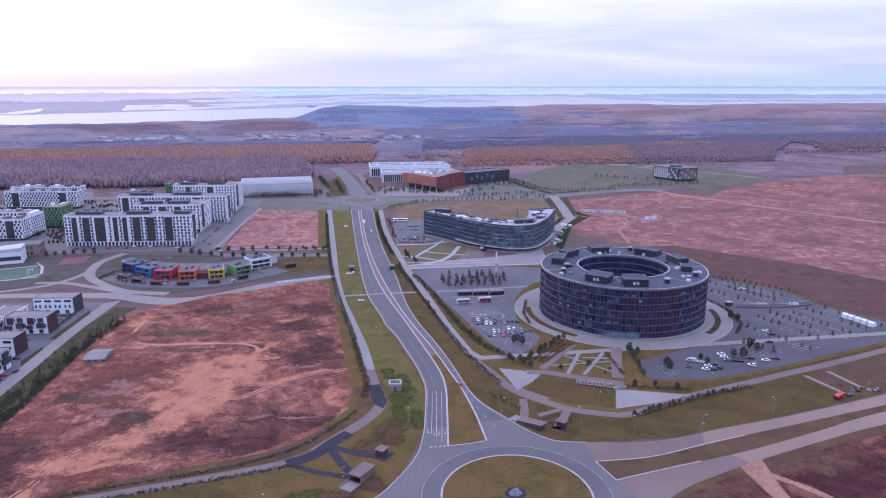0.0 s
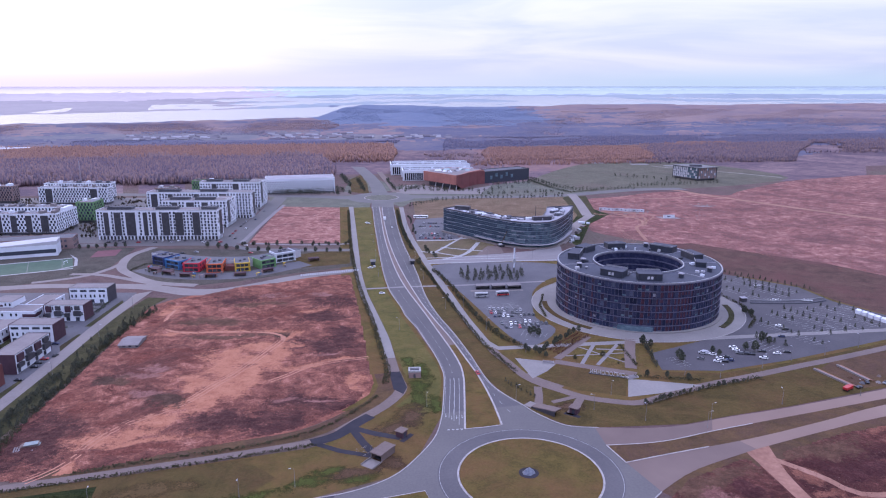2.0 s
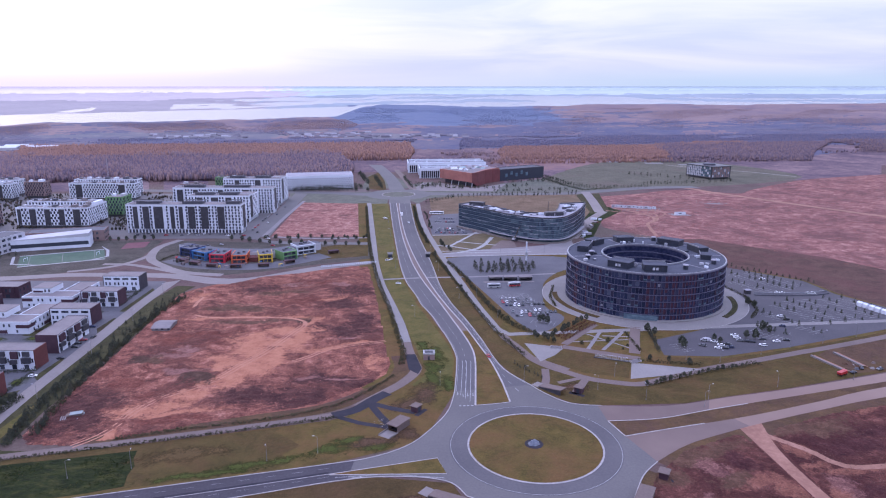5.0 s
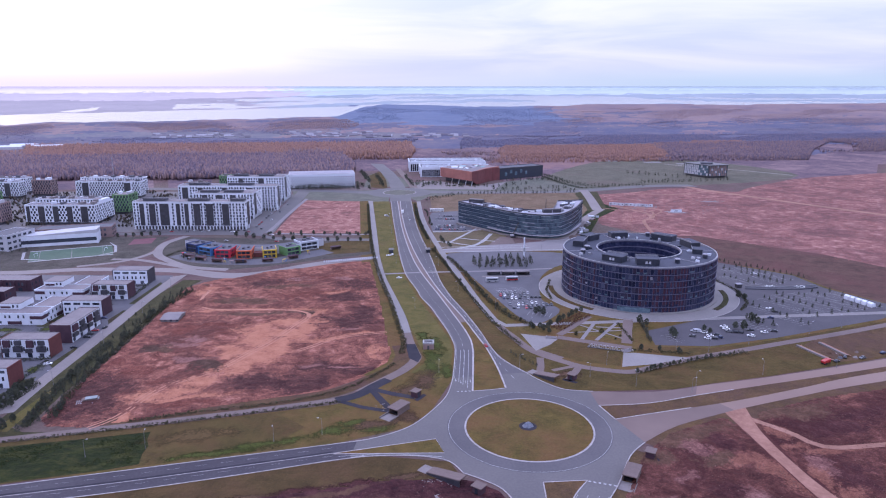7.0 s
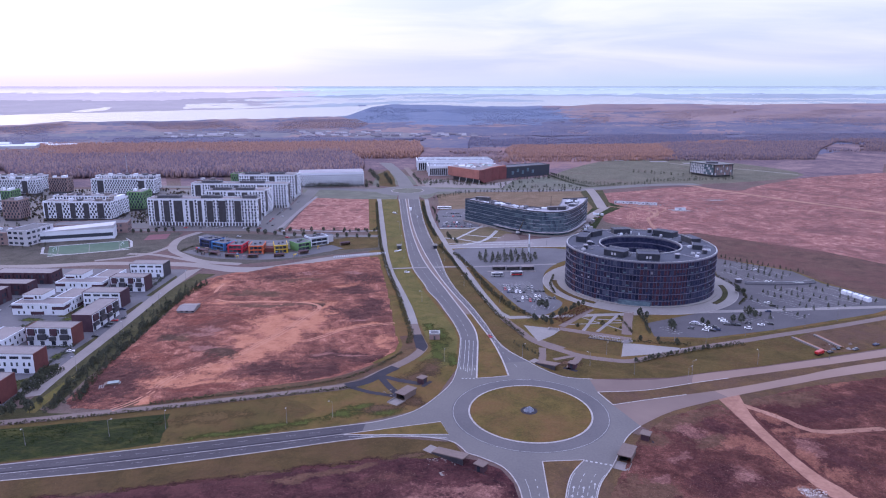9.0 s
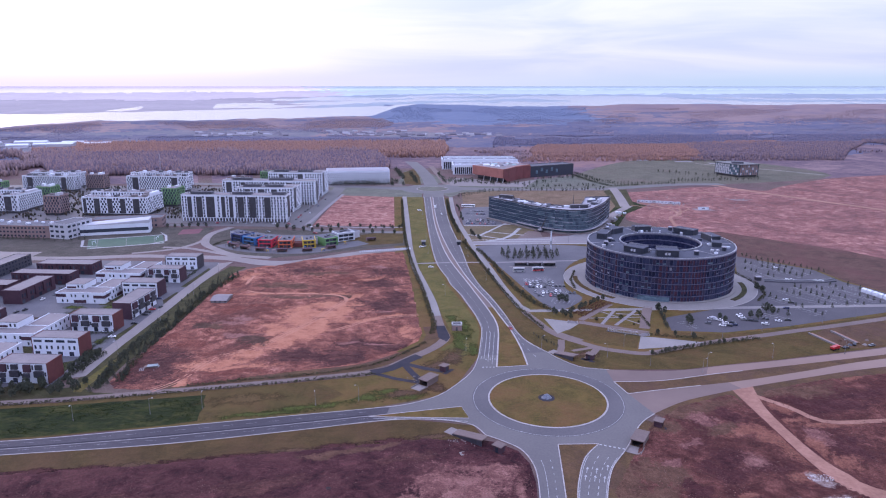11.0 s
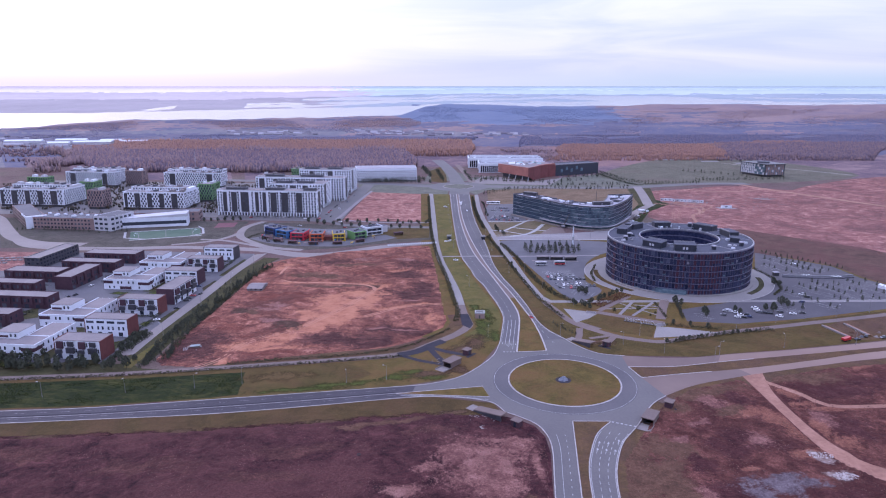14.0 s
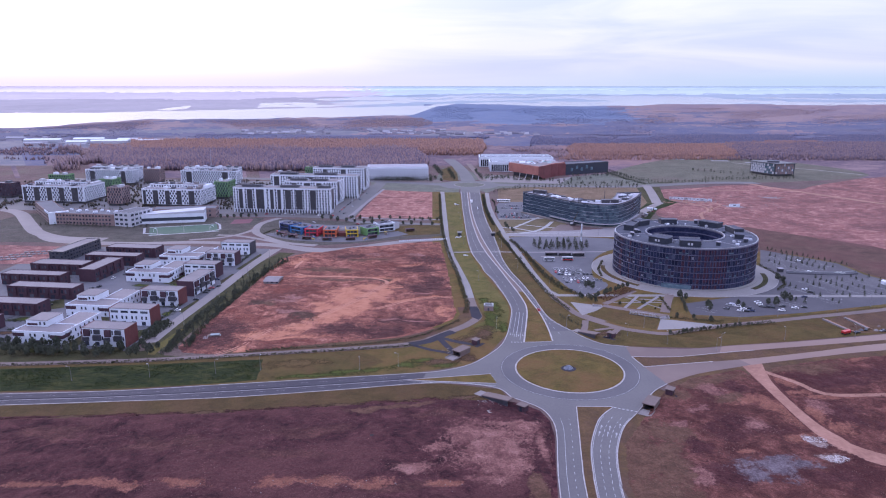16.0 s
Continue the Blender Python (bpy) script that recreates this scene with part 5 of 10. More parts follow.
part("rim", ringwall(RI - 0.3, RH, RH + 0.9, 96, 0.7), M["metal"], ring_office, "pale metal rim")
FLOOR = RH / 7
for k in range(7):
    part("floor_band", ringwall(RR, FLOOR * k + 3.45, FLOOR * k + 3.8 if k < 6 else RH, 120, 0.5), M["band"], ring_office, "protruding grey fin round a storey")
    part("floor_band", ringwall(RI - 0.35, FLOOR * k + 3.2, FLOOR * k + 3.9, 96, 0.35), M["band"], ring_office)
rnd = random.Random(5)
posts, lit = Shape(), Shape()
for k in range(150):
    a = 2 * math.pi * k / 150
    c, q = math.cos(a), math.sin(a)
    posts.tube(((RR + 0.25) * c, (RR + 0.25) * q, 0), ((RR + 0.25) * c, (RR + 0.25) * q, RH), 0.09, sides=4)
tagged(part("mullions", posts, M["band"], ring_office), "upright grey mullions", kind="stuff")


def curved_panel(r, a0, a1, z0, z1, t=0.2, n=3):
    s = Shape()
    for k in range(n + 1):
        a = a0 + (a1 - a0) * k / n
        c, q = math.cos(a), math.sin(a)
        s.v += [(r * c, r * q, z0), (r * c, r * q, z1), ((r + t) * c, (r + t) * q, z0), ((r + t) * c, (r + t) * q, z1)]
    for k in range(n):
        a, b = 4 * k, 4 * k + 4
        s.f += [(a + 2, b + 2, b + 3, a + 3), (a + 1, a + 3, b + 3, b + 1), (a, b, b + 2, a + 2), (a, a + 1, b + 1, b)]
    s.f += [(0, 2, 3, 1), (4 * n, 4 * n + 1, 4 * n + 3, 4 * n + 2)]
    return s


def red_here(k):
    """Which of the 150 bays are maroon from top to bottom, and how closely."""
    d = (2.4 * k) % 360
    if 257 < d < 290:
        return 0.85
    if d in (249.6, 244.8) or 203 < d < 206 or 330 < d < 337:
        return 0.8
    if 183 < d < 200:
        return 0.45
    return 0.07 if 210 < d < 257 else 0.05


panes = Shape()
for f in range(7):
    for k in range(150):
        a = 2 * math.pi * k / 150
        z0, z1 = FLOOR * f + 0.25, FLOOR * f + 3.2
        q = curved_panel(RR, a + 0.004, a + 0.038, z0 + 0.1, z1, 0.06 + 0.1 * rnd.random(), 1)
        if rnd.random() < 0.8:
            panes.add(q.v, q.f)
tagged(part("panes", panes, M["panes"], ring_office), "dark blue panes of uneven brightness", kind="stuff")
for f in range(7):
    for k in range(150):
        a = 2 * math.pi * k / 150 + 0.003
        p = rnd.random()
        z0, z1 = FLOOR * f + 0.25, FLOOR * f + 3.2
        tint = random.Random(k * 13)
        if tint.random() < red_here(k) and p < 0.86:
            part("maroon_panel", curved_panel(RR, a, a + 0.016 + 0.018 * tint.random(), z0 + (1.1 if p > 0.6 else 0), z1, 0.22, 1), M["maroon"], ring_office)
        elif p < 0.035 and 150 < math.degrees(a) < 380:
            part("blind", curved_panel(RR, a, a + 0.028, z0 + 0.5, z0 + 1.4 + rnd.random(), 0.2, 1), M["blind"], ring_office, "pale blind behind the glass")
        elif 0.55 < p < 0.70 and 150 < math.degrees(a) < 390:
            part("spandrel", curved_panel(RR, a, a + 0.036, z0, z0 + 1.0, 0.24, 1), M["glassblue"], ring_office)
part("entrance", curved_panel(RR, math.radians(236), math.radians(258), 0, 3.3, 1.6, 6), M["glassblue"], ring_office, "glass entrance")
part("step", curved_panel(RR - 0.5, math.radians(200), math.radians(330), 0, 0.6, 3.0, 40), M["plaza"], ring_office, "low plinth round the wall")
ROOMS = [(256, 38, 13, 8, 3.8), (226, 37, 13, 8, 3.6), (152, 38, 15, 7, 3.6), (125, 39, 11, 8, 3.4), (42, 38, 15, 8, 3.6), (8, 38, 13, 7, 3.4), (90, 38, 12, 7, 3.2), (338, 36, 8, 6, 2.8)]
for d, r, w, dp, hh in ROOMS:
    a = math.radians(d)
    m = Matrix.Translation((r * math.cos(a), r * math.sin(a), RH)) @ Matrix.Rotation(a + math.pi / 2, 4, "Z")
    room = part("roof_room", Shape().box(-w / 2, -dp / 2, 0, w / 2, dp / 2, hh), M["navy_clad"], ring_office, "dark rooftop plant room", m)
    part("room_roof", Shape().box(-w / 2 - 0.3, -dp / 2 - 0.3, hh, w / 2 + 0.3, dp / 2 + 0.3, hh + 0.35), M["ringroof"], room)
    for u in (-1.6, 0.3):
        part("window", Shape().box(u, -dp / 2 - 0.06, 1.0, u + 1.3, -dp / 2 + 0.02, 2.6), M["whitegrey"], room)
    part("rail", Shape().box(-w / 2, dp / 2 + 0.1, hh + 0.35, w / 2, dp / 2 + 0.25, hh + 1.2), M["metal"], room)
for d, r in ((265, 34), (285, 38), (320, 42), (85, 44), (60, 43), (175, 34), (190, 40), (232, 33)):
    a = math.radians(d)
    p = (r * math.cos(a), r * math.sin(a))
    v = part("vent", Shape().tube((*p, RH), (*p, RH + 2.4), 1.5, 1.5, 10), M["navy_clad"], ring_office, "round roof vent with a pale cap")
    part("vent_cap", Shape().tube((*p, RH + 2.4), (*p, RH + 2.9), 1.8, 1.5, 10), M["paleroof"], v)
for d in (300, 350, 180, 30, 100):
    a = math.radians(d)
    p, q = ((RI + 1) * math.cos(a), (RI + 1) * math.sin(a)), ((RR - 1) * math.cos(a), (RR - 1) * math.sin(a))
    part("roof_joint", strip([p, q], 0.35, RH, 0.25), M["paleroof"], ring_office)
duct = Shape()
for k in range(5):
    a = math.radians(226 + 3 * k)
    duct.tube((33 * math.cos(a), 33 * math.sin(a), RH), (33.5 * math.cos(a + 0.04), 33.5 * math.sin(a + 0.04), RH + 2.0 + 0.8 * (k % 2)), 0.6, 0.5, 8)
part("duct", duct, M["paleroof"], ring_office, "pale ventilation ducts")
for k in range(26):
    a, r = math.radians(rnd.uniform(0, 360)), rnd.uniform(29, 44)
    w, d_, hh = rnd.uniform(0.8, 2.6), rnd.uniform(0.8, 1.6), rnd.uniform(0.5, 1.6)
    part("roof_unit", Shape().box(-w / 2, -d_ / 2, 0, w / 2, d_ / 2, hh), M[rnd.choice(["white", "metal", "whitegrey", "navy_clad"])], ring_office, "small rooftop unit", turned(r * math.cos(a), r * math.sin(a), a) @ pose(0, 0, RH))
setting("plaza", annulus(0.5, 63.5, 0.11), M["plaza"], "paved grey plaza round the ring building", "pavement").matrix_basis = turned(RX, RY, 0)
setting("courtyard_floor", annulus(0.1, RI - 0.4, 0.13), M["parking"], "paved courtyard floor", "pavement").matrix_basis = turned(RX, RY, 0)
for a0, a1, mt in ((165, 222, "russet"), (305, 352, "lawn_green")):
    bed = setting("plaza_bed", curved_panel(54, math.radians(a0), math.radians(a1), 0.0, 0.35, 3.2, 24), M["lawn_dry" if mt == "russet" else "lawn_dark"], "curved planted bed on the plaza", "flower bed")
    bed.matrix_basis = turned(RX, RY, 0)
edge = setting("kerb", ringwall(63.3, 0.1, 0.26, 120, 0.4), M["kerb"], "pale stone kerb round the plaza", "kerb")
edge.matrix_basis = turned(RX, RY, 0)

# ---- curved glass building ----
CURVE_FRONT = smooth([(24.5, 407), (45, 376), (63.5, 348), (84, 330.5), (103, 330), (119, 348), (134, 374), (147.5, 404)], 5)
CURVE_BACK = smooth([(121, 400), (112, 374), (101, 354), (80, 357), (67, 368), (55, 390), (36, 414)], 5)
curved = thing("glass_building", "curved blue-green glass building with a pale cluttered roof", "office building")
OUT = CURVE_FRONT + CURVE_BACK
CH = 21.5
part("facade", Shape().prism(OUT, 0, CH), M["glassblue"], curved, "blue-green curtain wall")
part("roof", sheet(OUT, CH + 0.02), M["paleroof"], curved)
part("parapet", strip(OUT + OUT[:1], 0.5, CH, 0.9), M["dark"], curved)
M["tealband"] = material("grey_blue_bands", near((0.125, 0.150, 0.190), 0.25), 0.5, rough=0.5)
M["tealpanes"] = island_material("uneven_teal_panes", [(0.036, 0.055, 0.084), (0.043, 0.064, 0.094), (0.039, 0.059, 0.089), (0.052, 0.075, 0.106), (0.046, 0.068, 0.098), (0.066, 0.092, 0.122)], 0.14)
glazing, rails = Shape(), Shape()
cg = random.Random(17)
LF = length_of(CURVE_FRONT)
for f in range(6):
    u, z0 = 0.6, 1.5 + 3.35 * f
    while u < LF - 3:
        w = cg.choice([4.5, 6.0, 9.0, 12.0, 3.0])
        (x0, y0), a0 = along(CURVE_FRONT, u)
        (x1, y1), a1 = along(CURVE_FRONT, u + w - 0.12)
        e = 0.10 + 0.12 * cg.random()
        n0, n1 = (math.sin(a0) * e, -math.cos(a0) * e), (math.sin(a1) * e, -math.cos(a1) * e)
        lo, hi = z0, z0 + 2.75
        glazing.add([(x0, y0, lo), (x1, y1, lo), (x1, y1, hi), (x0, y0, hi), (x0 + n0[0], y0 + n0[1], lo), (x1 + n1[0], y1 + n1[1], lo), (x1 + n1[0], y1 + n1[1], hi), (x0 + n0[0], y0 + n0[1], hi)],
                    [(4, 5, 6, 7), (0, 1, 5, 4), (3, 7, 6, 2), (0, 4, 7, 3), (1, 2, 6, 5)])
        u += w
    part("floor_band", strip(shifted(CURVE_FRONT, -0.2), 0.45, z0 + 2.85, 0.3), M["tealband"], curved, "pale grey-blue band round a storey")
    part("transom", strip(shifted(CURVE_FRONT, -0.18), 0.3, z0 + 1.3, 0.12), M["band"], curved)
    u = cg.uniform(0, 12)
    while u < LF - 20:
        w = cg.uniform(4, 16)
        if cg.random() < 0.55:
            part("blind", strip(shifted([along(CURVE_FRONT, u + w * q / 4)[0] for q in range(5)], -0.16), 0.3, z0 + 2.3, 0.22), M["whitegrey"], curved, "pale blinds behind the glass")
        u += w + cg.uniform(3, 14)
for k in range(int(LF / 2.6)):
    (x0, y0), a0 = along(CURVE_FRONT, 1.0 + 2.6 * k)
    rails.tube((x0 + 0.28 * math.sin(a0), y0 - 0.28 * math.cos(a0), 1.2), (x0 + 0.28 * math.sin(a0), y0 - 0.28 * math.cos(a0), CH), 0.07, sides=4)
tagged(part("mullions", rails, M["dark"], curved), "thin dark mullions", kind="stuff")
tagged(part("panes", glazing, M["tealpanes"], curved), "dark teal panes of uneven brightness", kind="stuff")
part("canopy", strip(shifted(CURVE_FRONT[6:-4], -1.6), 2.6, 3.3, 0.35), M["paleroof"], curved, "pale canopy along the foot of the glass")
part("plinth", strip(shifted(CURVE_FRONT, -1.5), 3.0, 0, 1.2), M["concrete"], curved)
rnd = random.Random(12)
for k in range(70):
    s = rnd.random()
    p, q = along(CURVE_FRONT, length_of(CURVE_FRONT) * (0.05 + 0.9 * s))[0], along(CURVE_BACK[::-1], length_of(CURVE_BACK) * (0.05 + 0.9 * s))[0]
    t = rnd.uniform(0.25, 0.75)
    x, y = p[0] + (q[0] - p[0]) * t, p[1] + (q[1] - p[1]) * t
    w, d, hh = rnd.uniform(1.5, 6), rnd.uniform(1.5, 4), rnd.uniform(0.6, 2.4)
    part("roof_unit", Shape().box(-w / 2, -d / 2, 0, w / 2, d / 2, hh), M[rnd.choice(["white", "metal", "darkroof", "paleroof"])], curved, "", turned(x, y, rnd.uniform(-1, 1)) @ pose(0, 0, CH))
part("roof_room", Shape().box(0, 0, 0, 14, 5, 3.4), M["dark"], curved, "dark rooftop plant room", turned(34, 402, -0.5) @ pose(0, 0, CH))
part("roof_room", Shape().box(0, 0, 0, 16, 5, 3.2), M["dark"], curved, "dark rooftop plant room", turned(92, 340, 0.05) @ pose(0, 0, CH))
part("mast", Shape().tube((97, 352, CH), (97, 352, CH + 11), 0.35, 0.15), M["dark"], curved, "thin dark roof mast")

# ---- nursery with coloured blocks ----
nursery = thing("nursery_school", "two-storey nursery with a row of brightly coloured blocks", "nursery")
spine = smooth([(-212, 334), (-196, 322), (-178, 311), (-155, 305), (-136, 306), (-116, 318), (-104, 330)])
part("spine", strip(spine, 9, 0, 6.0), M["whitegrey"], nursery, "curved pale link building")
part("spine_roof", strip(spine, 8.4, 6.0, 0.15), M["darkroof"], nursery)
BLOCKS = [("k_navy", (-211, 318), (-201, 310), 15), ("k_blue", (-199, 306), (-187, 297), 14), ("k_red", (-182.8, 291.3), (-171, 289.3), 17), ("k_orange", (-165.3, 286), (-153.8, 286), 17),
          ("k_yellow", (-145, 285.5), (-134.4, 287.5), 16), ("k_green", (-127, 291), (-117, 298), 15), ("white", (-118, 308), (-104, 316), 13)]
for key, p, q, deep in BLOCKS:
    a, w = math.atan2(q[1] - p[1], q[0] - p[0]), math.dist(p, q)
    hh = 6.8 if key != "white" else 7.6
    blk = part("block", Shape().box(0, 0.9, 0, w, deep, hh - 0.5), M[key], nursery, key.replace("k_", "") + " painted block with a framed front", turned(*p, a))
    for name, box in (("frame_post", (0, 0, 0, 0.8, 0.9, hh)), ("frame_post", (w - 0.8, 0, 0, w, 0.9, hh)), ("frame_beam", (0.8, 0, hh - 0.8, w - 0.8, 0.9, hh)), ("frame_beam", (0.8, 0, 3.0, w - 0.8, 0.5, 3.5)),
                      ("roof_edge", (0, 0.9, hh - 0.5, 0.4, deep, hh)), ("roof_edge", (w - 0.4, 0.9, hh - 0.5, w, deep, hh))):
        part(name, Shape().box(*box), M[key], blk)
    for f in range(2):
        for c in range(3):
            part("window", Shape().box(1.1 + c * (w - 2) / 3, 0.78, 0.6 + 3.1 * f, 0.7 + (c + 1) * (w - 2) / 3, 0.93, 2.7 + 3.1 * f), M["window"], blk)
        for c in range(3):
            part("window", Shape().box(w - 0.02, 2.5 + c * 3.2, 0.8 + 3.1 * f, w + 0.06, 4.2 + c * 3.2, 2.6 + 3.1 * f), M["window"], blk)
    part("block_roof", Shape().box(0.4, 0.9, hh - 0.5, w - 0.4, deep, hh - 0.4), M["darkroof"], blk)
    part("roof_box", Shape().box(w * 0.3, deep * 0.4, hh - 0.4, w * 0.45, deep * 0.55, hh + 0.9), M["darkroof"], blk)
    part("roof_box", Shape().box(w * 0.6, deep * 0.6, hh - 0.4, w * 0.75, deep * 0.75, hh + 0.8), M["darkroof"], blk)
part("porch", Shape().box(0, 0, 0, 9, 8, 3.4), M["brick"], nursery, "low brick porch", turned(-153, 291, 0))
setting("yard_paving", strip(smooth([(-214, 306), (-196, 290), (-178, 281), (-155, 277), (-135, 279), (-112, 294), (-96, 306)]), 18, 0.068), M["parking"], "paved play yard before the nursery", "pavement")
for x, y, d in ((-203, 296, -40), (-192, 287, -30), (-178, 279, -12), (-160, 275, 0), (-140, 276, 8), (-90, 312, 20), (-122, 284, 30)):
    hut = thing("play_shelter", "low dark play shelter in the nursery yard", "shelter", pose(x, y, 0, 0, 0, d), "play shelters")
    part("roof", Shape().box(-4.2, -2.2, 2.4, 4.2, 2.2, 2.65), M["brown"], hut)
    part("back_wall", Shape().box(-4.0, 1.6, 0, 4.0, 1.8, 2.4), M["schoolbrick"], hut)
    for u in (-4.0, 3.8):
        part("side_wall", Shape().box(u, -1.8, 0, u + 0.2, 1.6, 2.4), M["schoolbrick"], hut)
for k in range(26):
    post = thing("fence_panel", "white slatted fence panel along the street", "fence", pose(-97 + 1.6 * k, 268.5 + 0.36 * k, 0, 0, 0, 12), "fence panels")
    part("panel", Shape().box(0, 0, 0.1, 1.0, 0.15, 1.5), M["white"], post)
    part("foot", Shape().box(0.4, -0.1, 0, 0.6, 0.25, 0.1), M["concrete"], post)

# ---- school ----
def block(name, label, category, x, y, L, D, h, mat, a=GRID, rows=2, wins=True, roof="darkroof", ww=1.8, gap=3.4, wmat="window", group="", win_w=None):
    b = thing(name, label, category, turned(x, y, a), group)
    part("wall", Shape().box(0, 0, 0, L, D, h), M[mat], b)
    part("roof", Shape().box(0.3, 0.3, h, L - 0.3, D - 0.3, h + 0.08), M[roof], b)
    part("parapet", coping(L, D, h, 0.35, 0.45), M[mat], b)
    if wins:
        s = Shape()
        fl = h / rows
        for f in range(rows):
            for face, n in (("S", L), ("E", D), ("W", D)):
                for k in range(int((n - 1) / gap)):
                    pane(s, face, 0.9 + k * gap, f * fl + fl * 0.3, ww, fl * 0.45, L, D)
        each_window(s, M[wmat], b)
    return b


block("school_wing", "long three-storey brown brick school wing", "school", -434, 346, 62, 24, 10.5, "schoolbrick", radians(-8), 3)
ent = block("school_entrance", "white school entrance block with dark glazing", "school", -373, 337, 19, 30, 13, "whitegrey", radians(-18), 3, gap=5.5, ww=3.4)
block("school_wing", "brown brick school wing behind the gym", "school", -352, 372, 62, 18, 9, "schoolbrick", radians(8), 2)
gym = block("school_gym", "long white school gym with a dark window band", "school", -354.5, 343.5, 62, 17, 8.6, "white", radians(12.5), 2, wins=False, roof="paleroof")
part("raked_roof", Shape().add([(0, 0, 9.06), (62, 0, 9.06), (62, 17, 9.06), (0, 17, 9.06), (62, 0, 12.0), (62, 17, 12.0)], [(0, 1, 4), (3, 5, 2), (1, 2, 5, 4), (0, 4, 5, 3), (0, 3, 2, 1)]), M["whitegrey"], gym, "white raked roof rising to one end")
part("window_band", Shape().box(1.5, -0.12, 2.6, 61, 0.02, 5.6), M["window"], gym, "long dark window band")
wing = block("school_wing", "slanting white and brown school wing with a raked end", "school", -492, 412, 86, 16, 10.5, "schoolbrick", math.atan2(-69, 54), 3)
part("white_frame", Shape().box(84, -0.6, 0, 86.8, 17, 11.5).box(60, -0.5, 9.6, 86, 0, 11.5), M["white"], wing, "white frame round the gable")
rnd = random.Random(3)
for k in range(9):
    u = rnd.uniform(2, 54)
    v = rnd.uniform(6, 20)
    part("roof_unit", Shape().box(0, 0, 0, 2.5, 2, 1.6), M["white"], bpy.data.objects["school_wing"], "", pose(u, v, 10.5))
setting("sports_pitch", sheet([(-322.8, 293.7), (-266.7, 313.0), (-279.1, 346.2), (-336.5, 328.4)], 0.06), M["turf"], "green artificial turf pitch", "sports pitch")
for pts in ([(-340.5, 326.6), (-327.9, 295.3), (-311.5, 298.4)], [(-284.9, 357.5), (-280.7, 359.4), (-264.9, 313.0), (-278.1, 308.9)], [(-336.5, 328.4), (-279.1, 346.2)], [(-322.8, 293.7), (-266.7, 313.0)]):
    setting("pitch_border", strip(pts, 2.2, 0.065), M["bayline"], "pale border round the pitch", "path")
for p, q in (((-307.8, 337.3), (-294.8, 303.4)), ((-329.6, 330.5), (-316.1, 296.0)), ((-286.0, 344.1), (-273.4, 310.7))):
    setting("pitch_line", strip([p, q], 0.4, 0.072), M["paving"], "white line on the pitch", "line")
for x, y in ((-325.1, 312.5), (-277.4, 328.1)):
    goal = thing("football_goal", "white tubular football goal on the turf", "goal", turned(x, y), "football goals")
    for v in (-2.5, 2.5):
        part("post", Shape().tube((0, v, 0), (0, v, 2.2), 0.12), M["white"], goal)
    part("crossbar", Shape().tube((0, -2.5, 2.2), (0, 2.5, 2.2), 0.12), M["white"], goal)
setting("sports_court", sheet([(-266, 346), (-248, 350), (-250, 372), (-268, 368)], 0.066), M["redcourt"], "dark red ball court", "sports court")

# ---- exhibition halls beyond the far roundabout ----
def exhibition_hall(x0, y0, w, d, h, bays, label):
    """A white hall: tall dark bays between white piers, and white ridges along the roof."""
    b = thing("exhibition_hall", label, "hall", turned(x0, y0, radians(-2)), "exhibition halls")
    part("wall", Shape().box(0, 0, 0, w, d, h), M["white"], b)
    part("roof", Shape().box(0.6, 0.6, h, w - 0.6, d - 0.6, h + 0.15), M["darkroof"], b, "dark grey flat roof")
    part("front_frame", Shape().box(-1.2, -1.6, h - 2.6, w, -0.01, h + 1.2).box(-1.2, -1.6, 0, 1.4, -0.01, h - 2.61), M["white"], b, "white frame round the front")
    part("end_frame", Shape().box(-1.2, 0, h - 2.0, -0.01, d, h + 1.2).box(-1.2, d * 0.86, 0, -0.01, d, h - 2.01), M["white"], b, "white frame round the end wall")
    part("end_glazing", Shape().box(-0.12, d * 0.52, 0.3, 0.02, d * 0.84, h - 3), M["window"], b, "dark glazed end")
    step = (w - 3) / bays
    for k in range(bays):
        part("bay_window", Shape().box(1.8 + step * k, -0.15, 0.8, 1.8 + step * (k + 0.74), 0.02, h - 3), M["window"], b)
        part("pier", Shape().box(1.8 + step * (k + 0.76), -1.0, 0, 1.8 + step * (k + 0.96), 0.0, h - 2.61), M["white"], b)
    n = 3
    for k in range(n):
        v = 3.5 + (d - 7.0) * k / (n - 1)
        part("roof_ridge", Shape().add([(2, v, h + 0.15), (w - 2, v, h + 0.15), (w - 2, v + 0.3, h + 1.5), (2, v + 0.3, h + 1.5), (2, v + 1.8, h + 1.4), (w - 2, v + 1.8, h + 1.4), (2, v + 2.0, h + 0.15), (w - 2, v + 2.0, h + 0.15)],
                                       [(0, 1, 2, 3), (3, 2, 5, 4), (4, 5, 7, 6), (0, 3, 4, 6), (1, 7, 5, 2)]), M["white"], b, "white roof ridge")
        for q in range(6):
            part("roof_unit", Shape().box(8 + (w - 24) * q / 5 + 2 * (k % 2), v + 6, h + 0.15, 11 + (w - 24) * q / 5 + 2 * (k % 2), v + 8.4, h + 1.6), M["metal" if (q + k) % 3 else "white"], b) if k < n - 1 else None
    return b


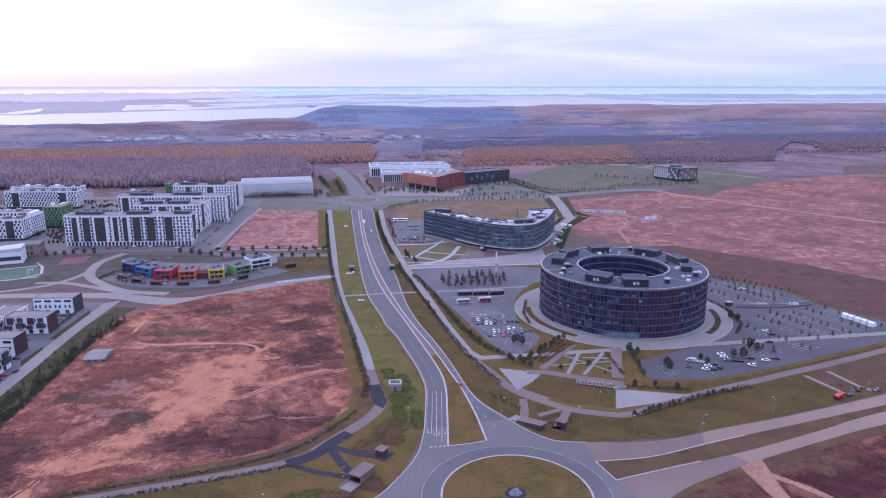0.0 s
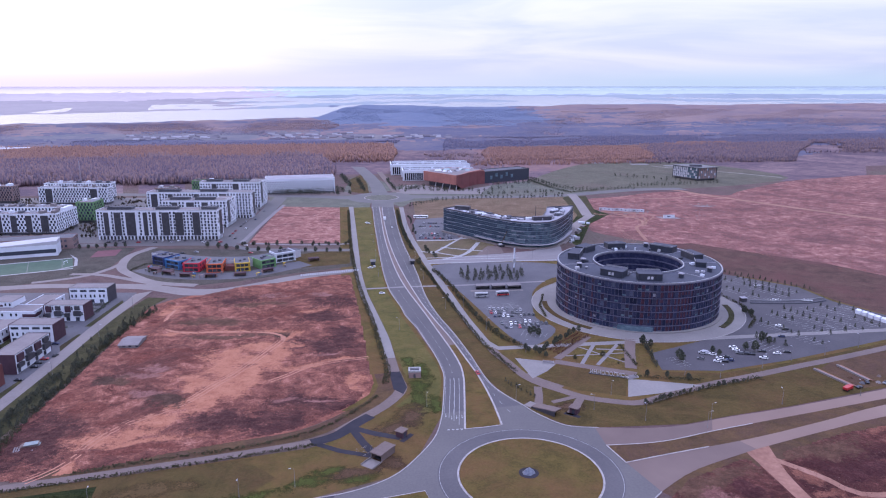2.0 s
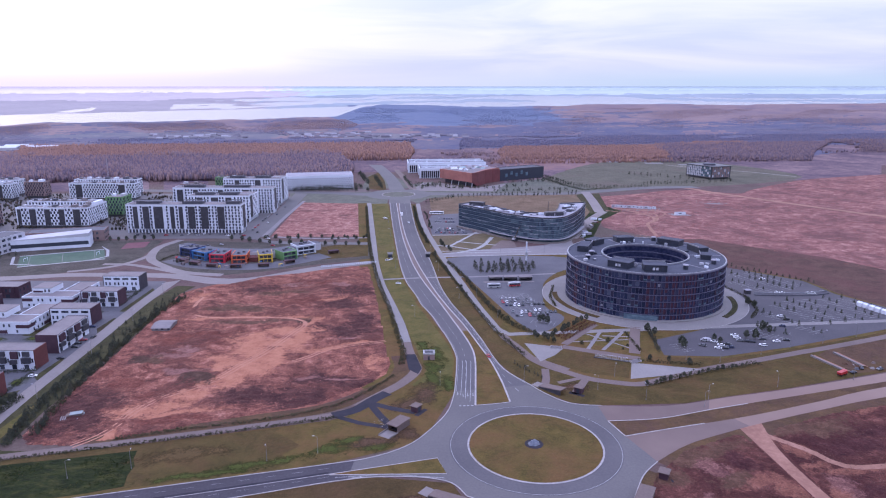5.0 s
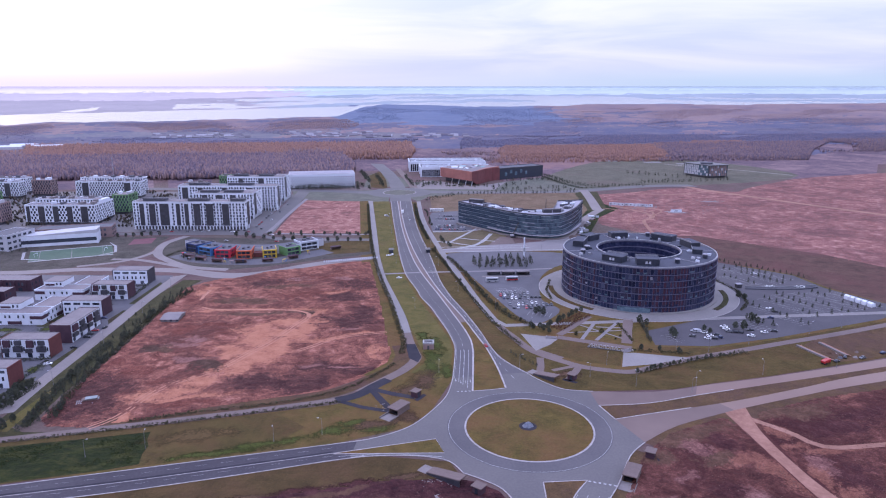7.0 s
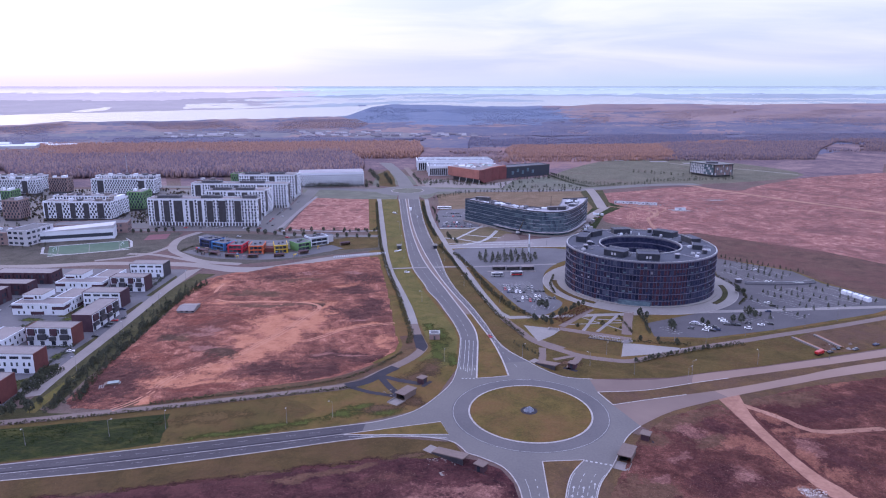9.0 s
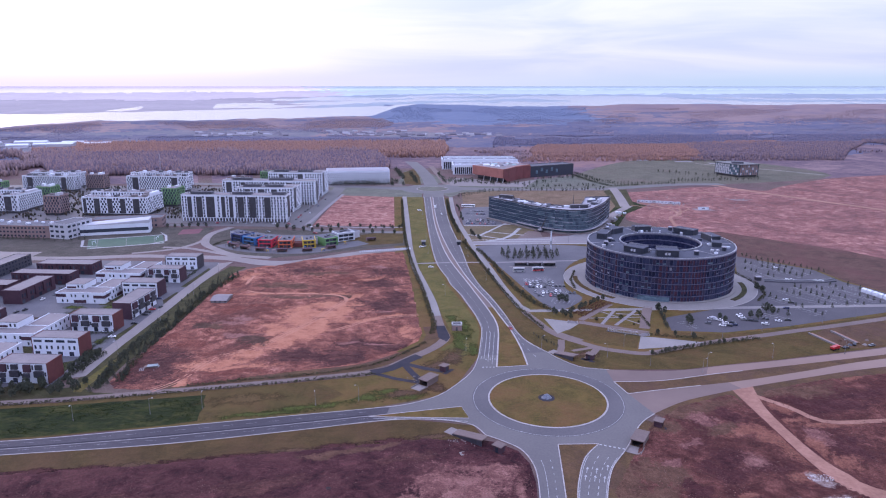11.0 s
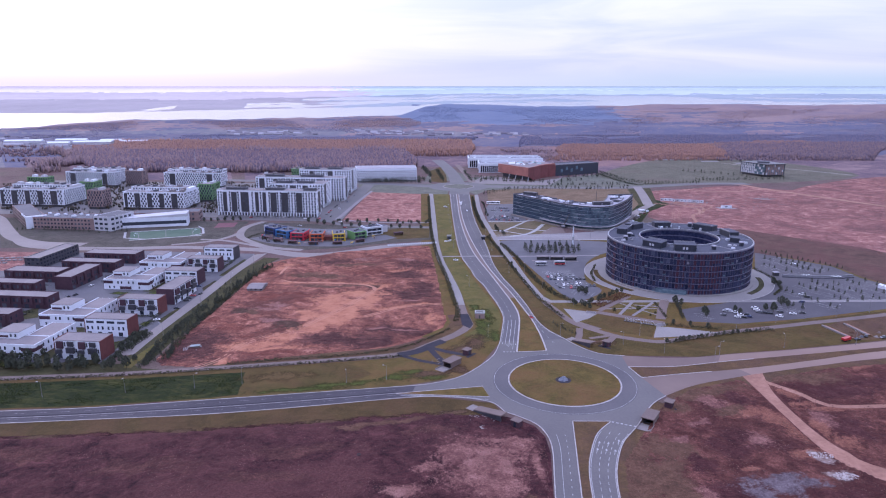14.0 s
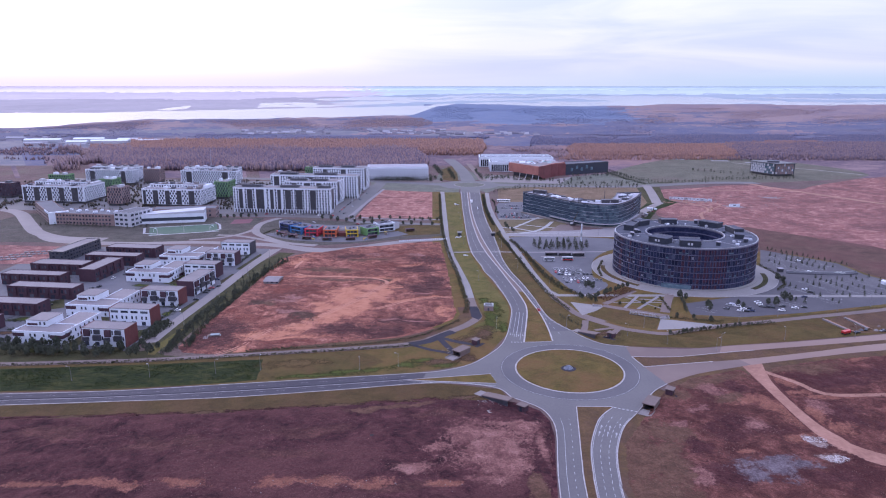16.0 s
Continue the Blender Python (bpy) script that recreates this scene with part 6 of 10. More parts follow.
exhibition_hall(14, 757, 104, 46, 13.5, 34, "long white exhibition hall with dark bays and a ridged roof")
exhibition_hall(1, 822, 120, 50, 14.5, 38, "taller white exhibition hall behind another, with a ridged roof")
red = thing("exhibition_pavilion", "rust-red cantilevered pavilion on slanting pillars", "hall")
RED = [(38, 712), (75.4, 657), (84, 670), (97, 691), (110, 706), (122, 714), (84, 752)]
part("upper_storey", Shape().prism(RED, 6.5, 19), M["redclad"], red, "rust-red clad upper storey")
part("ground_floor", Shape().prism([(46, 714), (77, 670), (95, 694), (112, 712), (84, 746)], 0, 6.496), M["window"], red, "recessed glazed ground floor")
side = Shape()
WAVE = [(75.4, 656.4, 6.5), (84.4, 669.2, 0), (97.4, 690.2, 0), (110.3, 705.2, 0), (123, 713, 0)]
for k, (x, y, low) in enumerate(WAVE):
    side.v += [(x, y, low), (x, y, 19.4 - 0.5 * k), (x - 0.5, y + 0.45, low), (x - 0.5, y + 0.45, 19.4 - 0.5 * k)]
for k in range(len(WAVE) - 1):
    a, c = 4 * k, 4 * k + 4
    side.f += [(a, c, c + 1, a + 1), (a + 2, a + 3, c + 3, c + 2), (a + 1, c + 1, c + 3, a + 3), (a, a + 2, c + 2, c)]
side.f += [(0, 1, 3, 2), (16, 18, 19, 17)]
part("side_panel", side, M["maroonclad"], red, "dark red side cladding sweeping down to the ground")
part("roof", sheet([(40, 712), (75.4, 660), (83, 672), (95, 693), (108, 708), (119, 715), (84, 749)], 19.03), M["roof"], red, "grey roof")
for k, (x, y, w, d) in enumerate(((58, 712, 9, 7), (70, 720, 10, 6), (82, 704, 8, 8), (72, 694, 7, 6), (92, 722, 10, 7), (84, 732, 9, 6), (66, 702, 5, 5), (98, 710, 6, 5))):
    part("skylight", Shape().add([(-w / 2, -d / 2, 0), (w / 2, -d / 2, 0), (w / 2, d / 2, 0), (-w / 2, d / 2, 0), (-w / 2, 0, 2.0), (w / 2, 0, 2.0)], [(0, 1, 5, 4), (2, 3, 4, 5), (0, 4, 3), (1, 2, 5)]), M["white" if k % 3 == 0 else "glasspale" if k % 3 == 1 else "paleroof"], red, "raised rooflight", pose(x, y, 19.04, 0, 0, 25 * k))
for p in ((75, 660), (68, 670), (60, 682), (52, 694)):
    part("pillar", Shape().tube((*p, 0), (p[0] + 1.5, p[1] + 2, 6.5), 0.6), M["whitegrey"], red)
darkb = thing("exhibition_annexe", "long dark glass annexe beside the red pavilion", "hall", turned(122.6, 714, math.atan2(33, 72)))
part("wall", Shape().box(0, 0, 0, 79, 26, 15.5), M["window"], darkb)
part("roof", Shape().box(0.4, 0.4, 15.5, 78.6, 25.6, 15.7), M["darkroof"], darkb)
part("parapet", coping(79, 26, 15.5, 0.5, 0.9), M["dark"], darkb)
for k in range(5):
    part("window", Shape().box(10 + 9 * k, -0.1, 5 + 3 * (k % 2), 14 + 9 * k, 0.02, 10 + 3 * (k % 2)), M["glassblue"], darkb)
lattice = thing("sports_hall", "white hall with a perforated diamond-pattern facade", "hall", turned(-166, 655, radians(5)))
part("wall", Shape().box(0, 0, 0, 86, 40, 18), M["white"], lattice)
part("roof", Shape().box(0.4, 0.4, 18, 85.6, 39.6, 18.2), M["paleroof"], lattice)
holes = Shape()
for r in range(6):
    for k in range(27):
        u, z = 2 + 3.1 * k + (1.5 if r % 2 else 0), 3 + 2.3 * r
        holes.add([(u - 1.0, -0.06, z), (u, -0.06, z - 1.05), (u + 1.0, -0.06, z), (u, -0.06, z + 1.05)], [(0, 1, 2, 3)])
tagged(part("perforation", holes, M["dark"], lattice), "diamond-shaped holes", kind="stuff")
part("glazing", Shape().box(1, -0.1, 0.2, 85, 0.02, 1.6), M["window"], lattice)
far_office = thing("office_block", "four-storey office block of white panels and dark glass in open fields", "office building")
FO = [(410, 740), (427, 697), (459, 704), (446, 748)]
part("wall", Shape().prism(FO, 3, 18), M["glassblue"], far_office, "dark blue-green glass walls")
part("ground_floor", Shape().prism([(412, 738), (428.5, 699), (457, 706), (445, 746)], 0, 2.99), M["dark"], far_office)
part("roof", Shape().prism([(408, 741), (426.3, 695), (461, 702.5), (447, 750)], 18.02, 18.7), M["dark"], far_office, "dark overhanging roof slab")
part("plant_room", Shape().box(0, 0, 0, 16, 12, 2.2), M["darkroof"], far_office, "dark rooftop room", pose(424, 716, 18.7, 0, 0, -20))


def on_face(p, q, u, w, z0, z1, t=0.3):
    """A slab u metres along the wall from p to q, standing t proud of it."""
    a = math.atan2(q[1] - p[1], q[0] - p[0])
    c, s_ = math.cos(a), math.sin(a)
    o, e = (p[0] + c * u, p[1] + s_ * u), (p[0] + c * (u + w), p[1] + s_ * (u + w))
    return Shape().prism([(o[0] + s_ * t, o[1] - c * t), (e[0] + s_ * t, e[1] - c * t), e, o], z0, z1)


for p, q, white in ((FO[0], FO[1], True), (FO[1], FO[2], False)):
    L = math.dist(p, q)
    for u in (0.2, L - 1.0):
        part("corner_post", on_face(p, q, u, 0.8, 0, 18, 0.5), M["dark"], far_office)
    for f in range(4):
        z = 3.3 + 3.7 * f
        for k in range(int(L / 3.4)):
            u = 1.2 + 3.4 * k
            if white and k > 7 and (k + f) % 3:
                continue
            part("wall_panel", on_face(p, q, u, 2.0 if (k + f) % 2 else 2.6, z, z + 3.2, 0.25), M["whitegrey" if white or (k * 3 + f) % 5 == 0 else "schoolbrick"], far_office)
        part("floor_band", on_face(p, q, 1.0, L - 2.0, z - 0.3, z, 0.4), M["roof"], far_office)

# ---- town houses ----
def villa(x, y, w=30, a=GRID, group="white villas"):
    """White L-shaped block with a set-back top storey and dark loggias."""
    b = thing("town_house", "white L-shaped town house with a set-back top floor and dark loggias", "house", turned(x, y, a), group)
    h, d = 6.6, 13
    part("wall", Shape().box(0, 0, 0, w, d, h).box(w - 13, d + 0.003, 0, w, 33, h), M["white"], b)
    part("roof", Shape().box(0.3, 0.3, h, w - 0.3, d - 0.3, h + 0.08).box(w - 12.7, d, h, w - 0.3, 32.7, h + 0.08), M["roof"], b)
    part("parapet", coping(w, d, h, 0.3, 0.4), M["white"], b)
    part("parapet", Shape().box(w - 0.3, d, h, w + 0.1, 33, h + 0.4).box(w - 13.1, d + 0.4, h, w - 12.7, 33, h + 0.4), M["white"], b)
    top = part("top_storey", Shape().box(2, 8, h + 0.08, 14, 21, h + 3.3), M["white"], b, "set-back top storey")
    part("top_roof", Shape().box(1.9, 7.9, h + 3.3, 14.1, 21.1, h + 3.5), M["roof"], top)
    part("loggia", Shape().box(2.6, 7.92, h + 0.6, 8.5, 8.04, h + 1.8), M["brown"], top)
    s = Shape()
    for u in (2.2, 9.5, 12.0, 17.0, 20.0):
        pane(s, "S", u, 4.0, 1.0, 1.7, w, d)
    for u in (3.4, 6.5, 18.0, 24.0):
        pane(s, "S", u, 0.8, 1.0, 1.6, w, d)
    for k in range(8):
        pane(s, "E", 2.5 + 3.8 * k, 4.0, 1.0, 1.7, w, d)
        pane(s, "E", 4.0 + 3.8 * k, 0.7, 1.0, 1.7, w, d) if k < 7 else None
    s.box(9.5, 7.9, h + 1.0, 10.5, 8.05, h + 2.6).box(12, 7.9, h + 1.0, 13, 8.05, h + 2.6)
    each_window(s, M["window"], b)
    for p in ((0, 4.0, 6.5), (w - 7, 3.4, 7.05), (11, 0.3, 8.0)):
        part("loggia", Shape().box(p[0], -0.12, p[1], p[0] + p[2], 0.02, p[1] + 1.9), M["brown"], b, "dark brown loggia")
    part("loggia", Shape().box(w - 0.02, -0.1, 3.4, w + 0.12, 6, 5.3), M["brown"], b, "dark brown loggia")
    part("loggia", Shape().box(w - 0.02, 14, 0.4, w + 0.12, 20, 2.4), M["brown"], b)
    return b


for x, y in ((-272, 194), (-277, 149), (-280, 78), (-284, 34)):
    villa(x, y - 1, 31 if y > 100 else 28)


def terrace(x, y, w, d, a=GRID, brick="brick", checked=True, h=9.6, front="S", group="white terraces"):
    """White three-storey terrace with brick gables and alternating bays."""
    b = thing("terrace_house", "white three-storey terrace with red-brown brick gables", "house", turned(x, y, a), group)
    part("wall", Shape().box(0.3, 0, 0, w - 0.3, d, h), M["white"], b)
    part("gable", Shape().box(w - 0.297, -0.1, 0, w + 0.1, d + 0.1, h + 0.3), M[brick], b, "brick gable wall")
    part("gable", Shape().box(-0.1, -0.1, 0, 0.297, d + 0.1, h + 0.3), M[brick], b, "brick gable wall")
    part("roof", Shape().box(0.3, 0.3, h, w - 0.3, d - 0.3, h + 0.1), M["roof"], b)
    part("parapet", Shape().box(0.3, -0.1, h, w - 0.3, 0.3, h + 0.3).box(0.3, d - 0.3, h, w - 0.3, d + 0.1, h + 0.3), M["roof"], b)
    n = 4
    bw = (w - 1) / n
    s = Shape()
    for k in range(n):
        u = 0.5 + k * bw
        if checked:
            if k % 2 == 0:
                part("bay", Shape().box(u + 0.9, -0.9, 5.6, u + bw - 1.5, 0.02, 9.2), M["brown"], b, "dark brick bay")
                pane(s, "S", u + bw - 1.2, 6.6, 0.8, 2.2, w, d)
                part("balcony", Shape().box(u + 0.4, -1.3, 2.9, u + bw - 2.4, 0.02, 4.9), M["dark"], b, "dark framed balcony")
            else:
                part("bay", Shape().box(u + 0.9, -0.9, 6.8, u + bw - 1.8, 0.02, 9.2), M["dark"], b, "dark glazed bay")
                part("balcony", Shape().box(u + 0.2, -1.3, 3.4, u + bw - 1.4, 0.02, 6.2), M["dark"], b, "dark framed balcony")
                pane(s, "S", u + bw - 1.2, 3.6, 0.8, 2.0, w, d)
            pane(s, "S", u + 0.8, 0.2, 2.2, 2.2, w, d)
        else:
            pane(s, "S", u + 0.6, 7.2, bw - 1.6, 1.3, w, d)
            for q in (0.4, bw * 0.5):
                pane(s, "S", u + q + 0.3, 3.6, 1.0, 1.9, w, d)
            pane(s, "S", u + 0.8, 0.2, 2.4, 2.2, w, d)
    each_window(s, M["window"], b)
    return b


terrace(-236, 225.5, 24, 11, GRID, "dark", False)
terrace(-237, 191.5, 23, 10, GRID, "brown", True)
terrace(-241, 158.5, 23.5, 11, GRID, "brown", False)
terrace(-218.2, 113.5, 30, 11, GRID + radians(90), "brown", True)
terrace(-244.5, 96.5, 24.5, 10, GRID, "brick", True)
terrace(-247, 61.5, 24.5, 10, GRID, "brick", False)
terrace(-246, 29.5, 24, 11, GRID, "brick", True)


def brown_house(x, y, w, d, h=7.4, a=GRID):
    b = thing("town_house", "dark brown brick row house with a pale flat roof", "house", turned(x, y, a), "brown row houses")
    part("wall", Shape().box(0, 0, 0, w, d, h), M["brown"], b)
    part("roof", Shape().box(0.3, 0.3, h, w - 0.3, d - 0.3, h + 0.1), M["roof"], b)
    part("parapet", coping(w, d, h, 0.3, 0.3), M["brown"], b)
    s = Shape()
    n = max(2, int(w / 7))
    for k in range(n):
        u = 0.8 + k * (w - 1.5) / n
        pane(s, "S", u, 3.9, 1.3, 2.2, w, d)
        pane(s, "S", u + 2.4, 3.9, 1.3, 2.2, w, d)
        pane(s, "S", u, 0.2, 2.6, 2.4, w, d)
        part("bay", Shape().box(u + 4.2, -0.9, 2.6, u + 5.9, 0.02, h - 0.3), M["brown"], b)
    for k in range(int(d / 4)):
        pane(s, "E", 1 + 4 * k, 3.9, 1.2, 1.8, w, d)
        pane(s, "E", 1 + 4 * k, 0.6, 1.2, 1.8, w, d)
    each_window(s, M["window"], b)
    return b


for x, y, w, d in ((-324, 218, 41, 13), (-328, 193, 41, 11), (-354, 168, 40, 13), (-358, 141, 43, 10), (-336, 112, 45, 11), (-345, 81, 50, 11), (-345, 52, 40, 11), (-352, 20, 44, 12), (-400, 111, 45, 11)):
    brown_house(x, y, w, d)
bh = brown_house(-297, 146, 34, 12, 8.6, GRID + radians(90))
gy = block("town_house", "grey brick row house with ribbon windows", "house", -347, 199, 46, 12, 8.0, "dark", GRID + radians(90), 3, roof="roof")
setting("road_town", strip(smooth([(-537.5, 422.9), (-521.8, 417.3), (-497.7, 395.5), (-464.4, 350.9), (-430.1, 307.3), (-394.9, 283.7), (-354.2, 278.4)]), 13, 0.0905), M["concrete"], "pale curved street before the school", "road")
for k in range(4):
    base = thing("foundation", "row of pale concrete footings on the building site", "foundation", pose(-405 + 7 * k, 205 + 9 * k, 0, 0, 0, 10), "foundations")
    for q in range(7):
        part("footing", Shape().box(-12 + 4.2 * q, -1.2, 0, -9.2 + 4.2 * q, 1.2, 0.9), M["paving"], base)
setting("building_site_ground", sheet([(-420, 195), (-365, 195), (-372, 250), (-440, 258)], 0.06), M["soil_far"], "red earth of a building site", "bare soil")

# ---- far woods and villages ----
def forest(name, spots, mat, label, tall=14.0, seed=1, wide=1.0, category="forest"):
    """Many small ragged plants as one object; spots: x, y, z, scale."""
    rg = np.random.RandomState(seed)
    spots = np.array(spots, float)
    n = len(spots)
    ring = [(math.cos(k * 1.571), math.sin(k * 1.571)) for k in range(4)]
    base = np.array([(0, 0, 0.0)] + [(c * 0.20, s * 0.20, 0.38) for c, s in ring] + [(c * 0.17, s * 0.17, 0.74) for c, s in ring] + [(0.02, 0, 1.0)])
    tri = [(0, 1 + (k + 1) % 4, 1 + k) for k in range(4)] + [(5 + k, 5 + (k + 1) % 4, 9) for k in range(4)]
    tri += [(1 + k, 1 + (k + 1) % 4, 5 + k) for k in range(4)] + [(1 + (k + 1) % 4, 5 + (k + 1) % 4, 5 + k) for k in range(4)]
    if tall < 4:  # small plants and far crowns: one ring is enough
        base = np.array([(0, 0, 0.0)] + [(c * 0.21, s * 0.21, 0.52) for c, s in ring] + [(0.02, 0, 1.0)])
        tri = [(0, 1 + (k + 1) % 4, 1 + k) for k in range(4)] + [(1 + k, 1 + (k + 1) % 4, 5) for k in range(4)]
    tri = np.array(tri)
    m = len(base)
    v = np.repeat(base[None], n, 0)
    v[:, 1:, :2] *= rg.uniform(0.5, 1.6, (n, m - 1, 1)) * wide
    v[:, 1:, 2] += rg.normal(0, 0.06, (n, m - 1))
    v[:, :, 2] *= rg.uniform(0.75, 1.15, (n, 1))
    a = rg.uniform(0, 6.28, n)
    c, s = np.cos(a)[:, None], np.sin(a)[:, None]
    x, y = v[:, :, 0] * c - v[:, :, 1] * s, v[:, :, 0] * s + v[:, :, 1] * c
    k = (spots[:, 3] * tall)[:, None]
    out = np.stack([x * k + spots[:, :1], y * k + spots[:, 1:2], v[:, :, 2] * k + spots[:, 2:3] - 0.04 * k], -1).reshape(-1, 3)
    faces = (tri[None] + m * np.arange(n)[:, None, None]).reshape(-1, 3)
    me = bpy.data.meshes.new(name)
    me.vertices.add(len(out))
    me.vertices.foreach_set("co", out.ravel())
    me.loops.add(faces.size)
    me.loops.foreach_set("vertex_index", faces.ravel().astype(np.int32))
    me.polygons.add(len(faces))
    me.polygons.foreach_set("loop_start", np.arange(0, faces.size, 3, dtype=np.int32))
    me.polygons.foreach_set("loop_total", np.full(len(faces), 3, dtype=np.int32))
    me.update()
    me.validate()
    me.materials.append(mat)
    return tagged(new(name, me), label, category, "", "stuff")


# Crown colours: the trees' own hues, paled and blued for haze.
M["t_bare"] = island_material("bare_birch_crowns", [(0.114, 0.092, 0.125), (0.142, 0.106, 0.131), (0.180, 0.125, 0.137), (0.242, 0.156, 0.144)])
M["t_purple"] = island_material("bare_purple_crowns", [(0.120, 0.096, 0.128), (0.145, 0.108, 0.132), (0.178, 0.126, 0.138), (0.22, 0.150, 0.140)])
M["t_larch"] = island_material("larch_crowns", [(0.19, 0.116, 0.114), (0.24, 0.140, 0.118), (0.30, 0.170, 0.126)])
M["t_dark"] = island_material("haze_blue_wood_crowns", [(0.118, 0.114, 0.178), (0.146, 0.134, 0.192), (0.180, 0.152, 0.192)])


def zone(count, tx0, tx1, dip0, dip1, seed, thin=-1.0, scale=(0.7, 1.2)):
    """Spots spread evenly over the ground between two directions and two dips."""
    rg = random.Random(seed)
    out = []
    while len(out) < count:
        d0, d1 = 163000.0 / dip1, 163000.0 / dip0
        d = math.sqrt(rg.uniform(d0 * d0, d1 * d1))
        tx = rg.uniform(tx0, tx1)
        dip = 163000.0 / d
        if noise.noise(Vector((tx * 9, dip * 0.10, seed))) + 0.4 * noise.noise(Vector((tx * 40, dip * 0.4, seed))) < thin:
            continue
        if dip < lerp_table(BANK, tx) + 4:
            continue
        wob = noise.noise(Vector((tx * 14, dip * 0.05, seed + 40)))
        if tx < tx0 + 0.035 * (1 + wob) or tx > tx1 - 0.035 * (1 - wob) or (dip > dip1 - 0.22 * (dip1 - dip0) * (1 + 1.5 * wob) and rg.random() < 0.75):
            continue
        x, y, z = land(tx, d)
        out.append((x, y, z + (1.0 if dip < 128 else 0), rg.uniform(*scale) * drawn_in(d * math.hypot(1, tx)) / (d * math.hypot(1, tx))))
    return out


# Haze is tinted into both, most strongly into the headland's blue.
M["t_russet"] = island_material("hazy_russet_crowns", [(0.170, 0.128, 0.152), (0.210, 0.148, 0.152), (0.250, 0.170, 0.160)])
M["t_blue"] = island_material("haze_blue_headland_crowns", [(0.150, 0.178, 0.275), (0.172, 0.198, 0.285)])
forest("wood", zone(36000, -0.55, 0.0, 126, 161, 2, -0.75), M["t_bare"], "bare autumn birch wood at the edge of the town", 11, 2, 0.62)
forest("wood", zone(15000, 0.40, 0.71, 108, 141, 27, -0.6) + zone(6000, 0.66, 1.1, 104, 128, 28, -0.3), M["t_purple"], "bare autumn wood beyond the fields", 6.0, 34, 0.8)
forest("wood", zone(7000, -0.62, -0.01, 121, 163, 22, 0.12), M["t_russet"], "russet trees at the edge of the town", 12, 21, 0.55)
forest("larch_wood", zone(30000, -0.52, 0.10, 105, 131, 3, -0.75) + zone(5000, -0.56, -0.38, 116, 146, 32, -0.6), M["t_larch"], "belt of orange larches in autumn colour", 9.5, 3, 0.6)
forest("larch_wood", zone(14000, 0.15, 0.48, 111, 140, 5, -0.6) + zone(2500, 0.42, 0.66, 106, 126, 15, 0.1), M["t_larch"], "belt of orange larches beyond the fields", 5.6, 33, 0.7)
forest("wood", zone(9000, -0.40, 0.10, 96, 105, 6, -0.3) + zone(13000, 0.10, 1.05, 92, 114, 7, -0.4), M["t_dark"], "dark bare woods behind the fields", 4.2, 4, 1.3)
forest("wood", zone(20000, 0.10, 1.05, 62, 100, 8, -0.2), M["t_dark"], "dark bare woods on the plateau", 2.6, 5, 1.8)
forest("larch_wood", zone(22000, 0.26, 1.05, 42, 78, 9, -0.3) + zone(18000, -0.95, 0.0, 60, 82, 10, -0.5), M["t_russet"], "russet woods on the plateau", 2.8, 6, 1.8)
forest("wood", zone(15000, -0.06, 0.31, 36, 67, 11, -0.6), M["t_blue"], "wooded headland above the river, tinted haze blue", 2.6, 7, 2.6)
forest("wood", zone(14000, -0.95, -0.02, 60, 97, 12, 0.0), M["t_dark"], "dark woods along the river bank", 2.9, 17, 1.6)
forest("wood", zone(1500, -0.9, -0.45, 112, 150, 13, 0.1), M["t_bare"], "scattered bare trees in the fields", 6, 8, 1.0)
forest("wood", zone(700, 0.03, 0.24, 120, 160, 14, 0.0, (0.5, 0.9)), M["t_russet"], "scattered russet trees on the heath", 7, 9, 0.9)


# ---- weeds and clods on the rough ground ----
def inside(p, poly):
    x, y = p
    hit = False
    for (x0, y0), (x1, y1) in zip(poly, poly[1:] + poly[:1]):
        if (y0 > y) != (y1 > y) and x < (x1 - x0) * (y - y0) / (y1 - y0) + x0:
            hit = not hit
    return hit


BARE_BAND = [(-172, 18), (-160, 50), (-140, 66), (-136, 84), (-140, 112), (-130, 138), (-92, 142), (-92, 112), (-104, 90), (-124, 62), (-146, 38), (-160, 22)]


def tufts(poly, n, seed, thin=-0.1, size=(0.5, 1.2)):
    rg = random.Random(seed)
    xs, ys = [p[0] for p in poly], [p[1] for p in poly]
    out = []
    while len(out) < n:
        p = (rg.uniform(min(xs), max(xs)), rg.uniform(min(ys), max(ys)))
        if inside(p, BARE_BAND):
            continue
        if inside(p, poly) and noise.noise(Vector((p[0] * 0.05, p[1] * 0.05, seed))) + 0.5 * noise.noise(Vector((p[0] * 0.2, p[1] * 0.2, seed))) > thin:
            out.append((p[0], p[1], 0.05, rg.uniform(*size)))
    return out


SW = [(-260, -112), (-260, -53), (-150, -45), (-85, -36.5), (-52, -32), (-40, -36), (-27, -44), (-18, -53), (-18, -66), (-21, -86), (-25, -112)]
SE = [(4, -112), (3.5, -96), (9, -70), (24, -46), (37, -26), (54, -11.5), (80, -1.5), (83.5, -4), (83.5, -30), (83.5, -56), (86, -70), (95, -85), (140, -114)]
SE2 = [(97, 1), (91.5, -15), (90, -38), (91, -55), (95, -66), (110, -80), (150, -104), (200, -100), (200, 22), (130, 11)]
PLOT = [(-184, 211), (-136, 247), (-62, 268), (-57, 190), (-53.7, 120), (-53, 80), (-60, 62), (-85, 42), (-125, 31), (-162, 20), (-176, 17.5), (-191, 20), (-196, 27), (-195, 47), (-191, 86), (-187, 146)]
M["w_dark"] = island_material("dark_weeds_stems", [(0.056, 0.024, 0.022), (0.084, 0.038, 0.033), (0.115, 0.056, 0.047)])
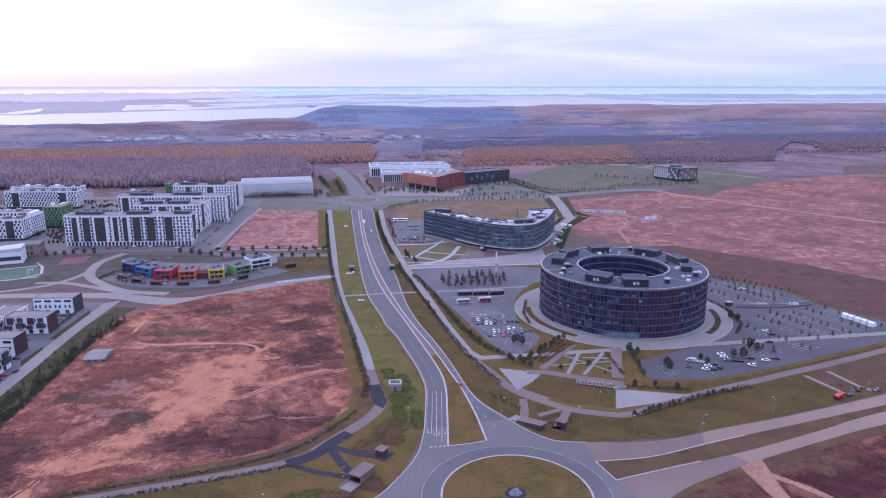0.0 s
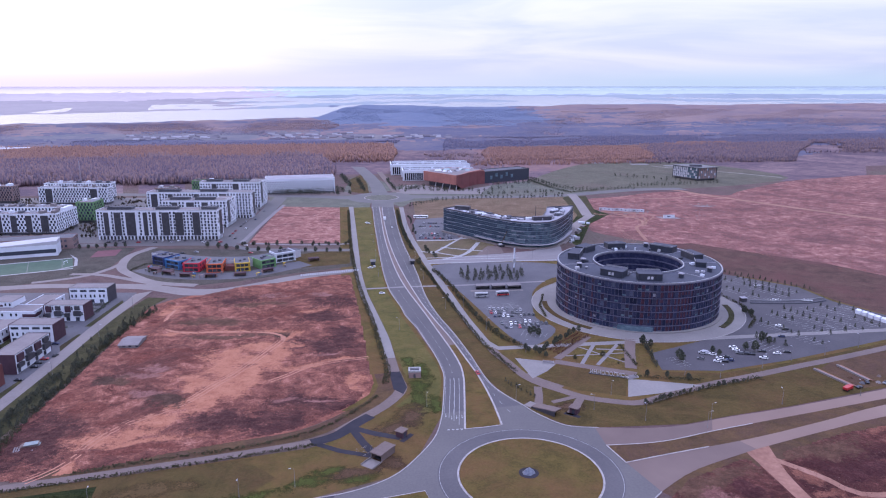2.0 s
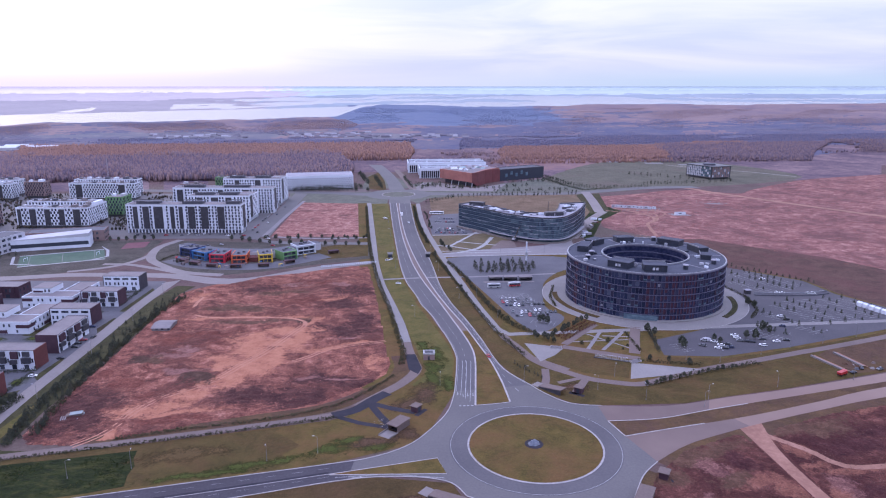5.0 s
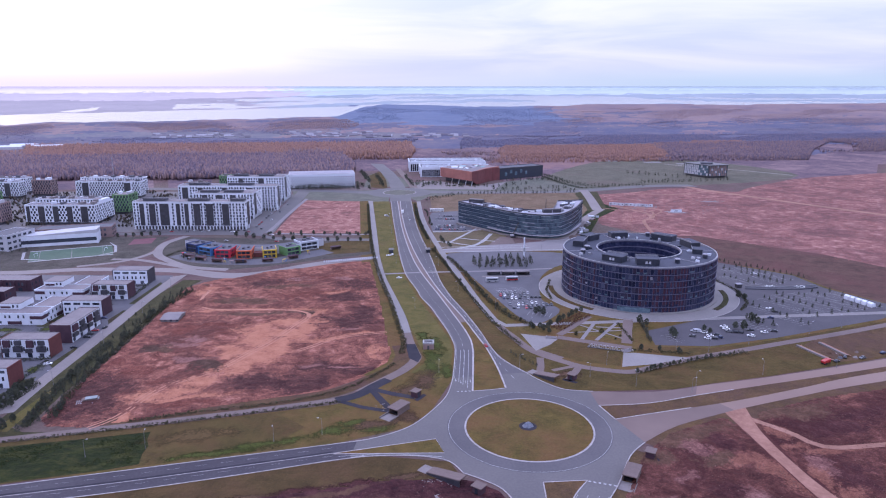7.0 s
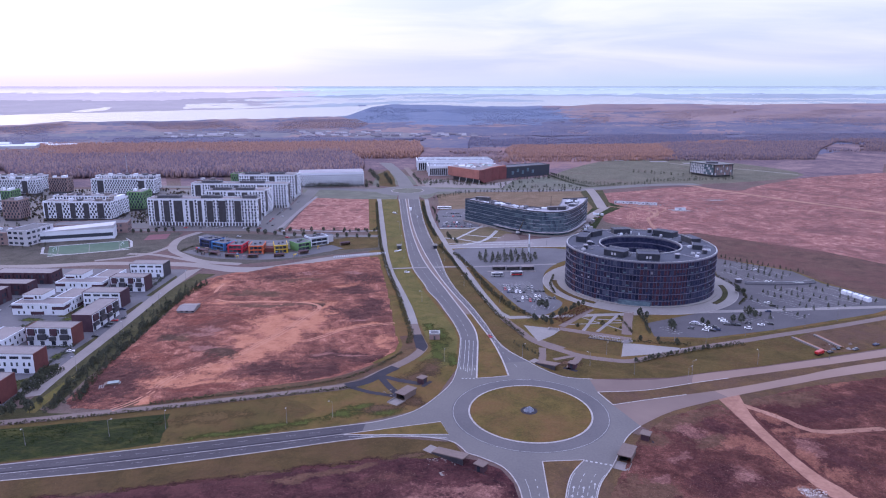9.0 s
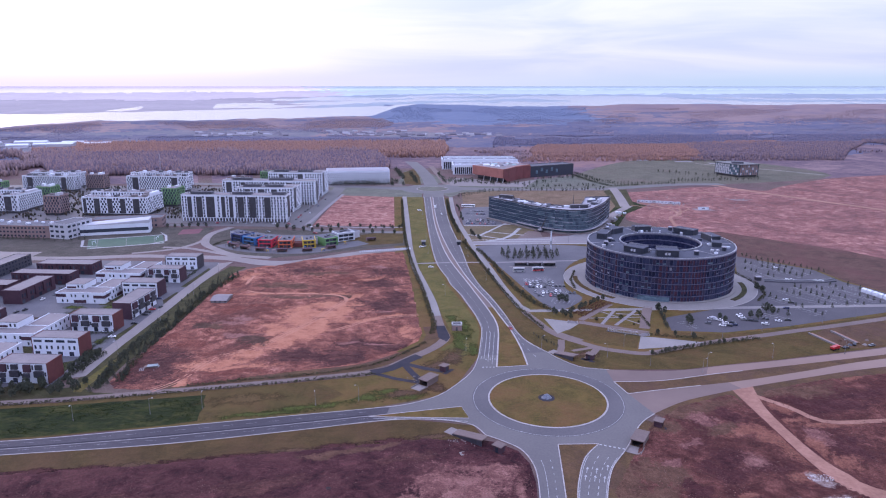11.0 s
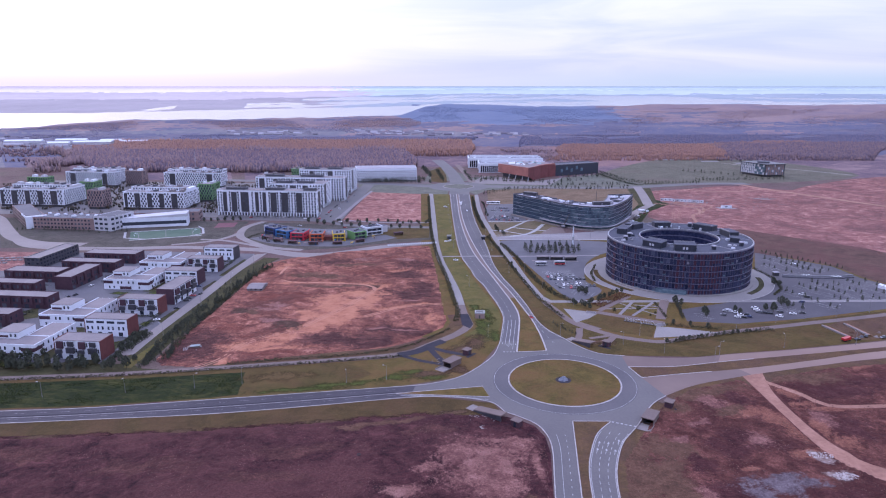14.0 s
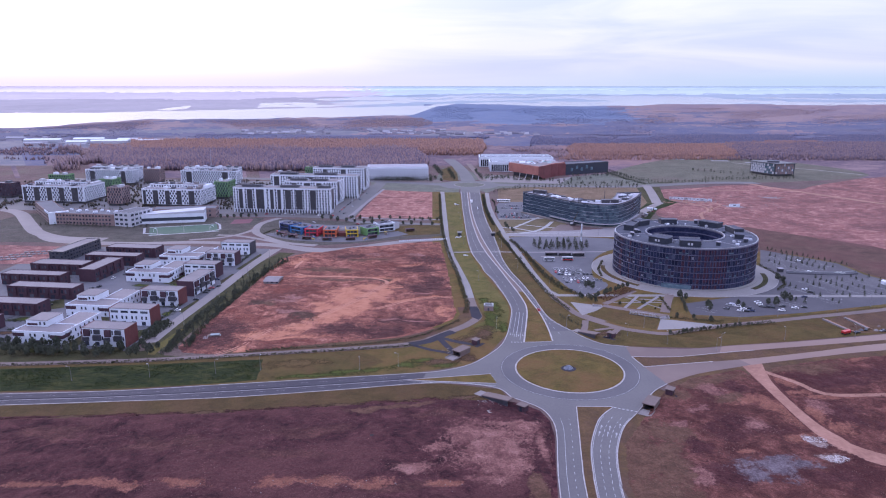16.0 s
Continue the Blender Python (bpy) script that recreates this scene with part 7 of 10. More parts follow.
M["w_pale"] = island_material("dry_stems", [(0.075, 0.042, 0.036), (0.115, 0.066, 0.054), (0.17, 0.105, 0.085)])
M["w_soil"] = island_material("soil_clods", [(0.12, 0.048, 0.038), (0.22, 0.092, 0.070), (0.38, 0.19, 0.15)])
M["w_plot"] = island_material("plot_weeds", [(0.105, 0.046, 0.036), (0.15, 0.062, 0.046), (0.20, 0.090, 0.064)])
M["w_green"] = island_material("green_tussocks", [(0.014, 0.022, 0.008), (0.026, 0.036, 0.011), (0.050, 0.054, 0.016)])
M["w_grass"] = island_material("grass_tussocks", [(0.060, 0.056, 0.022), (0.088, 0.068, 0.028), (0.13, 0.085, 0.038)])
forest("weeds", tufts(SW, 6500, 41, -0.2, (0.4, 0.9)) + tufts(SE, 3000, 42, 0.0, (0.4, 0.9)) + tufts(SE2, 3500, 43, -0.1, (0.4, 0.9)), M["w_dark"], "dark dead weeds on the scrubland", 0.36, 11, 2.2, "weeds")
forest("weeds", tufts(SW, 5000, 44, 0.0) + tufts(SE, 3500, 45, 0.0) + tufts(SE2, 2500, 46, 0.0), M["w_pale"], "dry reddish stems on the scrubland", 0.4, 12, 2.0, "weeds")
forest("clods", tufts(PLOT, 6500, 47, 0.0, (0.4, 1.1)), M["w_soil"], "clods of red soil on the plot", 0.35, 13, 2.6, "soil")
forest("weeds", tufts(PLOT, 1800, 49, 0.1, (0.4, 1.1)), M["w_plot"], "clumps of dead weeds on the plot", 0.7, 24, 1.8, "weeds")
forest("weeds", tufts([(-130, 160), (-128, 240), (-62, 262), (-56, 180), (-70, 150)], 1500, 50, -0.1, (0.4, 1.1)), M["w_plot"], "clumps of dead weeds on the plot", 0.75, 25, 1.8, "weeds")
forest("weeds", tufts(PLOT, 4500, 48, 0.18, (0.4, 0.9)), M["w_plot"], "dark dead weeds on the plot", 0.4, 14, 2.2, "weeds")
LAWNS = [[(-158, -16), (-108, -9), (-78, -4), (-60, 0), (-47, 7), (-60, 24), (-75, 27), (-140, 15), (-158, 12)], [(-20, 110), (-40, 105), (-38, 94), (-34, 70), (-38, 66), (-54, 46), (-44, 36), (-30, 32), (-26, 45), (-22, 66), (-20, 84)],
         [(26, 34), (72, 28), (124, 37), (181, 49), (158, 66), (104, 58), (62, 43), (40, 48)], [(-420, -43), (-256, -41), (-153, -34), (-106, -26), (-61, -19), (-36, -25), (-33, -31), (-60, -32), (-150, -42), (-420, -52)],
         [(-190, 24), (-193, 47), (-190, 86), (-187, 146), (-184, 211), (-200, 191), (-204, 130), (-209, 70), (-211, 28)], [(-320, -26), (-204, -21), (-163, -13), (-158, 11), (-208, 5), (-320, -2)]]
forest("tussocks", [p for k, q in enumerate(LAWNS) for p in tufts(q, 450, 60 + k, -0.2, (0.4, 0.9))], M["w_grass"], "grass tussocks on the verges", 0.28, 15, 2.4, "grass")
M["w_field"] = island_material("field_clods", [(0.20, 0.080, 0.064), (0.26, 0.105, 0.082), (0.34, 0.15, 0.12)])
EAST = [(225, 535), (390, 545), (470, 630), (700, 700), (760, 400), (440, 180), (310, 200), (290, 254), (225, 325), (175, 340), (180, 423)]
forest("clods", tufts(EAST, 9000, 71, 0.0, (0.5, 1.3)), M["w_field"], "clods and weeds on the stripped field", 0.45, 16, 2.6, "soil")

YARDS = [(-640, 425), (-480, 422), (-300, 424), (-186, 408), (-176, 520), (-170, 640), (-300, 650), (-640, 640)]
M["w_shrub"] = island_material("town_shrubs", [(0.030, 0.030, 0.026), (0.050, 0.044, 0.034), (0.085, 0.062, 0.050)])
forest("shrubs", tufts(YARDS, 2600, 81, 0.05, (0.5, 1.3)), M["w_shrub"], "bare shrubs and young trees in the town yards", 3.2, 19, 1.6, "shrubs")

M["village"] = island_material("village_houses", [(0.13, 0.115, 0.145), (0.19, 0.175, 0.20), (0.33, 0.32, 0.36)])
rnd = random.Random(8)
vs = Shape()
for tx0, tx1, d0, d1, n in ((-0.30, -0.17, 84, 91, 80), (-0.11, 0.0, 83, 91, 70), (0.0, 0.15, 88, 93, 40), (-0.62, -0.42, 100, 116, 50), (-0.75, -0.55, 92, 104, 30)):
    for k in range(n):
        tx, dip = rnd.uniform(tx0, tx1), rnd.uniform(d0, d1)
        d = 163000.0 / dip
        x, y, z = land(tx, d)
        f = drawn_in(d * math.hypot(1, tx)) / (d * math.hypot(1, tx)) * rnd.uniform(0.7, 1.2)
        w, l, hh = 4 * f, rnd.choice([6, 8, 20 if tx < -0.45 else 9]) * f, 3.2 * f
        vs.add([(x - l, y - w, z), (x + l, y - w, z), (x + l, y + w, z), (x - l, y + w, z), (x - l, y - w, z + hh), (x + l, y - w, z + hh), (x + l, y + w, z + hh), (x - l, y + w, z + hh), (x - l, y, z + 1.9 * hh), (x + l, y, z + 1.9 * hh)],
               [(0, 1, 5, 4), (1, 2, 6, 5), (2, 3, 7, 6), (3, 0, 4, 7), (4, 5, 9, 8), (6, 7, 8, 9), (5, 6, 9), (7, 4, 8)])
tagged(part("village", vs, M["village"]), "distant village of small pale houses", "village", "", "stuff")

for tx, dip, l in ((-0.53, 104, 34), (-0.50, 108, 40), (-0.47, 105, 26), (-0.55, 110, 22), (-0.44, 107, 30), (-0.60, 106, 40)):
    d = 163000.0 / dip
    x, y, z = land(tx, d)
    f = drawn_in(d * math.hypot(1, tx)) / (d * math.hypot(1, tx))
    shed_far = thing("warehouse", "long white warehouse beyond the woods", "warehouse", pose(x, y, z + 0.6, 0, 0, 8), "far warehouses")
    part("wall", Shape().box(-l * f, -9 * f, 0, l * f, 9 * f, 7 * f), M["whitegrey"], shed_far)
    part("roof", Shape().add([(-l * f, -9.3 * f, 7 * f), (l * f, -9.3 * f, 7 * f), (l * f, 9.3 * f, 7 * f), (-l * f, 9.3 * f, 7 * f), (-l * f, 0, 10 * f), (l * f, 0, 10 * f)], [(0, 1, 5, 4), (2, 3, 4, 5), (0, 4, 3), (1, 2, 5)]), M["white"], shed_far)

# ---- trees and hedges near by ----
def crown_mesh(name, h, r, n, seed, conic=True, low=0.18):
    """A ragged crown of many small leafy clumps."""
    rg = random.Random(seed)
    s = Shape()
    for k in range(n):
        t = rg.random() ** (1.5 if conic else 0.9)
        z = h * (low + (1 - low) * t)
        rr = r * ((1 - t) ** 0.8 + 0.08) if conic else r * math.sqrt(max(0.04, 1 - (2 * t - 0.9) ** 2))
        a, q = rg.uniform(0, 6.28), rr * math.sqrt(rg.uniform(0.15, 1.0))
        x, y, e = q * math.cos(a), q * math.sin(a), rg.uniform(0.16, 0.32) * r * (1.25 if not conic else 1.0)
        p = [(x + rg.uniform(-e, e), y + rg.uniform(-e, e), z + rg.uniform(-e, e)) for _ in range(3)] + [(x, y, z + e * 1.1)]
        s.add(p, [(0, 1, 3), (1, 2, 3), (2, 0, 3), (0, 2, 1)])
    return s.mesh(name)


def tree_kind(name, h, r, n, seed, mat, conic, label, category, trunk=0.10, low=0.18):
    ob = thing(name, label, category, pose(0, 0, -50))
    t = Shape().tube((0, 0, 0), (0, 0, h * (0.75 if conic else 0.45)), trunk, trunk * 0.4, 6)
    rg = random.Random(seed + 100)
    for k in range(5):
        a, z = rg.uniform(0, 6.28), h * rg.uniform(0.25, 0.45)
        t.tube((0, 0, z), (r * 0.7 * math.cos(a), r * 0.7 * math.sin(a), z + h * 0.2), trunk * 0.45, trunk * 0.15, 4)
    part("trunk", t, M["bark"], ob)
    part("crown", crown_mesh("crown", h, r, n, seed, conic, low), M[mat], ob)
    return ob


KINDS = {
    "spruce": [tree_kind("spruce", 4.2, 1.15, 95, 20 + k, "conifer", True, "young dark spruce beside the paving", "tree") for k in range(3)],
    "shrub": [tree_kind("bush", 2.1, 1.35, 70, 30 + k, "shrub", False, "ragged olive-green bush in the garden", "bush", 0.06, 0.08) for k in range(1)],
    "tree": [tree_kind("tree", 6.2, 2.1, 130, 40 + k, "conifer", False, "small dark-leaved tree on grass", "tree", 0.14, 0.22) for k in range(3)],
}
plant_rng = random.Random(77)
FREE = {key: list(v) for key, v in KINDS.items()}


def plant(kind, x, y, scale=1.0, group="", z=0.0):
    k = plant_rng.randrange(len(KINDS[kind]))
    src = KINDS[kind][k]
    s = scale * plant_rng.uniform(0.8, 1.2)
    m = pose(x, y, z, 0, 0, plant_rng.uniform(0, 360)) @ Matrix.Diagonal((s * plant_rng.uniform(0.85, 1.15), s, s, 1))
    if src in FREE[kind]:
        FREE[kind].remove(src)
        src.matrix_basis = m
        ob = src
    else:
        ob = copy_thing(src, Matrix())
        ob.matrix_basis = m
    return tagged(ob, group=group) if group else ob


def tree_row(pts, step, scale, label, jitter=1.0, gap=0.0, tall=6.2, wide=2.0):
    """Far trees in a row, too small to tell apart: one object."""
    s = Shape()
    n = max(1, int(length_of(pts) / step))
    for k in range(n + 1):
        if plant_rng.random() < gap:
            continue
        (x, y), _ = along(pts, min(length_of(pts) - 1e-3, k * length_of(pts) / n))
        x, y, q = x + plant_rng.uniform(-jitter, jitter), y + plant_rng.uniform(-jitter, jitter), scale * plant_rng.uniform(0.75, 1.25)
        s.tube((x, y, 0), (x, y, 0.4 * tall * q), 0.14, 0.06, 4)
        for c in range(34):
            t = plant_rng.random()
            z, rr = tall * q * (0.2 + 0.8 * t), wide * q * math.sqrt(max(0.05, 1 - (2 * t - 0.85) ** 2)) * plant_rng.uniform(0.3, 1)
            a, e = plant_rng.uniform(0, 6.28), 0.32 * wide * q
            cx, cy = x + rr * math.cos(a), y + rr * math.sin(a)
            p = [(cx + plant_rng.uniform(-e, e), cy + plant_rng.uniform(-e, e), z + plant_rng.uniform(-e, e)) for _ in range(3)] + [(cx, cy, z + e)]
            s.add(p, [(0, 1, 3), (1, 2, 3), (2, 0, 3), (0, 2, 1)])
    return tagged(part("tree_row", s, M["conifer"]), label, "trees", "", "stuff")


def hedge(pts, width=1.8, tall=2.0, mat="shrub", label="ragged olive-green hedge beside the path", gap=0.1, dense=9):
    """One hedge: leafy clumps along a line, uneven in height, with gaps."""
    s = Shape()
    L = length_of(pts)
    n = int(L * dense * max(1.0, width / 2.0))
    for k in range(n):
        d = plant_rng.uniform(0, L)
        hump = 0.55 + 0.45 * noise.noise(Vector((d * 0.35, pts[0][0], pts[0][1]))) + 0.3 * noise.noise(Vector((d * 1.3, pts[0][0], 7)))
        if hump < gap:
            continue
        (x, y), a = along(pts, d)
        t = plant_rng.random()
        z = tall * hump * 1.25 * t
        o = width * 0.5 * plant_rng.uniform(-1, 1) * math.sqrt(max(0.1, 1 - t * t * 0.8))
        x, y, e = x - o * math.sin(a), y + o * math.cos(a), plant_rng.uniform(0.25, 0.5)
        p = [(x + plant_rng.uniform(-e, e), y + plant_rng.uniform(-e, e), max(0.0, z + plant_rng.uniform(-e, e))) for _ in range(3)] + [(x, y, z + e)]
        s.add(p, [(0, 1, 3), (1, 2, 3), (2, 0, 3), (0, 2, 1)])
    return tagged(part("hedge", s, M[mat]), label, "hedge", "hedges")


def row(kind, pts, step, scale=1.0, group="", jitter=0.6, gap=0.0):
    if kind in ("shrub", "russet"):
        return hedge(pts, 2.0 * scale, 2.0 * scale, kind, "russet autumn hedge beside the garden" if kind == "russet" else "ragged olive-green " + (group if " " in group else "hedge beside the path"), gap)
    if min(p[1] for p in pts) > 480:
        return tree_row(pts, step, scale, "row of small dark trees far up the avenue", jitter, gap)
    n = max(1, int(length_of(pts) / step))
    for k in range(n + 1):
        if plant_rng.random() < gap:
            continue
        (x, y), _ = along(pts, min(length_of(pts) - 1e-3, k * length_of(pts) / n))
        plant(kind, x + plant_rng.uniform(-jitter, jitter), y + plant_rng.uniform(-jitter, jitter), scale, group)


# rows of spruces before the curved building
for y0, x0, x1 in ((257, 17, 60), (248, 17, 60), (240, 18, 54)):
    row("spruce", [(x0, y0), (x1, y0 - 2)], 4.6, 1.45, "tree rows on the forecourt", 0.7, 0.10)
# car park trees
SE_ROWS = [((187, 148), (198, 111)), ((199.5, 154), (209, 114)), ((212, 156), (221, 115)), ((225, 156), (234, 119)), ((172, 134), (184, 98)), ((237, 156), (246, 122))]
for p, q in SE_ROWS:
    row("spruce", [p, q], 4.4, 0.72, "car park spruces", 0.4, 0.2)
row("spruce", [(155, 112), (163, 99)], 4.5, 0.9, "car park spruces")
NE_ROWS = [((198, 218), (218, 177)), ((209, 222), (228, 184)), ((188, 200), (203, 171))]
for p, q in NE_ROWS:
    row("spruce", [p, q], 4.4, 0.72, "car park spruces", 0.4, 0.2)
row("spruce", [(205, 240), (242, 190)], 4.0, 0.7, "car park spruces", 0.5)
for x, y, s in ((100.4, 90.2, 0.8), (100, 86, 0.7), (120.3, 94, 0.8), (121.7, 90, 0.7), (140, 96.6, 0.8), (143.4, 93.8, 0.8), (154, 105, 0.85), (156, 101.6, 0.7), (90.4, 111, 1.0), (92.5, 106, 0.8), (35.3, 132.6, 0.8), (38, 134.7, 0.8), (39.3, 130, 0.7),
                (171, 150, 0.7), (173, 146, 0.6)):
    plant("tree", x, y, s, "trees by the car park")
row("spruce", [(91, 112), (89, 100), (84.5, 82)], 2.6, 0.9, "hedge of spruces", 0.5)
row("shrub", [(78, 112), (76, 84)], 2.0, 0.8, "clipped hedge", 0.3)
for d in (0, 2.2, 4.2):
    row("russet", [(38.6 + d, 108 - d), (48 + d, 118 - d), (62 + d, 131 - d)], 2.3, 0.9, "russet hedge", 0.7)
row("tree", [(36, 108), (44, 116), (56, 128), (64, 134)], 4.5, 0.55, "trees by the car park", 0.9)
row("tree", [(27, 112), (31, 106), (35, 101)], 2.8, 0.6, "trees by the car park", 0.9)
HEDGE_A = smooth([(-1, 270), (4.5, 234), (8.8, 192), (12.2, 161), (18, 134), (24, 120), (28, 112)])
row("shrub", HEDGE_A, 2.2, 1.7, "hedge beside the car park", 0.7)
row("tree", HEDGE_A, 9, 0.45, "hedge beside the car park", 1.2)
row("shrub", smooth([(-11, 303), (-6.6, 263), (-3, 226), (0.4, 188), (4, 153), (7.4, 124), (11, 105), (16, 84)]), 2.6, 1.2, "hedge beside the footpath", 0.6, 0.1)
row("shrub", smooth([(-11, 520), (-13, 454), (-13, 391), (-11, 338)]), 3.4, 1.6, "hedge beside the footpath", 0.8, 0.1)
row("tree", smooth([(-11, 478), (-13, 454), (-13, 391), (-11, 338)]), 7, 0.55, "trees beside the footpath", 1.0, 0.15)
row("tree", smooth([(-2, 478), (-3, 430), (-3, 396)]), 8, 0.5, "trees beside the footpath", 1.2, 0.2)
row("tree", smooth([(0, 338), (3, 320), (6, 308)]), 5, 0.55, "trees beside the footpath", 2.0, 0.1)
row("tree", smooth([(-9.5, 300), (-6.6, 263), (-3, 226), (0.4, 188)]), 8, 0.45, "trees beside the footpath", 1.0, 0.2)
row("tree", [(-150, 372), (-120, 367), (-92, 362), (-66, 361)], 7, 0.5, "trees before the nursery", 1.0, 0.2)
row("spruce", smooth([(9, 75), (12, 68), (17, 58)]), 2.2, 0.5, "hedge beside the footpath", 0.8)
row("shrub", smooth([(-63.6, 523), (-61.8, 389), (-59.5, 300), (-56, 237), (-52, 190), (-49, 160), (-46.5, 121), (-44.6, 95), (-46.5, 80)]), 2.4, 1.6, "hedge beside the plot", 0.7, 0.08)
row("shrub", smooth([(-50, 68), (-62, 53), (-76, 40), (-100, 31), (-130, 26), (-160, 20)]), 2.6, 0.75, "hedge below the plot", 0.6, 0.15)
row("shrub", smooth([(-75, 29), (-112, 22), (-140, 17.5), (-168, 13), (-208, 7.5), (-274, 2.5), (-360, -3)]), 2.6, 0.75, "hedge below the plot", 0.6, 0.1)
row("tree", smooth([(62.8, 44.5), (75, 49), (95, 55), (118, 60.5), (128, 62)]), 2.8, 0.4, "bushes beside the footpath", 0.5, 0.3)
row("shrub", smooth([(62.8, 44.5), (68, 45.5), (75, 49), (82.8, 51.4), (95, 55), (104, 58), (118, 60.5), (128, 62)]), 2.1, 1.3, "bushes beside the footpath", 0.5, 0.15)
VERGE = smooth([(-197, 26), (-199, 61), (-196.5, 108), (-194, 152), (-189, 185), (-183, 205)])
row("spruce", shifted(VERGE, -4.5), 4.2, 0.95, "young spruces above the plot", 1.4, 0.12)
hedge([(-199, 19), (-201, 40), (-201.5, 62), (-200, 90), (-198, 112)], 5.0, 2.6, "conifer", "dark thicket of young conifers above the plot", 0.25, 9)
row("spruce", [(-199, 17), (-201, 40), (-201, 70)], 2.6, 0.9, "young spruces above the plot", 1.6, 0.1)
row("spruce", shifted(VERGE, -1.0), 4.6, 0.8, "young spruces above the plot", 1.6, 0.2)
row("tree", shifted(VERGE, -6.0), 5.5, 0.55, "hedge above the plot", 1.6, 0.3)
row("spruce", shifted(VERGE, 4.0), 9.0, 0.6, "young spruces above the plot", 1.6, 0.35)
hedge(shifted(VERGE, -5.5), 4.5, 1.9, "shrub", "dark broken hedge above the plot", 0.45, 10)
for x, y in ((-287, 28), (-279, 27), (-270, 26), (-262, 27), (-254, 33), (-249, 27), (-243, 24), (-236, 22), (-230, 22), (-224, 24), (-217, 47), (-213, 39), (-217, 52), (-214, 60), (-216, 30)):
    plant("tree", x, y, 0.75, "garden trees")
hedge([(-330, 14), (-300, 16), (-250, 18), (-222, 20)], 3.0, 1.8, "shrub", "dark hedge before the town houses", 0.4, 8)
hedge([(-219, 24), (-214, 52), (-212, 62)], 3.0, 2.4, "conifer", "dark hedge beside the street", 0.2, 14)
row("tree", [(-310, 25), (-262, 19), (-226, 19)], 4.6, 0.85, "garden trees", 1.5, 0.1)
row("tree", [(-290, 30), (-258, 26)], 6, 0.8, "garden trees", 1.5)
row("tree", [(-222, 22), (-216, 40), (-213.5, 58)], 5, 0.75, "garden trees", 1.2, 0.1)
row("tree", [(-340, 17), (-290, 15), (-250, 14), (-206, 15)], 5.0, 0.8, "garden trees", 1.8, 0.12)
row("tree", [(-220, 20), (-207, 24)], 4, 0.7, "garden trees", 2.0)
row("tree", [(-285, 376), (-250, 380)], 7, 0.7, "street trees")
row("tree", [(-180, 368), (-140, 348), (-70, 337)], 9, 0.7, "street trees", 1)
row("tree", [(-152, 372), (-64, 366)], 9, 0.6, "street trees", 1)
row("tree", [(-160, 648), (-84, 655)], 4.5, 1.1, "trees by the sports hall", 1.5)
row("tree", [(5, 539), (40, 575), (81, 586), (147, 580), (195, 588)], 5.0, 0.8, "hedge round the field", 1.0, 0.1)
row("tree", [(2, 671), (23, 668), (62, 640)], 4, 1.0, "trees by the exhibition hall", 2.0)
row("tree", [(130, 690), (200, 735)], 6, 0.8, "trees by the exhibition hall", 2.0)
row("tree", [(198, 755), (209, 662), (227, 634), (306, 631)], 4.5, 0.7, "hedge beyond the cross street", 1.0)
row("tree", [(310, 655), (440, 668)], 5.0, 0.8, "hedge beyond the cross street", 1.5)
row("tree", [(330, 760), (400, 700)], 8.0, 0.8, "trees round the office block", 3)
row("tree", [(-44, 660), (-50, 760)], 5, 0.9, "avenue trees", 2)
row("tree", [(-4, 660), (-9, 760)], 5, 0.8, "avenue trees", 1.5)
row("spruce", [(-420, 338), (-375, 328)], 4, 0.9, "school trees", 1)
row("spruce", [(-445, 336), (-430, 336)], 4, 0.9, "school trees", 1)
row("spruce", [(-362, 322), (-340, 330)], 5, 0.8, "school trees", 1)
row("shrub", [(62, 202), (54, 180), (52, 160)], 2.6, 0.9, "bushes round the plaza", 0.6, 0.2)
row("shrub", [(176, 190), (178, 165), (172, 140), (160, 126)], 2.6, 1.1, "bushes round the plaza", 0.8, 0.15)
for x, y, s in ((49, 97, 0.9), (64, 99, 1.1), (72, 92, 0.7), (68, 88, 0.6)):
    plant("shrub", x, y, s, "garden bushes")
row("shrub", [(70, 73), (84, 68), (100, 64)], 2.4, 0.9, "bushes by the steps", 0.7)
row("tree", [(76, 72), (92, 66)], 6, 0.5, "bushes by the steps", 1)
row("shrub", [(-204, 322), (-216, 318), (-222, 300)], 5, 0.9, "nursery bushes", 2)
row("tree", [(-210, 300), (-196, 284)], 6, 0.4, "nursery bushes", 2)
# trees in the courts and along the streets of the flats
for pts, st, sc in (([(-430, 418), (-340, 406)], 6, 0.7), ([(-325, 480), (-300, 475), (-296, 440)], 5, 0.8), ([(-455, 480), (-400, 470)], 7, 0.7), ([(-290, 492), (-200, 486)], 6, 0.8), ([(-280, 548), (-190, 540)], 6, 0.8), ([(-180, 470), (-176, 560)], 7, 0.8),
                    ([(-460, 560), (-340, 545)], 6, 0.9), ([(-600, 470), (-545, 462)], 7, 0.8), ([(-160, 655), (-80, 640)], 5, 1.0), ([(60, 655), (98, 640), (150, 660)], 5, 0.8), ([(5, 650), (35, 690)], 4, 0.9),
                    ([(-60, 640), (-140, 650)], 4.5, 1.1), ([(100, 618), (195, 622)], 4, 0.7), ([(-68, 660), (-90, 700), (-120, 720)], 6, 1.2), ([(-75, 820), (-60, 700)], 5, 1.2), ([(150, 700), (210, 700)], 5, 0.9)):
    tree_row(pts, st, sc, "scattered small trees between the buildings", 3.0, 0.15, 5.2, 2.0)
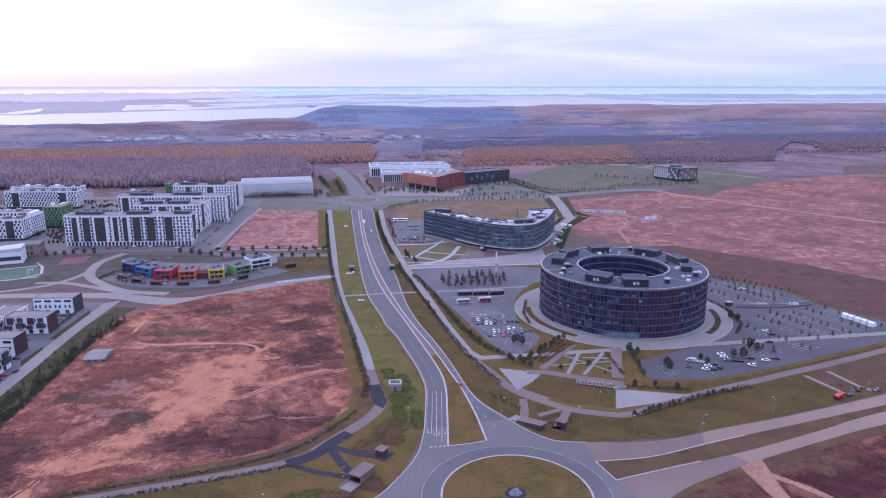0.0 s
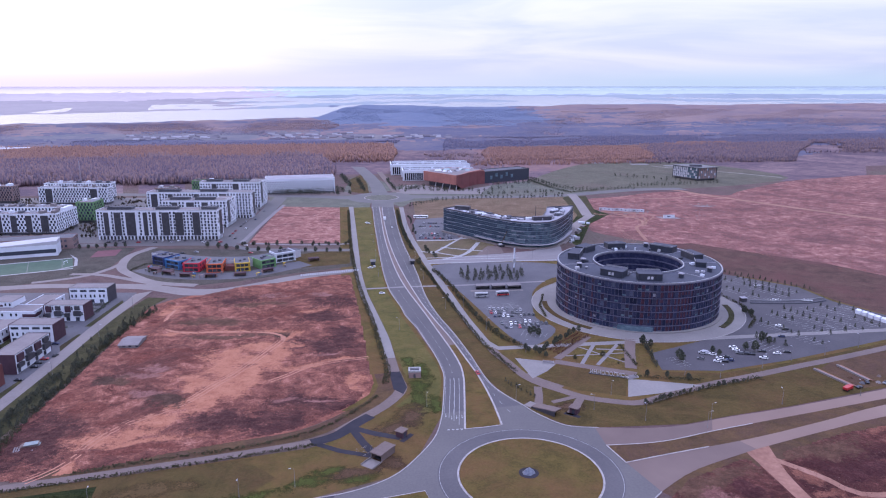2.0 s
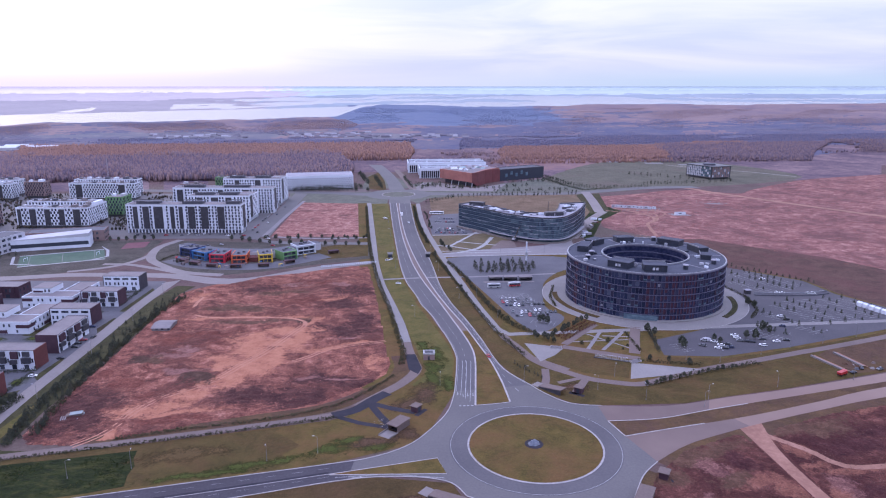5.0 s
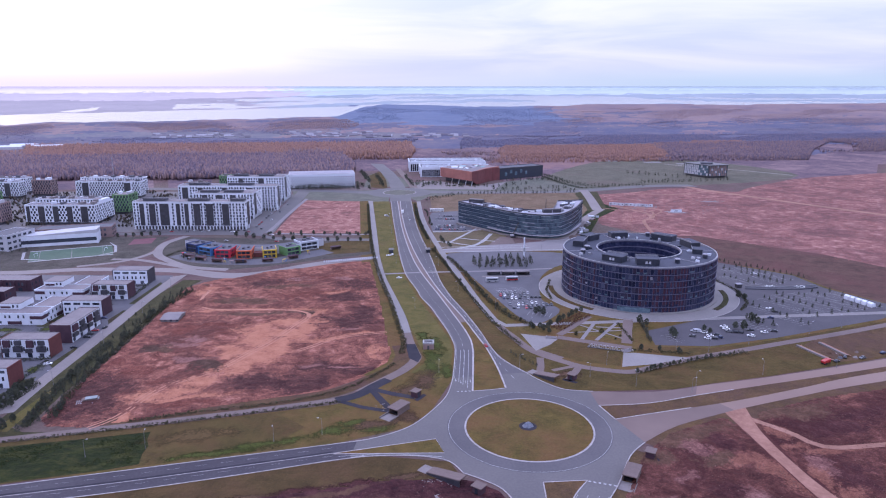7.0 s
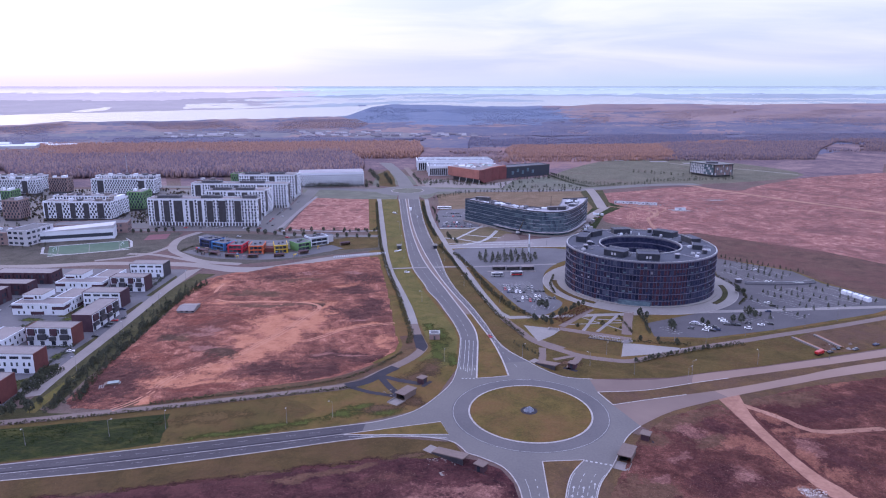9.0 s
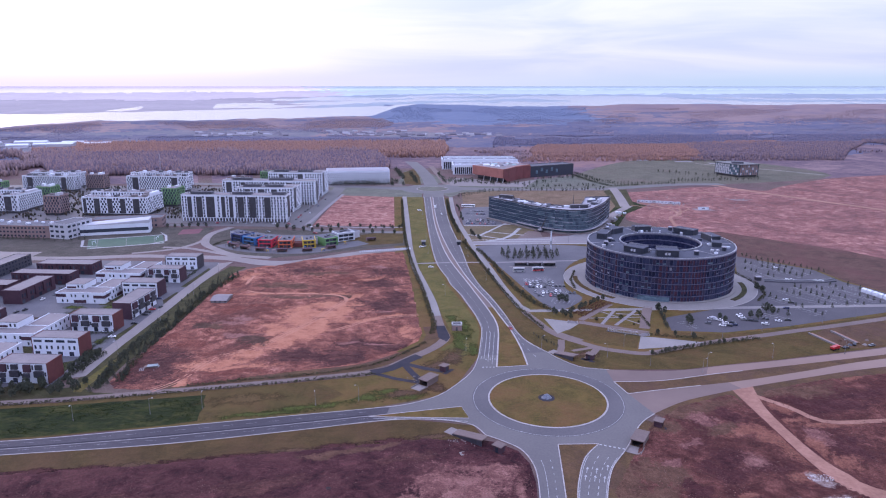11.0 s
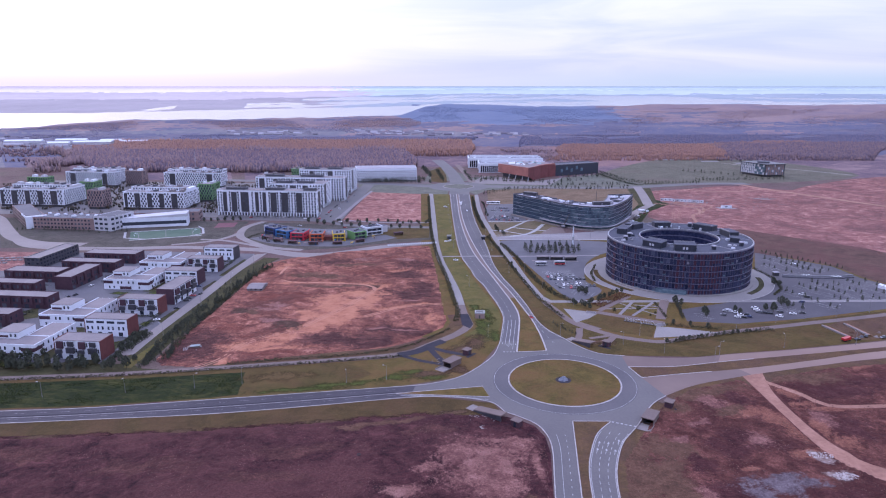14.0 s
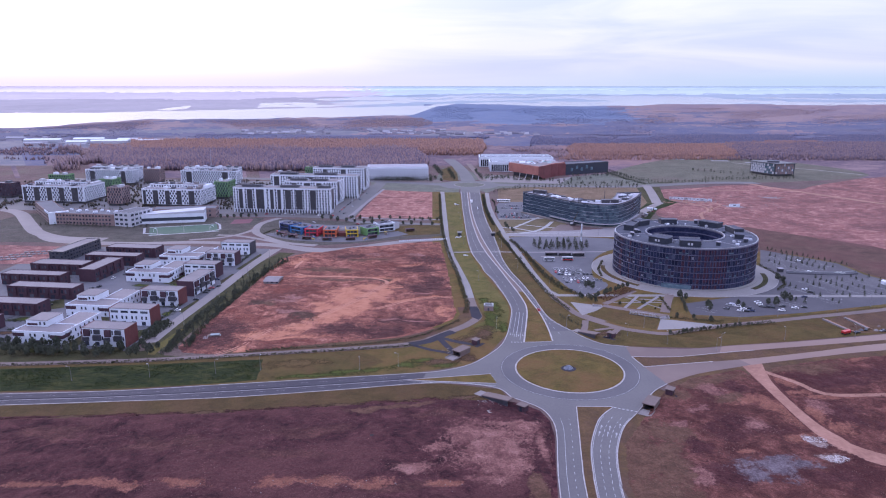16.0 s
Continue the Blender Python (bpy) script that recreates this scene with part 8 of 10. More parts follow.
for pts in ([(-300, 52), (-262, 50)], [(-255, 88), (-222, 92)], [(-262, 126), (-224, 130)], [(-262, 148), (-232, 150)], [(-290, 178), (-246, 182)], [(-330, 70), (-300, 66)], [(-330, 104), (-296, 100)], [(-330, 132), (-296, 128)], [(-222, 60), (-220, 96)],
            [(-214, 190), (-212, 222)], [(-250, 216), (-212, 218)]):
    hedge(pts, 2.6, 1.7, "conifer", "dark garden hedge between town houses", 0.3, 8)
forest("tussocks", tufts([(-300, -22), (-204, -20), (-148, -12), (-149, 8), (-208, 3), (-300, -4)], 2600, 91, -0.1, (0.4, 1.0)), M["w_green"], "dark green rank grass beside the road", 0.5, 31, 2.6, "grass")

# ---- road and car park markings ----
def dashes(line, on, off, width, z, start=0.0):
    s, L, d = Shape(), length_of(line), start
    while d + on < L:
        seg = [along(line, d + on * k / 2)[0] for k in range(3)]
        q = strip(seg, width, z)
        s.add(q.v, q.f)
        d += on + off
    return s


def marking(shape, label="white painted road marking", name="road_marking"):
    return setting(name, shape, M["paint"], label, "road marking")


def between(a, b, k):
    n = 60
    la, lb = length_of(a), length_of(b)
    return [tuple(p + (q - p) * k for p, q in zip(along(a, la * i / n)[0], along(b, lb * i / n)[0])) for i in range(n + 1)]


wc_mid, ec_mid = between(wc_w, med_w, 0.5), between(med_e, ec_e, 0.5)
marking(dashes(wc_mid, 3, 5, 0.18, 0.092)), marking(dashes(ec_mid, 3, 5, 0.18, 0.092))
south = [p for p in wc_w if p[1] < 92], [p for p in med_w if p[1] < 90]
for k in (0.30, 0.52, 0.75):
    marking(strip([p for p in between(*south, k) if p[1] < 82], 0.22, 0.096))
for line, d in ((wc_w, 0.7), (ec_e, -0.7)):
    marking(strip(shifted(line, d), 0.12, 0.094))
circ = disc(*ISLE, 32.0, 0, 120)
marking(strip(circ + circ[:1], 0.16, 0.098), "thin white line round the ring lane")
marking(dashes([(-24, 34), (-17.4, 33.8)], 0.9, 0.8, 0.8, 0.099), "row of white give-way teeth")
w_mid = between([p for p in NW_FLARE if p[0] < -76], [p for p in W_SOUTH if p[0] < -74][::-1], 0.72)
marking(dashes(w_mid, 4, 5, 0.08, 0.098))
setting("median", strip(between([p for p in NW_FLARE if p[0] < -76], [p for p in W_SOUTH if p[0] < -74][::-1], 0.50), 1.2, 0.101), M["asphalt_dark"], "dark painted strip between the carriageways", "median")
kerb(shifted(between([p for p in NW_FLARE if p[0] < -76], [p for p in W_SOUTH if p[0] < -74][::-1], 0.50), 0.9), "kerb", 0.25)
marking(dashes(between([p for p in NW_FLARE if p[0] < -76], [p for p in W_SOUTH if p[0] < -74][::-1], 0.24), 4, 5, 0.08, 0.098))
marking(strip([(-74, -15.2), (-58, -14.4), (-36, -19.6)], 0.22, 0.099))
s_w = [p for p in SW_FLARE if p[1] < -50]
s_wm = [p for p in S_MED_W if p[1] < -50]
marking(strip(between(s_w, s_wm, 0.34)[:34], 0.16, 0.099)), marking(dashes(between(s_w, s_wm, 0.34)[33:], 2, 3, 0.18, 0.099)), marking(dashes(between(s_w, s_wm, 0.66), 1.2, 3.2, 0.2, 0.099))
s_e = [p for p in SE_FLARE if p[1] < -50][::-1]
s_em = [p for p in S_MED_E if p[1] < -46]
marking(dashes(between(s_em, s_e, 0.36), 2, 2, 0.2, 0.099)), marking(dashes(between(s_em, s_e, 0.68), 2, 2, 0.2, 0.099))
marking(strip(between(s_em, s_e, 0.06), 0.2, 0.099)), marking(strip(between(s_em, s_e, 0.95), 0.2, 0.099))
marking(dashes([(12, -40.5), (22, -45)], 0.9, 0.8, 0.8, 0.1), "row of white give-way teeth")


def arrow(x, y, a, size=1.0):
    s = Shape()
    s.add([(-0.12, -2, 0), (0.12, -2, 0), (0.12, 0.6, 0), (-0.12, 0.6, 0)], [(0, 1, 2, 3)])
    s.add([(-0.55, 0.6, 0), (0.55, 0.6, 0), (0, 2.1, 0)], [(0, 1, 2)])
    ob = setting("lane_arrow", s, M["paint"], "white painted lane arrow", "road marking")
    ob.matrix_basis = pose(x, y, 0.102, 0, 0, math.degrees(a)) @ Matrix.Diagonal((1.3 * size, 1.3 * size, 1, 1))


for y in (-57, -63):
    for k in (0.2, 0.52, 0.84):
        p = min(between(s_em, s_e, k), key=lambda q: abs(q[1] - y))
        arrow(p[0], p[1], -0.35, 0.75)
for y in (44,):
    for k in (0.15, 0.41, 0.63, 0.88):
        p = min(between(*south, k), key=lambda q: abs(q[1] - y))
        arrow(p[0], p[1], math.pi * 0.97, 0.6)
for x in (-62, -66):
    arrow(x, -14.2 if x > -64 else -16, -math.pi / 2, 0.8)


def bays(p, q, deep=5.0, gap=2.6):
    """A double row of parking bays along a line."""
    s = strip([p, q], 0.16, 0.098)
    L = math.dist(p, q)
    a = math.atan2(q[1] - p[1], q[0] - p[0])
    for k in range(int(L / gap) + 1):
        x, y = p[0] + math.cos(a) * k * gap, p[1] + math.sin(a) * k * gap
        t = strip([(x - deep * math.sin(a), y + deep * math.cos(a)), (x + deep * math.sin(a), y - deep * math.cos(a))], 0.17, 0.098)
        s.add(t.v, t.f)
    return setting("bay_marking", s, M["bayline"], "white painted parking bays", "road marking")


for p, q in SE_ROWS + NE_ROWS:
    bays(p, q)
bays((98, 92), (101, 80), 4), bays((150, 108), (157, 94)), bays((24, 186), (30, 152)), bays((36, 188), (40, 140)), bays((32, 136), (44, 130), 4)
bays((5, 428), (24, 420)), bays((0, 398), (18, 402))

# ---- vehicles ----
M["tyre"] = material("tyre_rubber", near((0.02, 0.02, 0.022)), 2.0)
PAINTS = {"white": (0.72, 0.72, 0.74), "black": (0.018, 0.018, 0.022), "silver": (0.34, 0.34, 0.36), "red": (0.36, 0.02, 0.025), "dark blue": (0.02, 0.03, 0.09), "grey": (0.12, 0.12, 0.13)}
for key, c in PAINTS.items():
    M["car_" + key] = material(key.replace(" ", "_") + "_car_paint", near(c, 0.05), 1.0, rough=0.3, spec=0.5)


def profile(s, pts, y0, y1, y0t=None, y1t=None, ztop=None):
    """A side profile (x, z) drawn out across y; points higher than ztop are drawn in."""
    n = len(pts)
    side = lambda y, yt: [(x, (yt if ztop is not None and z > ztop else y), z) for x, z in pts]
    s.add(side(y0, y0t) + side(y1, y1t), [(i, (i + 1) % n, n + (i + 1) % n, n + i)[::-1] for i in range(n)] + [tuple(range(n)), tuple(range(2 * n - 1, n - 1, -1))])
    return s


def car_kind(paint, estate=False):
    ob = thing("car", paint + " parked car with dark windows", "car", pose(0, 0, -60))
    rear = -1.75 if estate else -1.35
    body = profile(Shape(), [(-2.15, 0.3), (2.15, 0.3), (2.2, 0.62), (2.0, 0.80), (1.0, 0.92), (-1.9, 0.96), (-2.2, 0.8)], -0.88, 0.88)
    part("body", body, M["car_" + paint], ob)
    part("cabin", profile(Shape(), [(1.05, 0.9), (0.35, 1.40), (rear + 0.2, 1.42), (rear - 0.35, 0.94)], -0.82, 0.82, -0.62, 0.62, 1.1), M["window"], ob, "dark glazed cabin")
    part("roof", Shape().add([(0.3, -0.6, 1.43), (0.3, 0.6, 1.43), (rear + 0.25, 0.6, 1.45), (rear + 0.25, -0.6, 1.45)], [(0, 1, 2, 3)]).box(rear + 0.3, -0.58, 1.41, 0.26, 0.58, 1.47), M["car_" + paint], ob)
    for x in (-1.35, 1.35):
        for y in (-0.86, 0.86):
            part("wheel", Shape().tube((x, y - 0.1, 0.32), (x, y + 0.1, 0.32), 0.32, 0.32, 10), M["tyre"], ob)
    for y in (-0.6, 0.6):
        part("headlight", Shape().box(2.1, y - 0.18, 0.6, 2.2, y + 0.18, 0.74), M["whitegrey"], ob)
    return ob


CARS = {(p, e): None for p in PAINTS for e in (False, True)}
car_rng = random.Random(21)


def park(x, y, deg, paint=None, z=0.08):
    key = (paint or car_rng.choice(["white", "white", "black", "black", "black", "black", "silver", "grey", "grey", "dark blue", "red"]), car_rng.random() < 0.4)
    m = pose(x, y, z, 0, 0, deg) @ Matrix.Diagonal((0.92, 0.92, 0.92, 1))
    if CARS[key] is None:
        CARS[key] = car_kind(*key)
        CARS[key].matrix_basis = m
        return CARS[key]
    return copy_thing(CARS[key], m)


for x, y, p in ((135, 100, "white"), (134.5, 96.5, "white"), (117.5, 84, "white"), (120.8, 83.4, "black"), (124.3, 84.4, "dark blue"), (136.9, 91.5, "black"), (139.5, 90.3, "black"), (134.1, 92.3, "grey"), (142.5, 84.8, "white"), (152.7, 89.3, "white"),
                (159, 90.5, "black"), (178.2, 127, "white"), (178.6, 121.5, "black"), (169.7, 111.4, "dark blue"), (120.7, 87.5, "white"), (119.6, 92.7, "white"), (115.3, 94.8, "silver"), (125, 88.5, "black"), (111, 88, "grey"), (147, 93, "black")):
    park(x, y, 150 + car_rng.uniform(-6, 6), p)
for x0, y0, n, turn in ((21.5, 171, 7, 84), (22.5, 165.2, 7, 84), (24, 151.8, 7, 82), (25, 145.6, 7, 82), (33, 154.5, 4, 82), (37.5, 174, 2, 84)):
    for k in range(n):
        if (k * 5 + n + int(x0)) % 6:
            park(x0 + 2.55 * k, y0 - 0.35 * k + car_rng.uniform(-0.4, 0.4), turn + 180 * (car_rng.random() < 0.5) + car_rng.uniform(-3, 3), "red" if (x0, k) == (22.5, 5) else None)
for x0, y0, n in ((22, 178, 5), (38, 166, 4), (44, 150, 3), (33, 147, 5)):
    for k in range(n):
        park(x0 + 2.6 * k, y0 - 0.35 * k + car_rng.uniform(-0.5, 0.5), 84 + 180 * (car_rng.random() < 0.5), car_rng.choice(["black", "grey", "dark blue", "black", "silver"]))
for x, y in ((203.7, 171), (222.8, 168), (206.6, 170.5), (212, 203), (225.7, 167.5)):
    park(x, y, -20, "white")
for x0, y0, n in ((5, 399, 8), (2, 391, 11), (0, 381, 12), (5, 432, 9), (10, 447, 8)):
    for k in range(n):
        if (k * 7 + n) % 5:
            park(x0 + 2.5 * k, y0 - 0.5 * k + car_rng.uniform(-0.5, 0.5), 76 + 180 * (car_rng.random() < 0.5), None)
for x, y, d in ((-209.5, 135, 80), (-213.5, 121, 0), (-213.8, 126, 5), (-213, 131, 4), (-214.2, 106, 0), (-218, 85, 10), (-216, 152, 0), (-300, 160, 85), (-289, 155, 85), (-286, 165, 85), (-288, 172, 85), (-300, 95, 60), (-290, 60, 85), (-320, 100, 0),
                (-292, 130, 80), (-289, 134, 80)):
    park(x, y, d)
for k in range(22):
    park(-270 + 4.6 * k + car_rng.uniform(-1, 1), 405 - 0.56 * k + (-6 if k % 3 == 0 else 0), 83 + 90 * (k % 3 == 0)) if k not in (4, 8, 15) else None
for k in range(14):
    park(-170 + 0.8 * k + (7 if k % 4 == 0 else 0), 400 + 11 * k, 82)
for x, y in ((-150, 372), (-196, 349), (-186, 352), (-142, 344)):
    park(x, y, -20)
park(-22, 430, 90, "white", 0.09), park(-2.4, 86, 98, "red", 0.09)


def bus(x, y, deg, paint="white", label="white city bus standing by the kerb", L=10.5, striped=False):
    ob = thing("bus", label, "bus", pose(x, y, 0.08, 0, 0, deg))
    part("body", profile(Shape(), [(-L / 2, 0.35), (L / 2, 0.35), (L / 2 + 0.1, 1.4), (L / 2 - 0.2, 2.9), (-L / 2 + 0.1, 2.95), (-L / 2, 1.4)], -1.25, 1.25), M["car_" + paint], ob)
    part("window_band", Shape().box(-L / 2 + 0.5, -1.3, 1.4, L / 2 - 0.6, 1.3, 2.35), M["window"], ob)
    part("windscreen", Shape().box(L / 2 - 0.1, -1.1, 1.3, L / 2 + 0.12, 1.1, 2.5), M["window"], ob)
    for u in (-L / 2 + 2, L / 2 - 2):
        for v in (-1.2, 1.2):
            part("wheel", Shape().tube((u, v - 0.12, 0.48), (u, v + 0.12, 0.48), 0.48, 0.48, 10), M["tyre"], ob)
    part("roof_unit", Shape().box(-2, -0.8, 2.9, 1, 0.8, 3.2), M["whitegrey"], ob)
    if striped:
        part("red_side", Shape().box(-L / 2 + 0.2, -1.29, 0.5, L / 2 - 0.3, 1.29, 1.35), M["car_red"], ob, "red lower side")


bus(21.8, 203.5, 2, "silver", "pale city bus standing by the platform", 8.5), bus(36, 205, 3, "silver", "red and pale city bus on the car park", 8.5, True), bus(10, 474, -5, "white", "white coach on the car park", 15), bus(-27, 470, 88, "white", "white minibus on the avenue", 6)
park(-47, 284, 10, "white"), park(-44, 287, 80, "white"), park(-45, 456, 5, "white"), park(-44, 451, 0, "silver"), park(-41.5, 219, -10, "white")

# site machines on the dusty road
def machine(x, y, deg, paint, label):
    ob = thing("dump_truck", label, "truck", pose(x, y, 0.1, 0, 0, deg) @ Matrix.Diagonal((0.8, 0.8, 0.85, 1)))
    part("cab", profile(Shape(), [(1.6, 0.7), (3.4, 0.7), (3.4, 1.8), (3.0, 2.7), (1.6, 2.7)], -1.2, 1.2), M["car_" + paint], ob)
    part("windscreen", Shape().box(2.9, -1.0, 1.8, 3.4, 1.0, 2.5), M["window"], ob)
    part("tipper", profile(Shape(), [(-3.2, 1.1), (1.4, 1.1), (1.5, 2.6), (-3.5, 2.4)], -1.25, 1.25), M["car_" + paint], ob)
    part("chassis", Shape().box(-3.2, -0.5, 0.55, 3.2, 0.5, 1.1), M["tyre"], ob)
    for u in (-2.4, -1.1, 2.4):
        for v in (-1.05, 1.05):
            part("wheel", Shape().tube((u, v - 0.2, 0.5), (u, v + 0.2, 0.5), 0.5, 0.5, 10), M["tyre"], ob)


machine(158.5, 45.8, 25, "red", "red dump truck on the dusty road"), park(165.5, 47.5, 20, "black", 0.1), park(173, 52, 60, "black", 0.1), park(181, 50, 200, "grey", 0.1), park(196, 55, 20, "dark blue", 0.1)

# ---- street furniture ----
lamp = thing("street_lamp", "tall slender grey street lamp beside the road", "street lamp", pose(0, 0, -70), "street lamps")
part("pole", Shape().tube((0, 0, 0), (0, 0, 7.0), 0.09, 0.05, 6), M["lamppost"], lamp)
part("arm", Shape().tube((0, 0, 6.9), (1.2, 0, 7.3), 0.05, 0.04, 5), M["lamppost"], lamp)
part("lamp_head", Shape().box(1.0, -0.14, 7.22, 1.8, 0.14, 7.36), M["whitegrey"], lamp)
part("base", Shape().tube((0, 0, 0), (0, 0, 0.9), 0.16, 0.14, 6), M["lamppost"], lamp)
LAMPS = [(13, 143), (6.4, 181.6), (-4.5, 183), (27, 109), (9, 56), (57, 31), (39.5, 43), (52, 56), (84, 28.5), (121, 37), (94, 71), (109, 66), (135, 74), (155, 81), (-229, -14), (-195, -10), (-166, -6), (-146, -2), (-81, 1.6), (-99, -1.7), (79, 22), (-12, 300),
         (-11, 250), (1, 220), (-42, 260), (-42, 310), (-42, 370), (-42, 430), (-10, 360), (-9, 420), (-35, 150), (-30, 55), (176, 85), (200, 92), (-205, 60), (-201, 110), (-197, 160), (-194, 210), (45, 300), (80, 296), (60, 255), (160, 40), (205, 56)]
for k, (x, y) in enumerate(LAMPS):
    m = pose(x, y, 0, 0, 0, 90 * (k % 4))
    if k == 0:
        lamp.matrix_basis = m
    else:
        copy_thing(lamp, m)

pylon = thing("sign_pylon", "tall white sign pylon on the forecourt", "pylon", turned(59.4, 271, 0))
part("post", Shape().box(-0.5, -0.35, 0, 0.5, 0.35, 15.5), M["white"], pylon)
part("board", Shape().box(-0.9, -0.5, 4.0, 0.9, 0.5, 7.0), M["paint"], pylon, "white board on the pylon")

kiosk = thing("service_kiosk", "small brown kiosk with a white rimmed open roof", "kiosk", turned(-35.2, 84.8, radians(-4)))
part("wall", Shape().box(0, 0, 0, 5.6, 4.6, 2.9), M["schoolbrick"], kiosk)
part("roof", Shape().box(0.3, 0.3, 2.9, 5.3, 4.3, 3.0), M["dark"], kiosk)
part("rim", coping(5.6, 4.6, 2.9, 0.7, 0.75), M["paint"], kiosk, "thick white roof rim")
part("door", Shape().box(2.2, -0.05, 0, 3.2, 0.02, 2.1), M["dark"], kiosk)
shed = thing("site_shed", "low grey shed with a pale roof in the soil", "shed", turned(-181, 141, radians(-4)))
part("wall", Shape().box(0, 0, 0, 9.5, 13, 2.0), M["roof"], shed)
part("roof", Shape().add([(-0.5, -0.5, 2.0), (10, -0.5, 2.0), (10, 13.5, 2.0), (-0.5, 13.5, 2.0), (-0.5, 6.5, 3.2), (10, 6.5, 3.2)], [(0, 1, 5, 4), (2, 3, 4, 5), (0, 4, 3), (1, 2, 5), (0, 3, 2, 1)]), M["roof"], shed, "grey sheet roof")
for u in (2, 5, 8.5):
    part("window", Shape().box(u, -0.05, 0.9, u + 1.4, 0.02, 2.0), M["window"], shed)

stone = thing("island_boulder", "low faceted grey-blue sculpture on the grass island", "sculpture", turned(0, -0.5, 0.3))
top = [(1.2 * math.cos(k * 1.05) * (1 + 0.2 * (k % 2)), 0.9 * math.sin(k * 1.05)) for k in range(6)]
low = [(2.7 * math.cos(k * 1.05 + 0.3), 2.2 * math.sin(k * 1.05 + 0.3)) for k in range(6)]
part("stone", Shape().add([(x, y, 0.2) for x, y in low] + [(x, y, 1.5 + 0.3 * (k % 2)) for k, (x, y) in enumerate(top)], [(k, (k + 1) % 6, 6 + (k + 1) % 6, 6 + k) for k in range(6)] + [tuple(range(6, 12))]), M["bluestone"], stone)
part("bed", Shape().tube((0, 0, 0.15), (0, 0, 0.32), 3.6, 3.4, 20), M["asphalt_dark"], stone, "dark round bed")


def underpass(x, y, deg, ramp=18.0, both=True):
    """A roofed stair to an underpass: concrete canopy, dark opening, pale ramp, and a small side hut."""
    ob = thing("underpass_entrance", "concrete underpass entrance with a flat slab roof", "underpass entrance", pose(x, y, 0, 0, 0, deg), "underpass entrances")
    part("roof", Shape().box(-0.6, -2.6, 2.7, 8.6, 2.6, 3.05), M["path"], ob, "flat pinkish concrete slab")
    for v in (-2.4, 2.15):
        part("side_wall", Shape().box(0.2, v, 0, 8.2, v + 0.25, 2.696), M["path"], ob)
    part("back_wall", Shape().box(7.9, -2.1, 0, 8.15, 2.1, 2.696), M["schoolbrick"], ob)
    part("opening", Shape().box(1.0, -2.12, 0.02, 7.8, 2.12, 0.1), M["dark"], ob, "dark stair opening")
    part("apron", Shape().box(-5.5, -2.8, 0, 0.1, 2.8, 0.16), M["concrete"], ob, "pale concrete apron")
    for v in (-2.8, 2.6):
        part("kerb_wall", Shape().box(-5.5, v, 0, 0.1, v + 0.2, 0.7), M["concrete"], ob)
    return ob


def lift_hut(x, y, deg):
    ob = thing("lift_hut", "small dark lift hut with a flat pale roof", "hut", pose(x, y, 0, 0, 0, deg), "lift huts")
    part("wall", Shape().box(-1.7, -1.5, 0, 1.7, 1.5, 2.6), M["brown"], ob)
    part("roof", Shape().box(-2.1, -1.9, 2.6, 2.1, 1.9, 2.85), M["path"], ob)
    part("door", Shape().box(-0.6, -1.56, 0, 0.6, -1.48, 2.1), M["window"], ob)
    part("paving", Shape().box(-3.5, -3.5, 0, 3.5, -1.5, 0.1), M["asphalt_dark"], ob)


def ramp_wall(x, y, deg, L=15.0):
    """The long tilted slab over the ramp of an underpass."""
    ob = thing("ramp_cover", "long pinkish concrete slab over an underpass ramp", "ramp", pose(x, y, 0, 0, 0, deg), "ramp covers")
    part("slab", Shape().add([(0, -2.2, 0.5), (L, -2.2, 2.3), (L, 2.2, 2.3), (0, 2.2, 0.5), (0, -2.2, 0.8), (L, -2.2, 2.65), (L, 2.2, 2.65), (0, 2.2, 0.8)], [(0, 3, 2, 1), (4, 5, 6, 7), (0, 1, 5, 4), (1, 2, 6, 5), (2, 3, 7, 6), (3, 0, 4, 7)]), M["path"], ob)
    part("side_wall", Shape().add([(0, -2.3, 0), (L, -2.3, 0), (L, -2.3, 2.3), (0, -2.3, 0.5), (0, -2.05, 0), (L, -2.05, 0), (L, -2.05, 2.3), (0, -2.05, 0.5)], [(0, 1, 2, 3), (7, 6, 5, 4), (0, 4, 5, 1), (1, 5, 6, 2), (2, 6, 7, 3), (3, 7, 4, 0)]), M["dark"], ob)
    part("apron", Shape().box(-4, -2.4, 0, 0.2, 2.4, 0.18), M["concrete"], ob, "pale concrete apron")


underpass(25.5, -43, 57), lift_hut(39.5, -27.5, 55)
underpass(-53, 15, 50), lift_hut(-42.5, 31.5, 50)
ramp_wall(15.5, 49.5, -52, 12), lift_hut(30.5, 41.5, -40)
ramp_wall(-41.5, -28.5, -42, 14), lift_hut(-26.5, -43, -42)
def shelter(x, y, deg, k=1.0, roof="dark"):
    ob = thing("bus_shelter", "dark bus shelter with a flat roof", "bus shelter", pose(x, y, 0.08, 0, 0, deg) @ Matrix.Diagonal((k, k * 1.3, 1, 1)), "bus shelters")
    part("roof", Shape().box(-3, -1.2, 2.5, 3, 1.4, 2.75), M[roof], ob)
    part("back_wall", Shape().box(-2.8, 1.0, 0, 2.8, 1.15, 2.5), M["dark" if roof == "dark" else "paleroof"], ob)
    for u in (-2.9, 2.7):
        part("side_wall", Shape().box(u, -0.8, 0, u + 0.15, 1.0, 2.5), M["window"], ob)
    part("bench", Shape().box(-2, 0.4, 0.4, 2, 0.9, 0.5), M["metal"], ob)


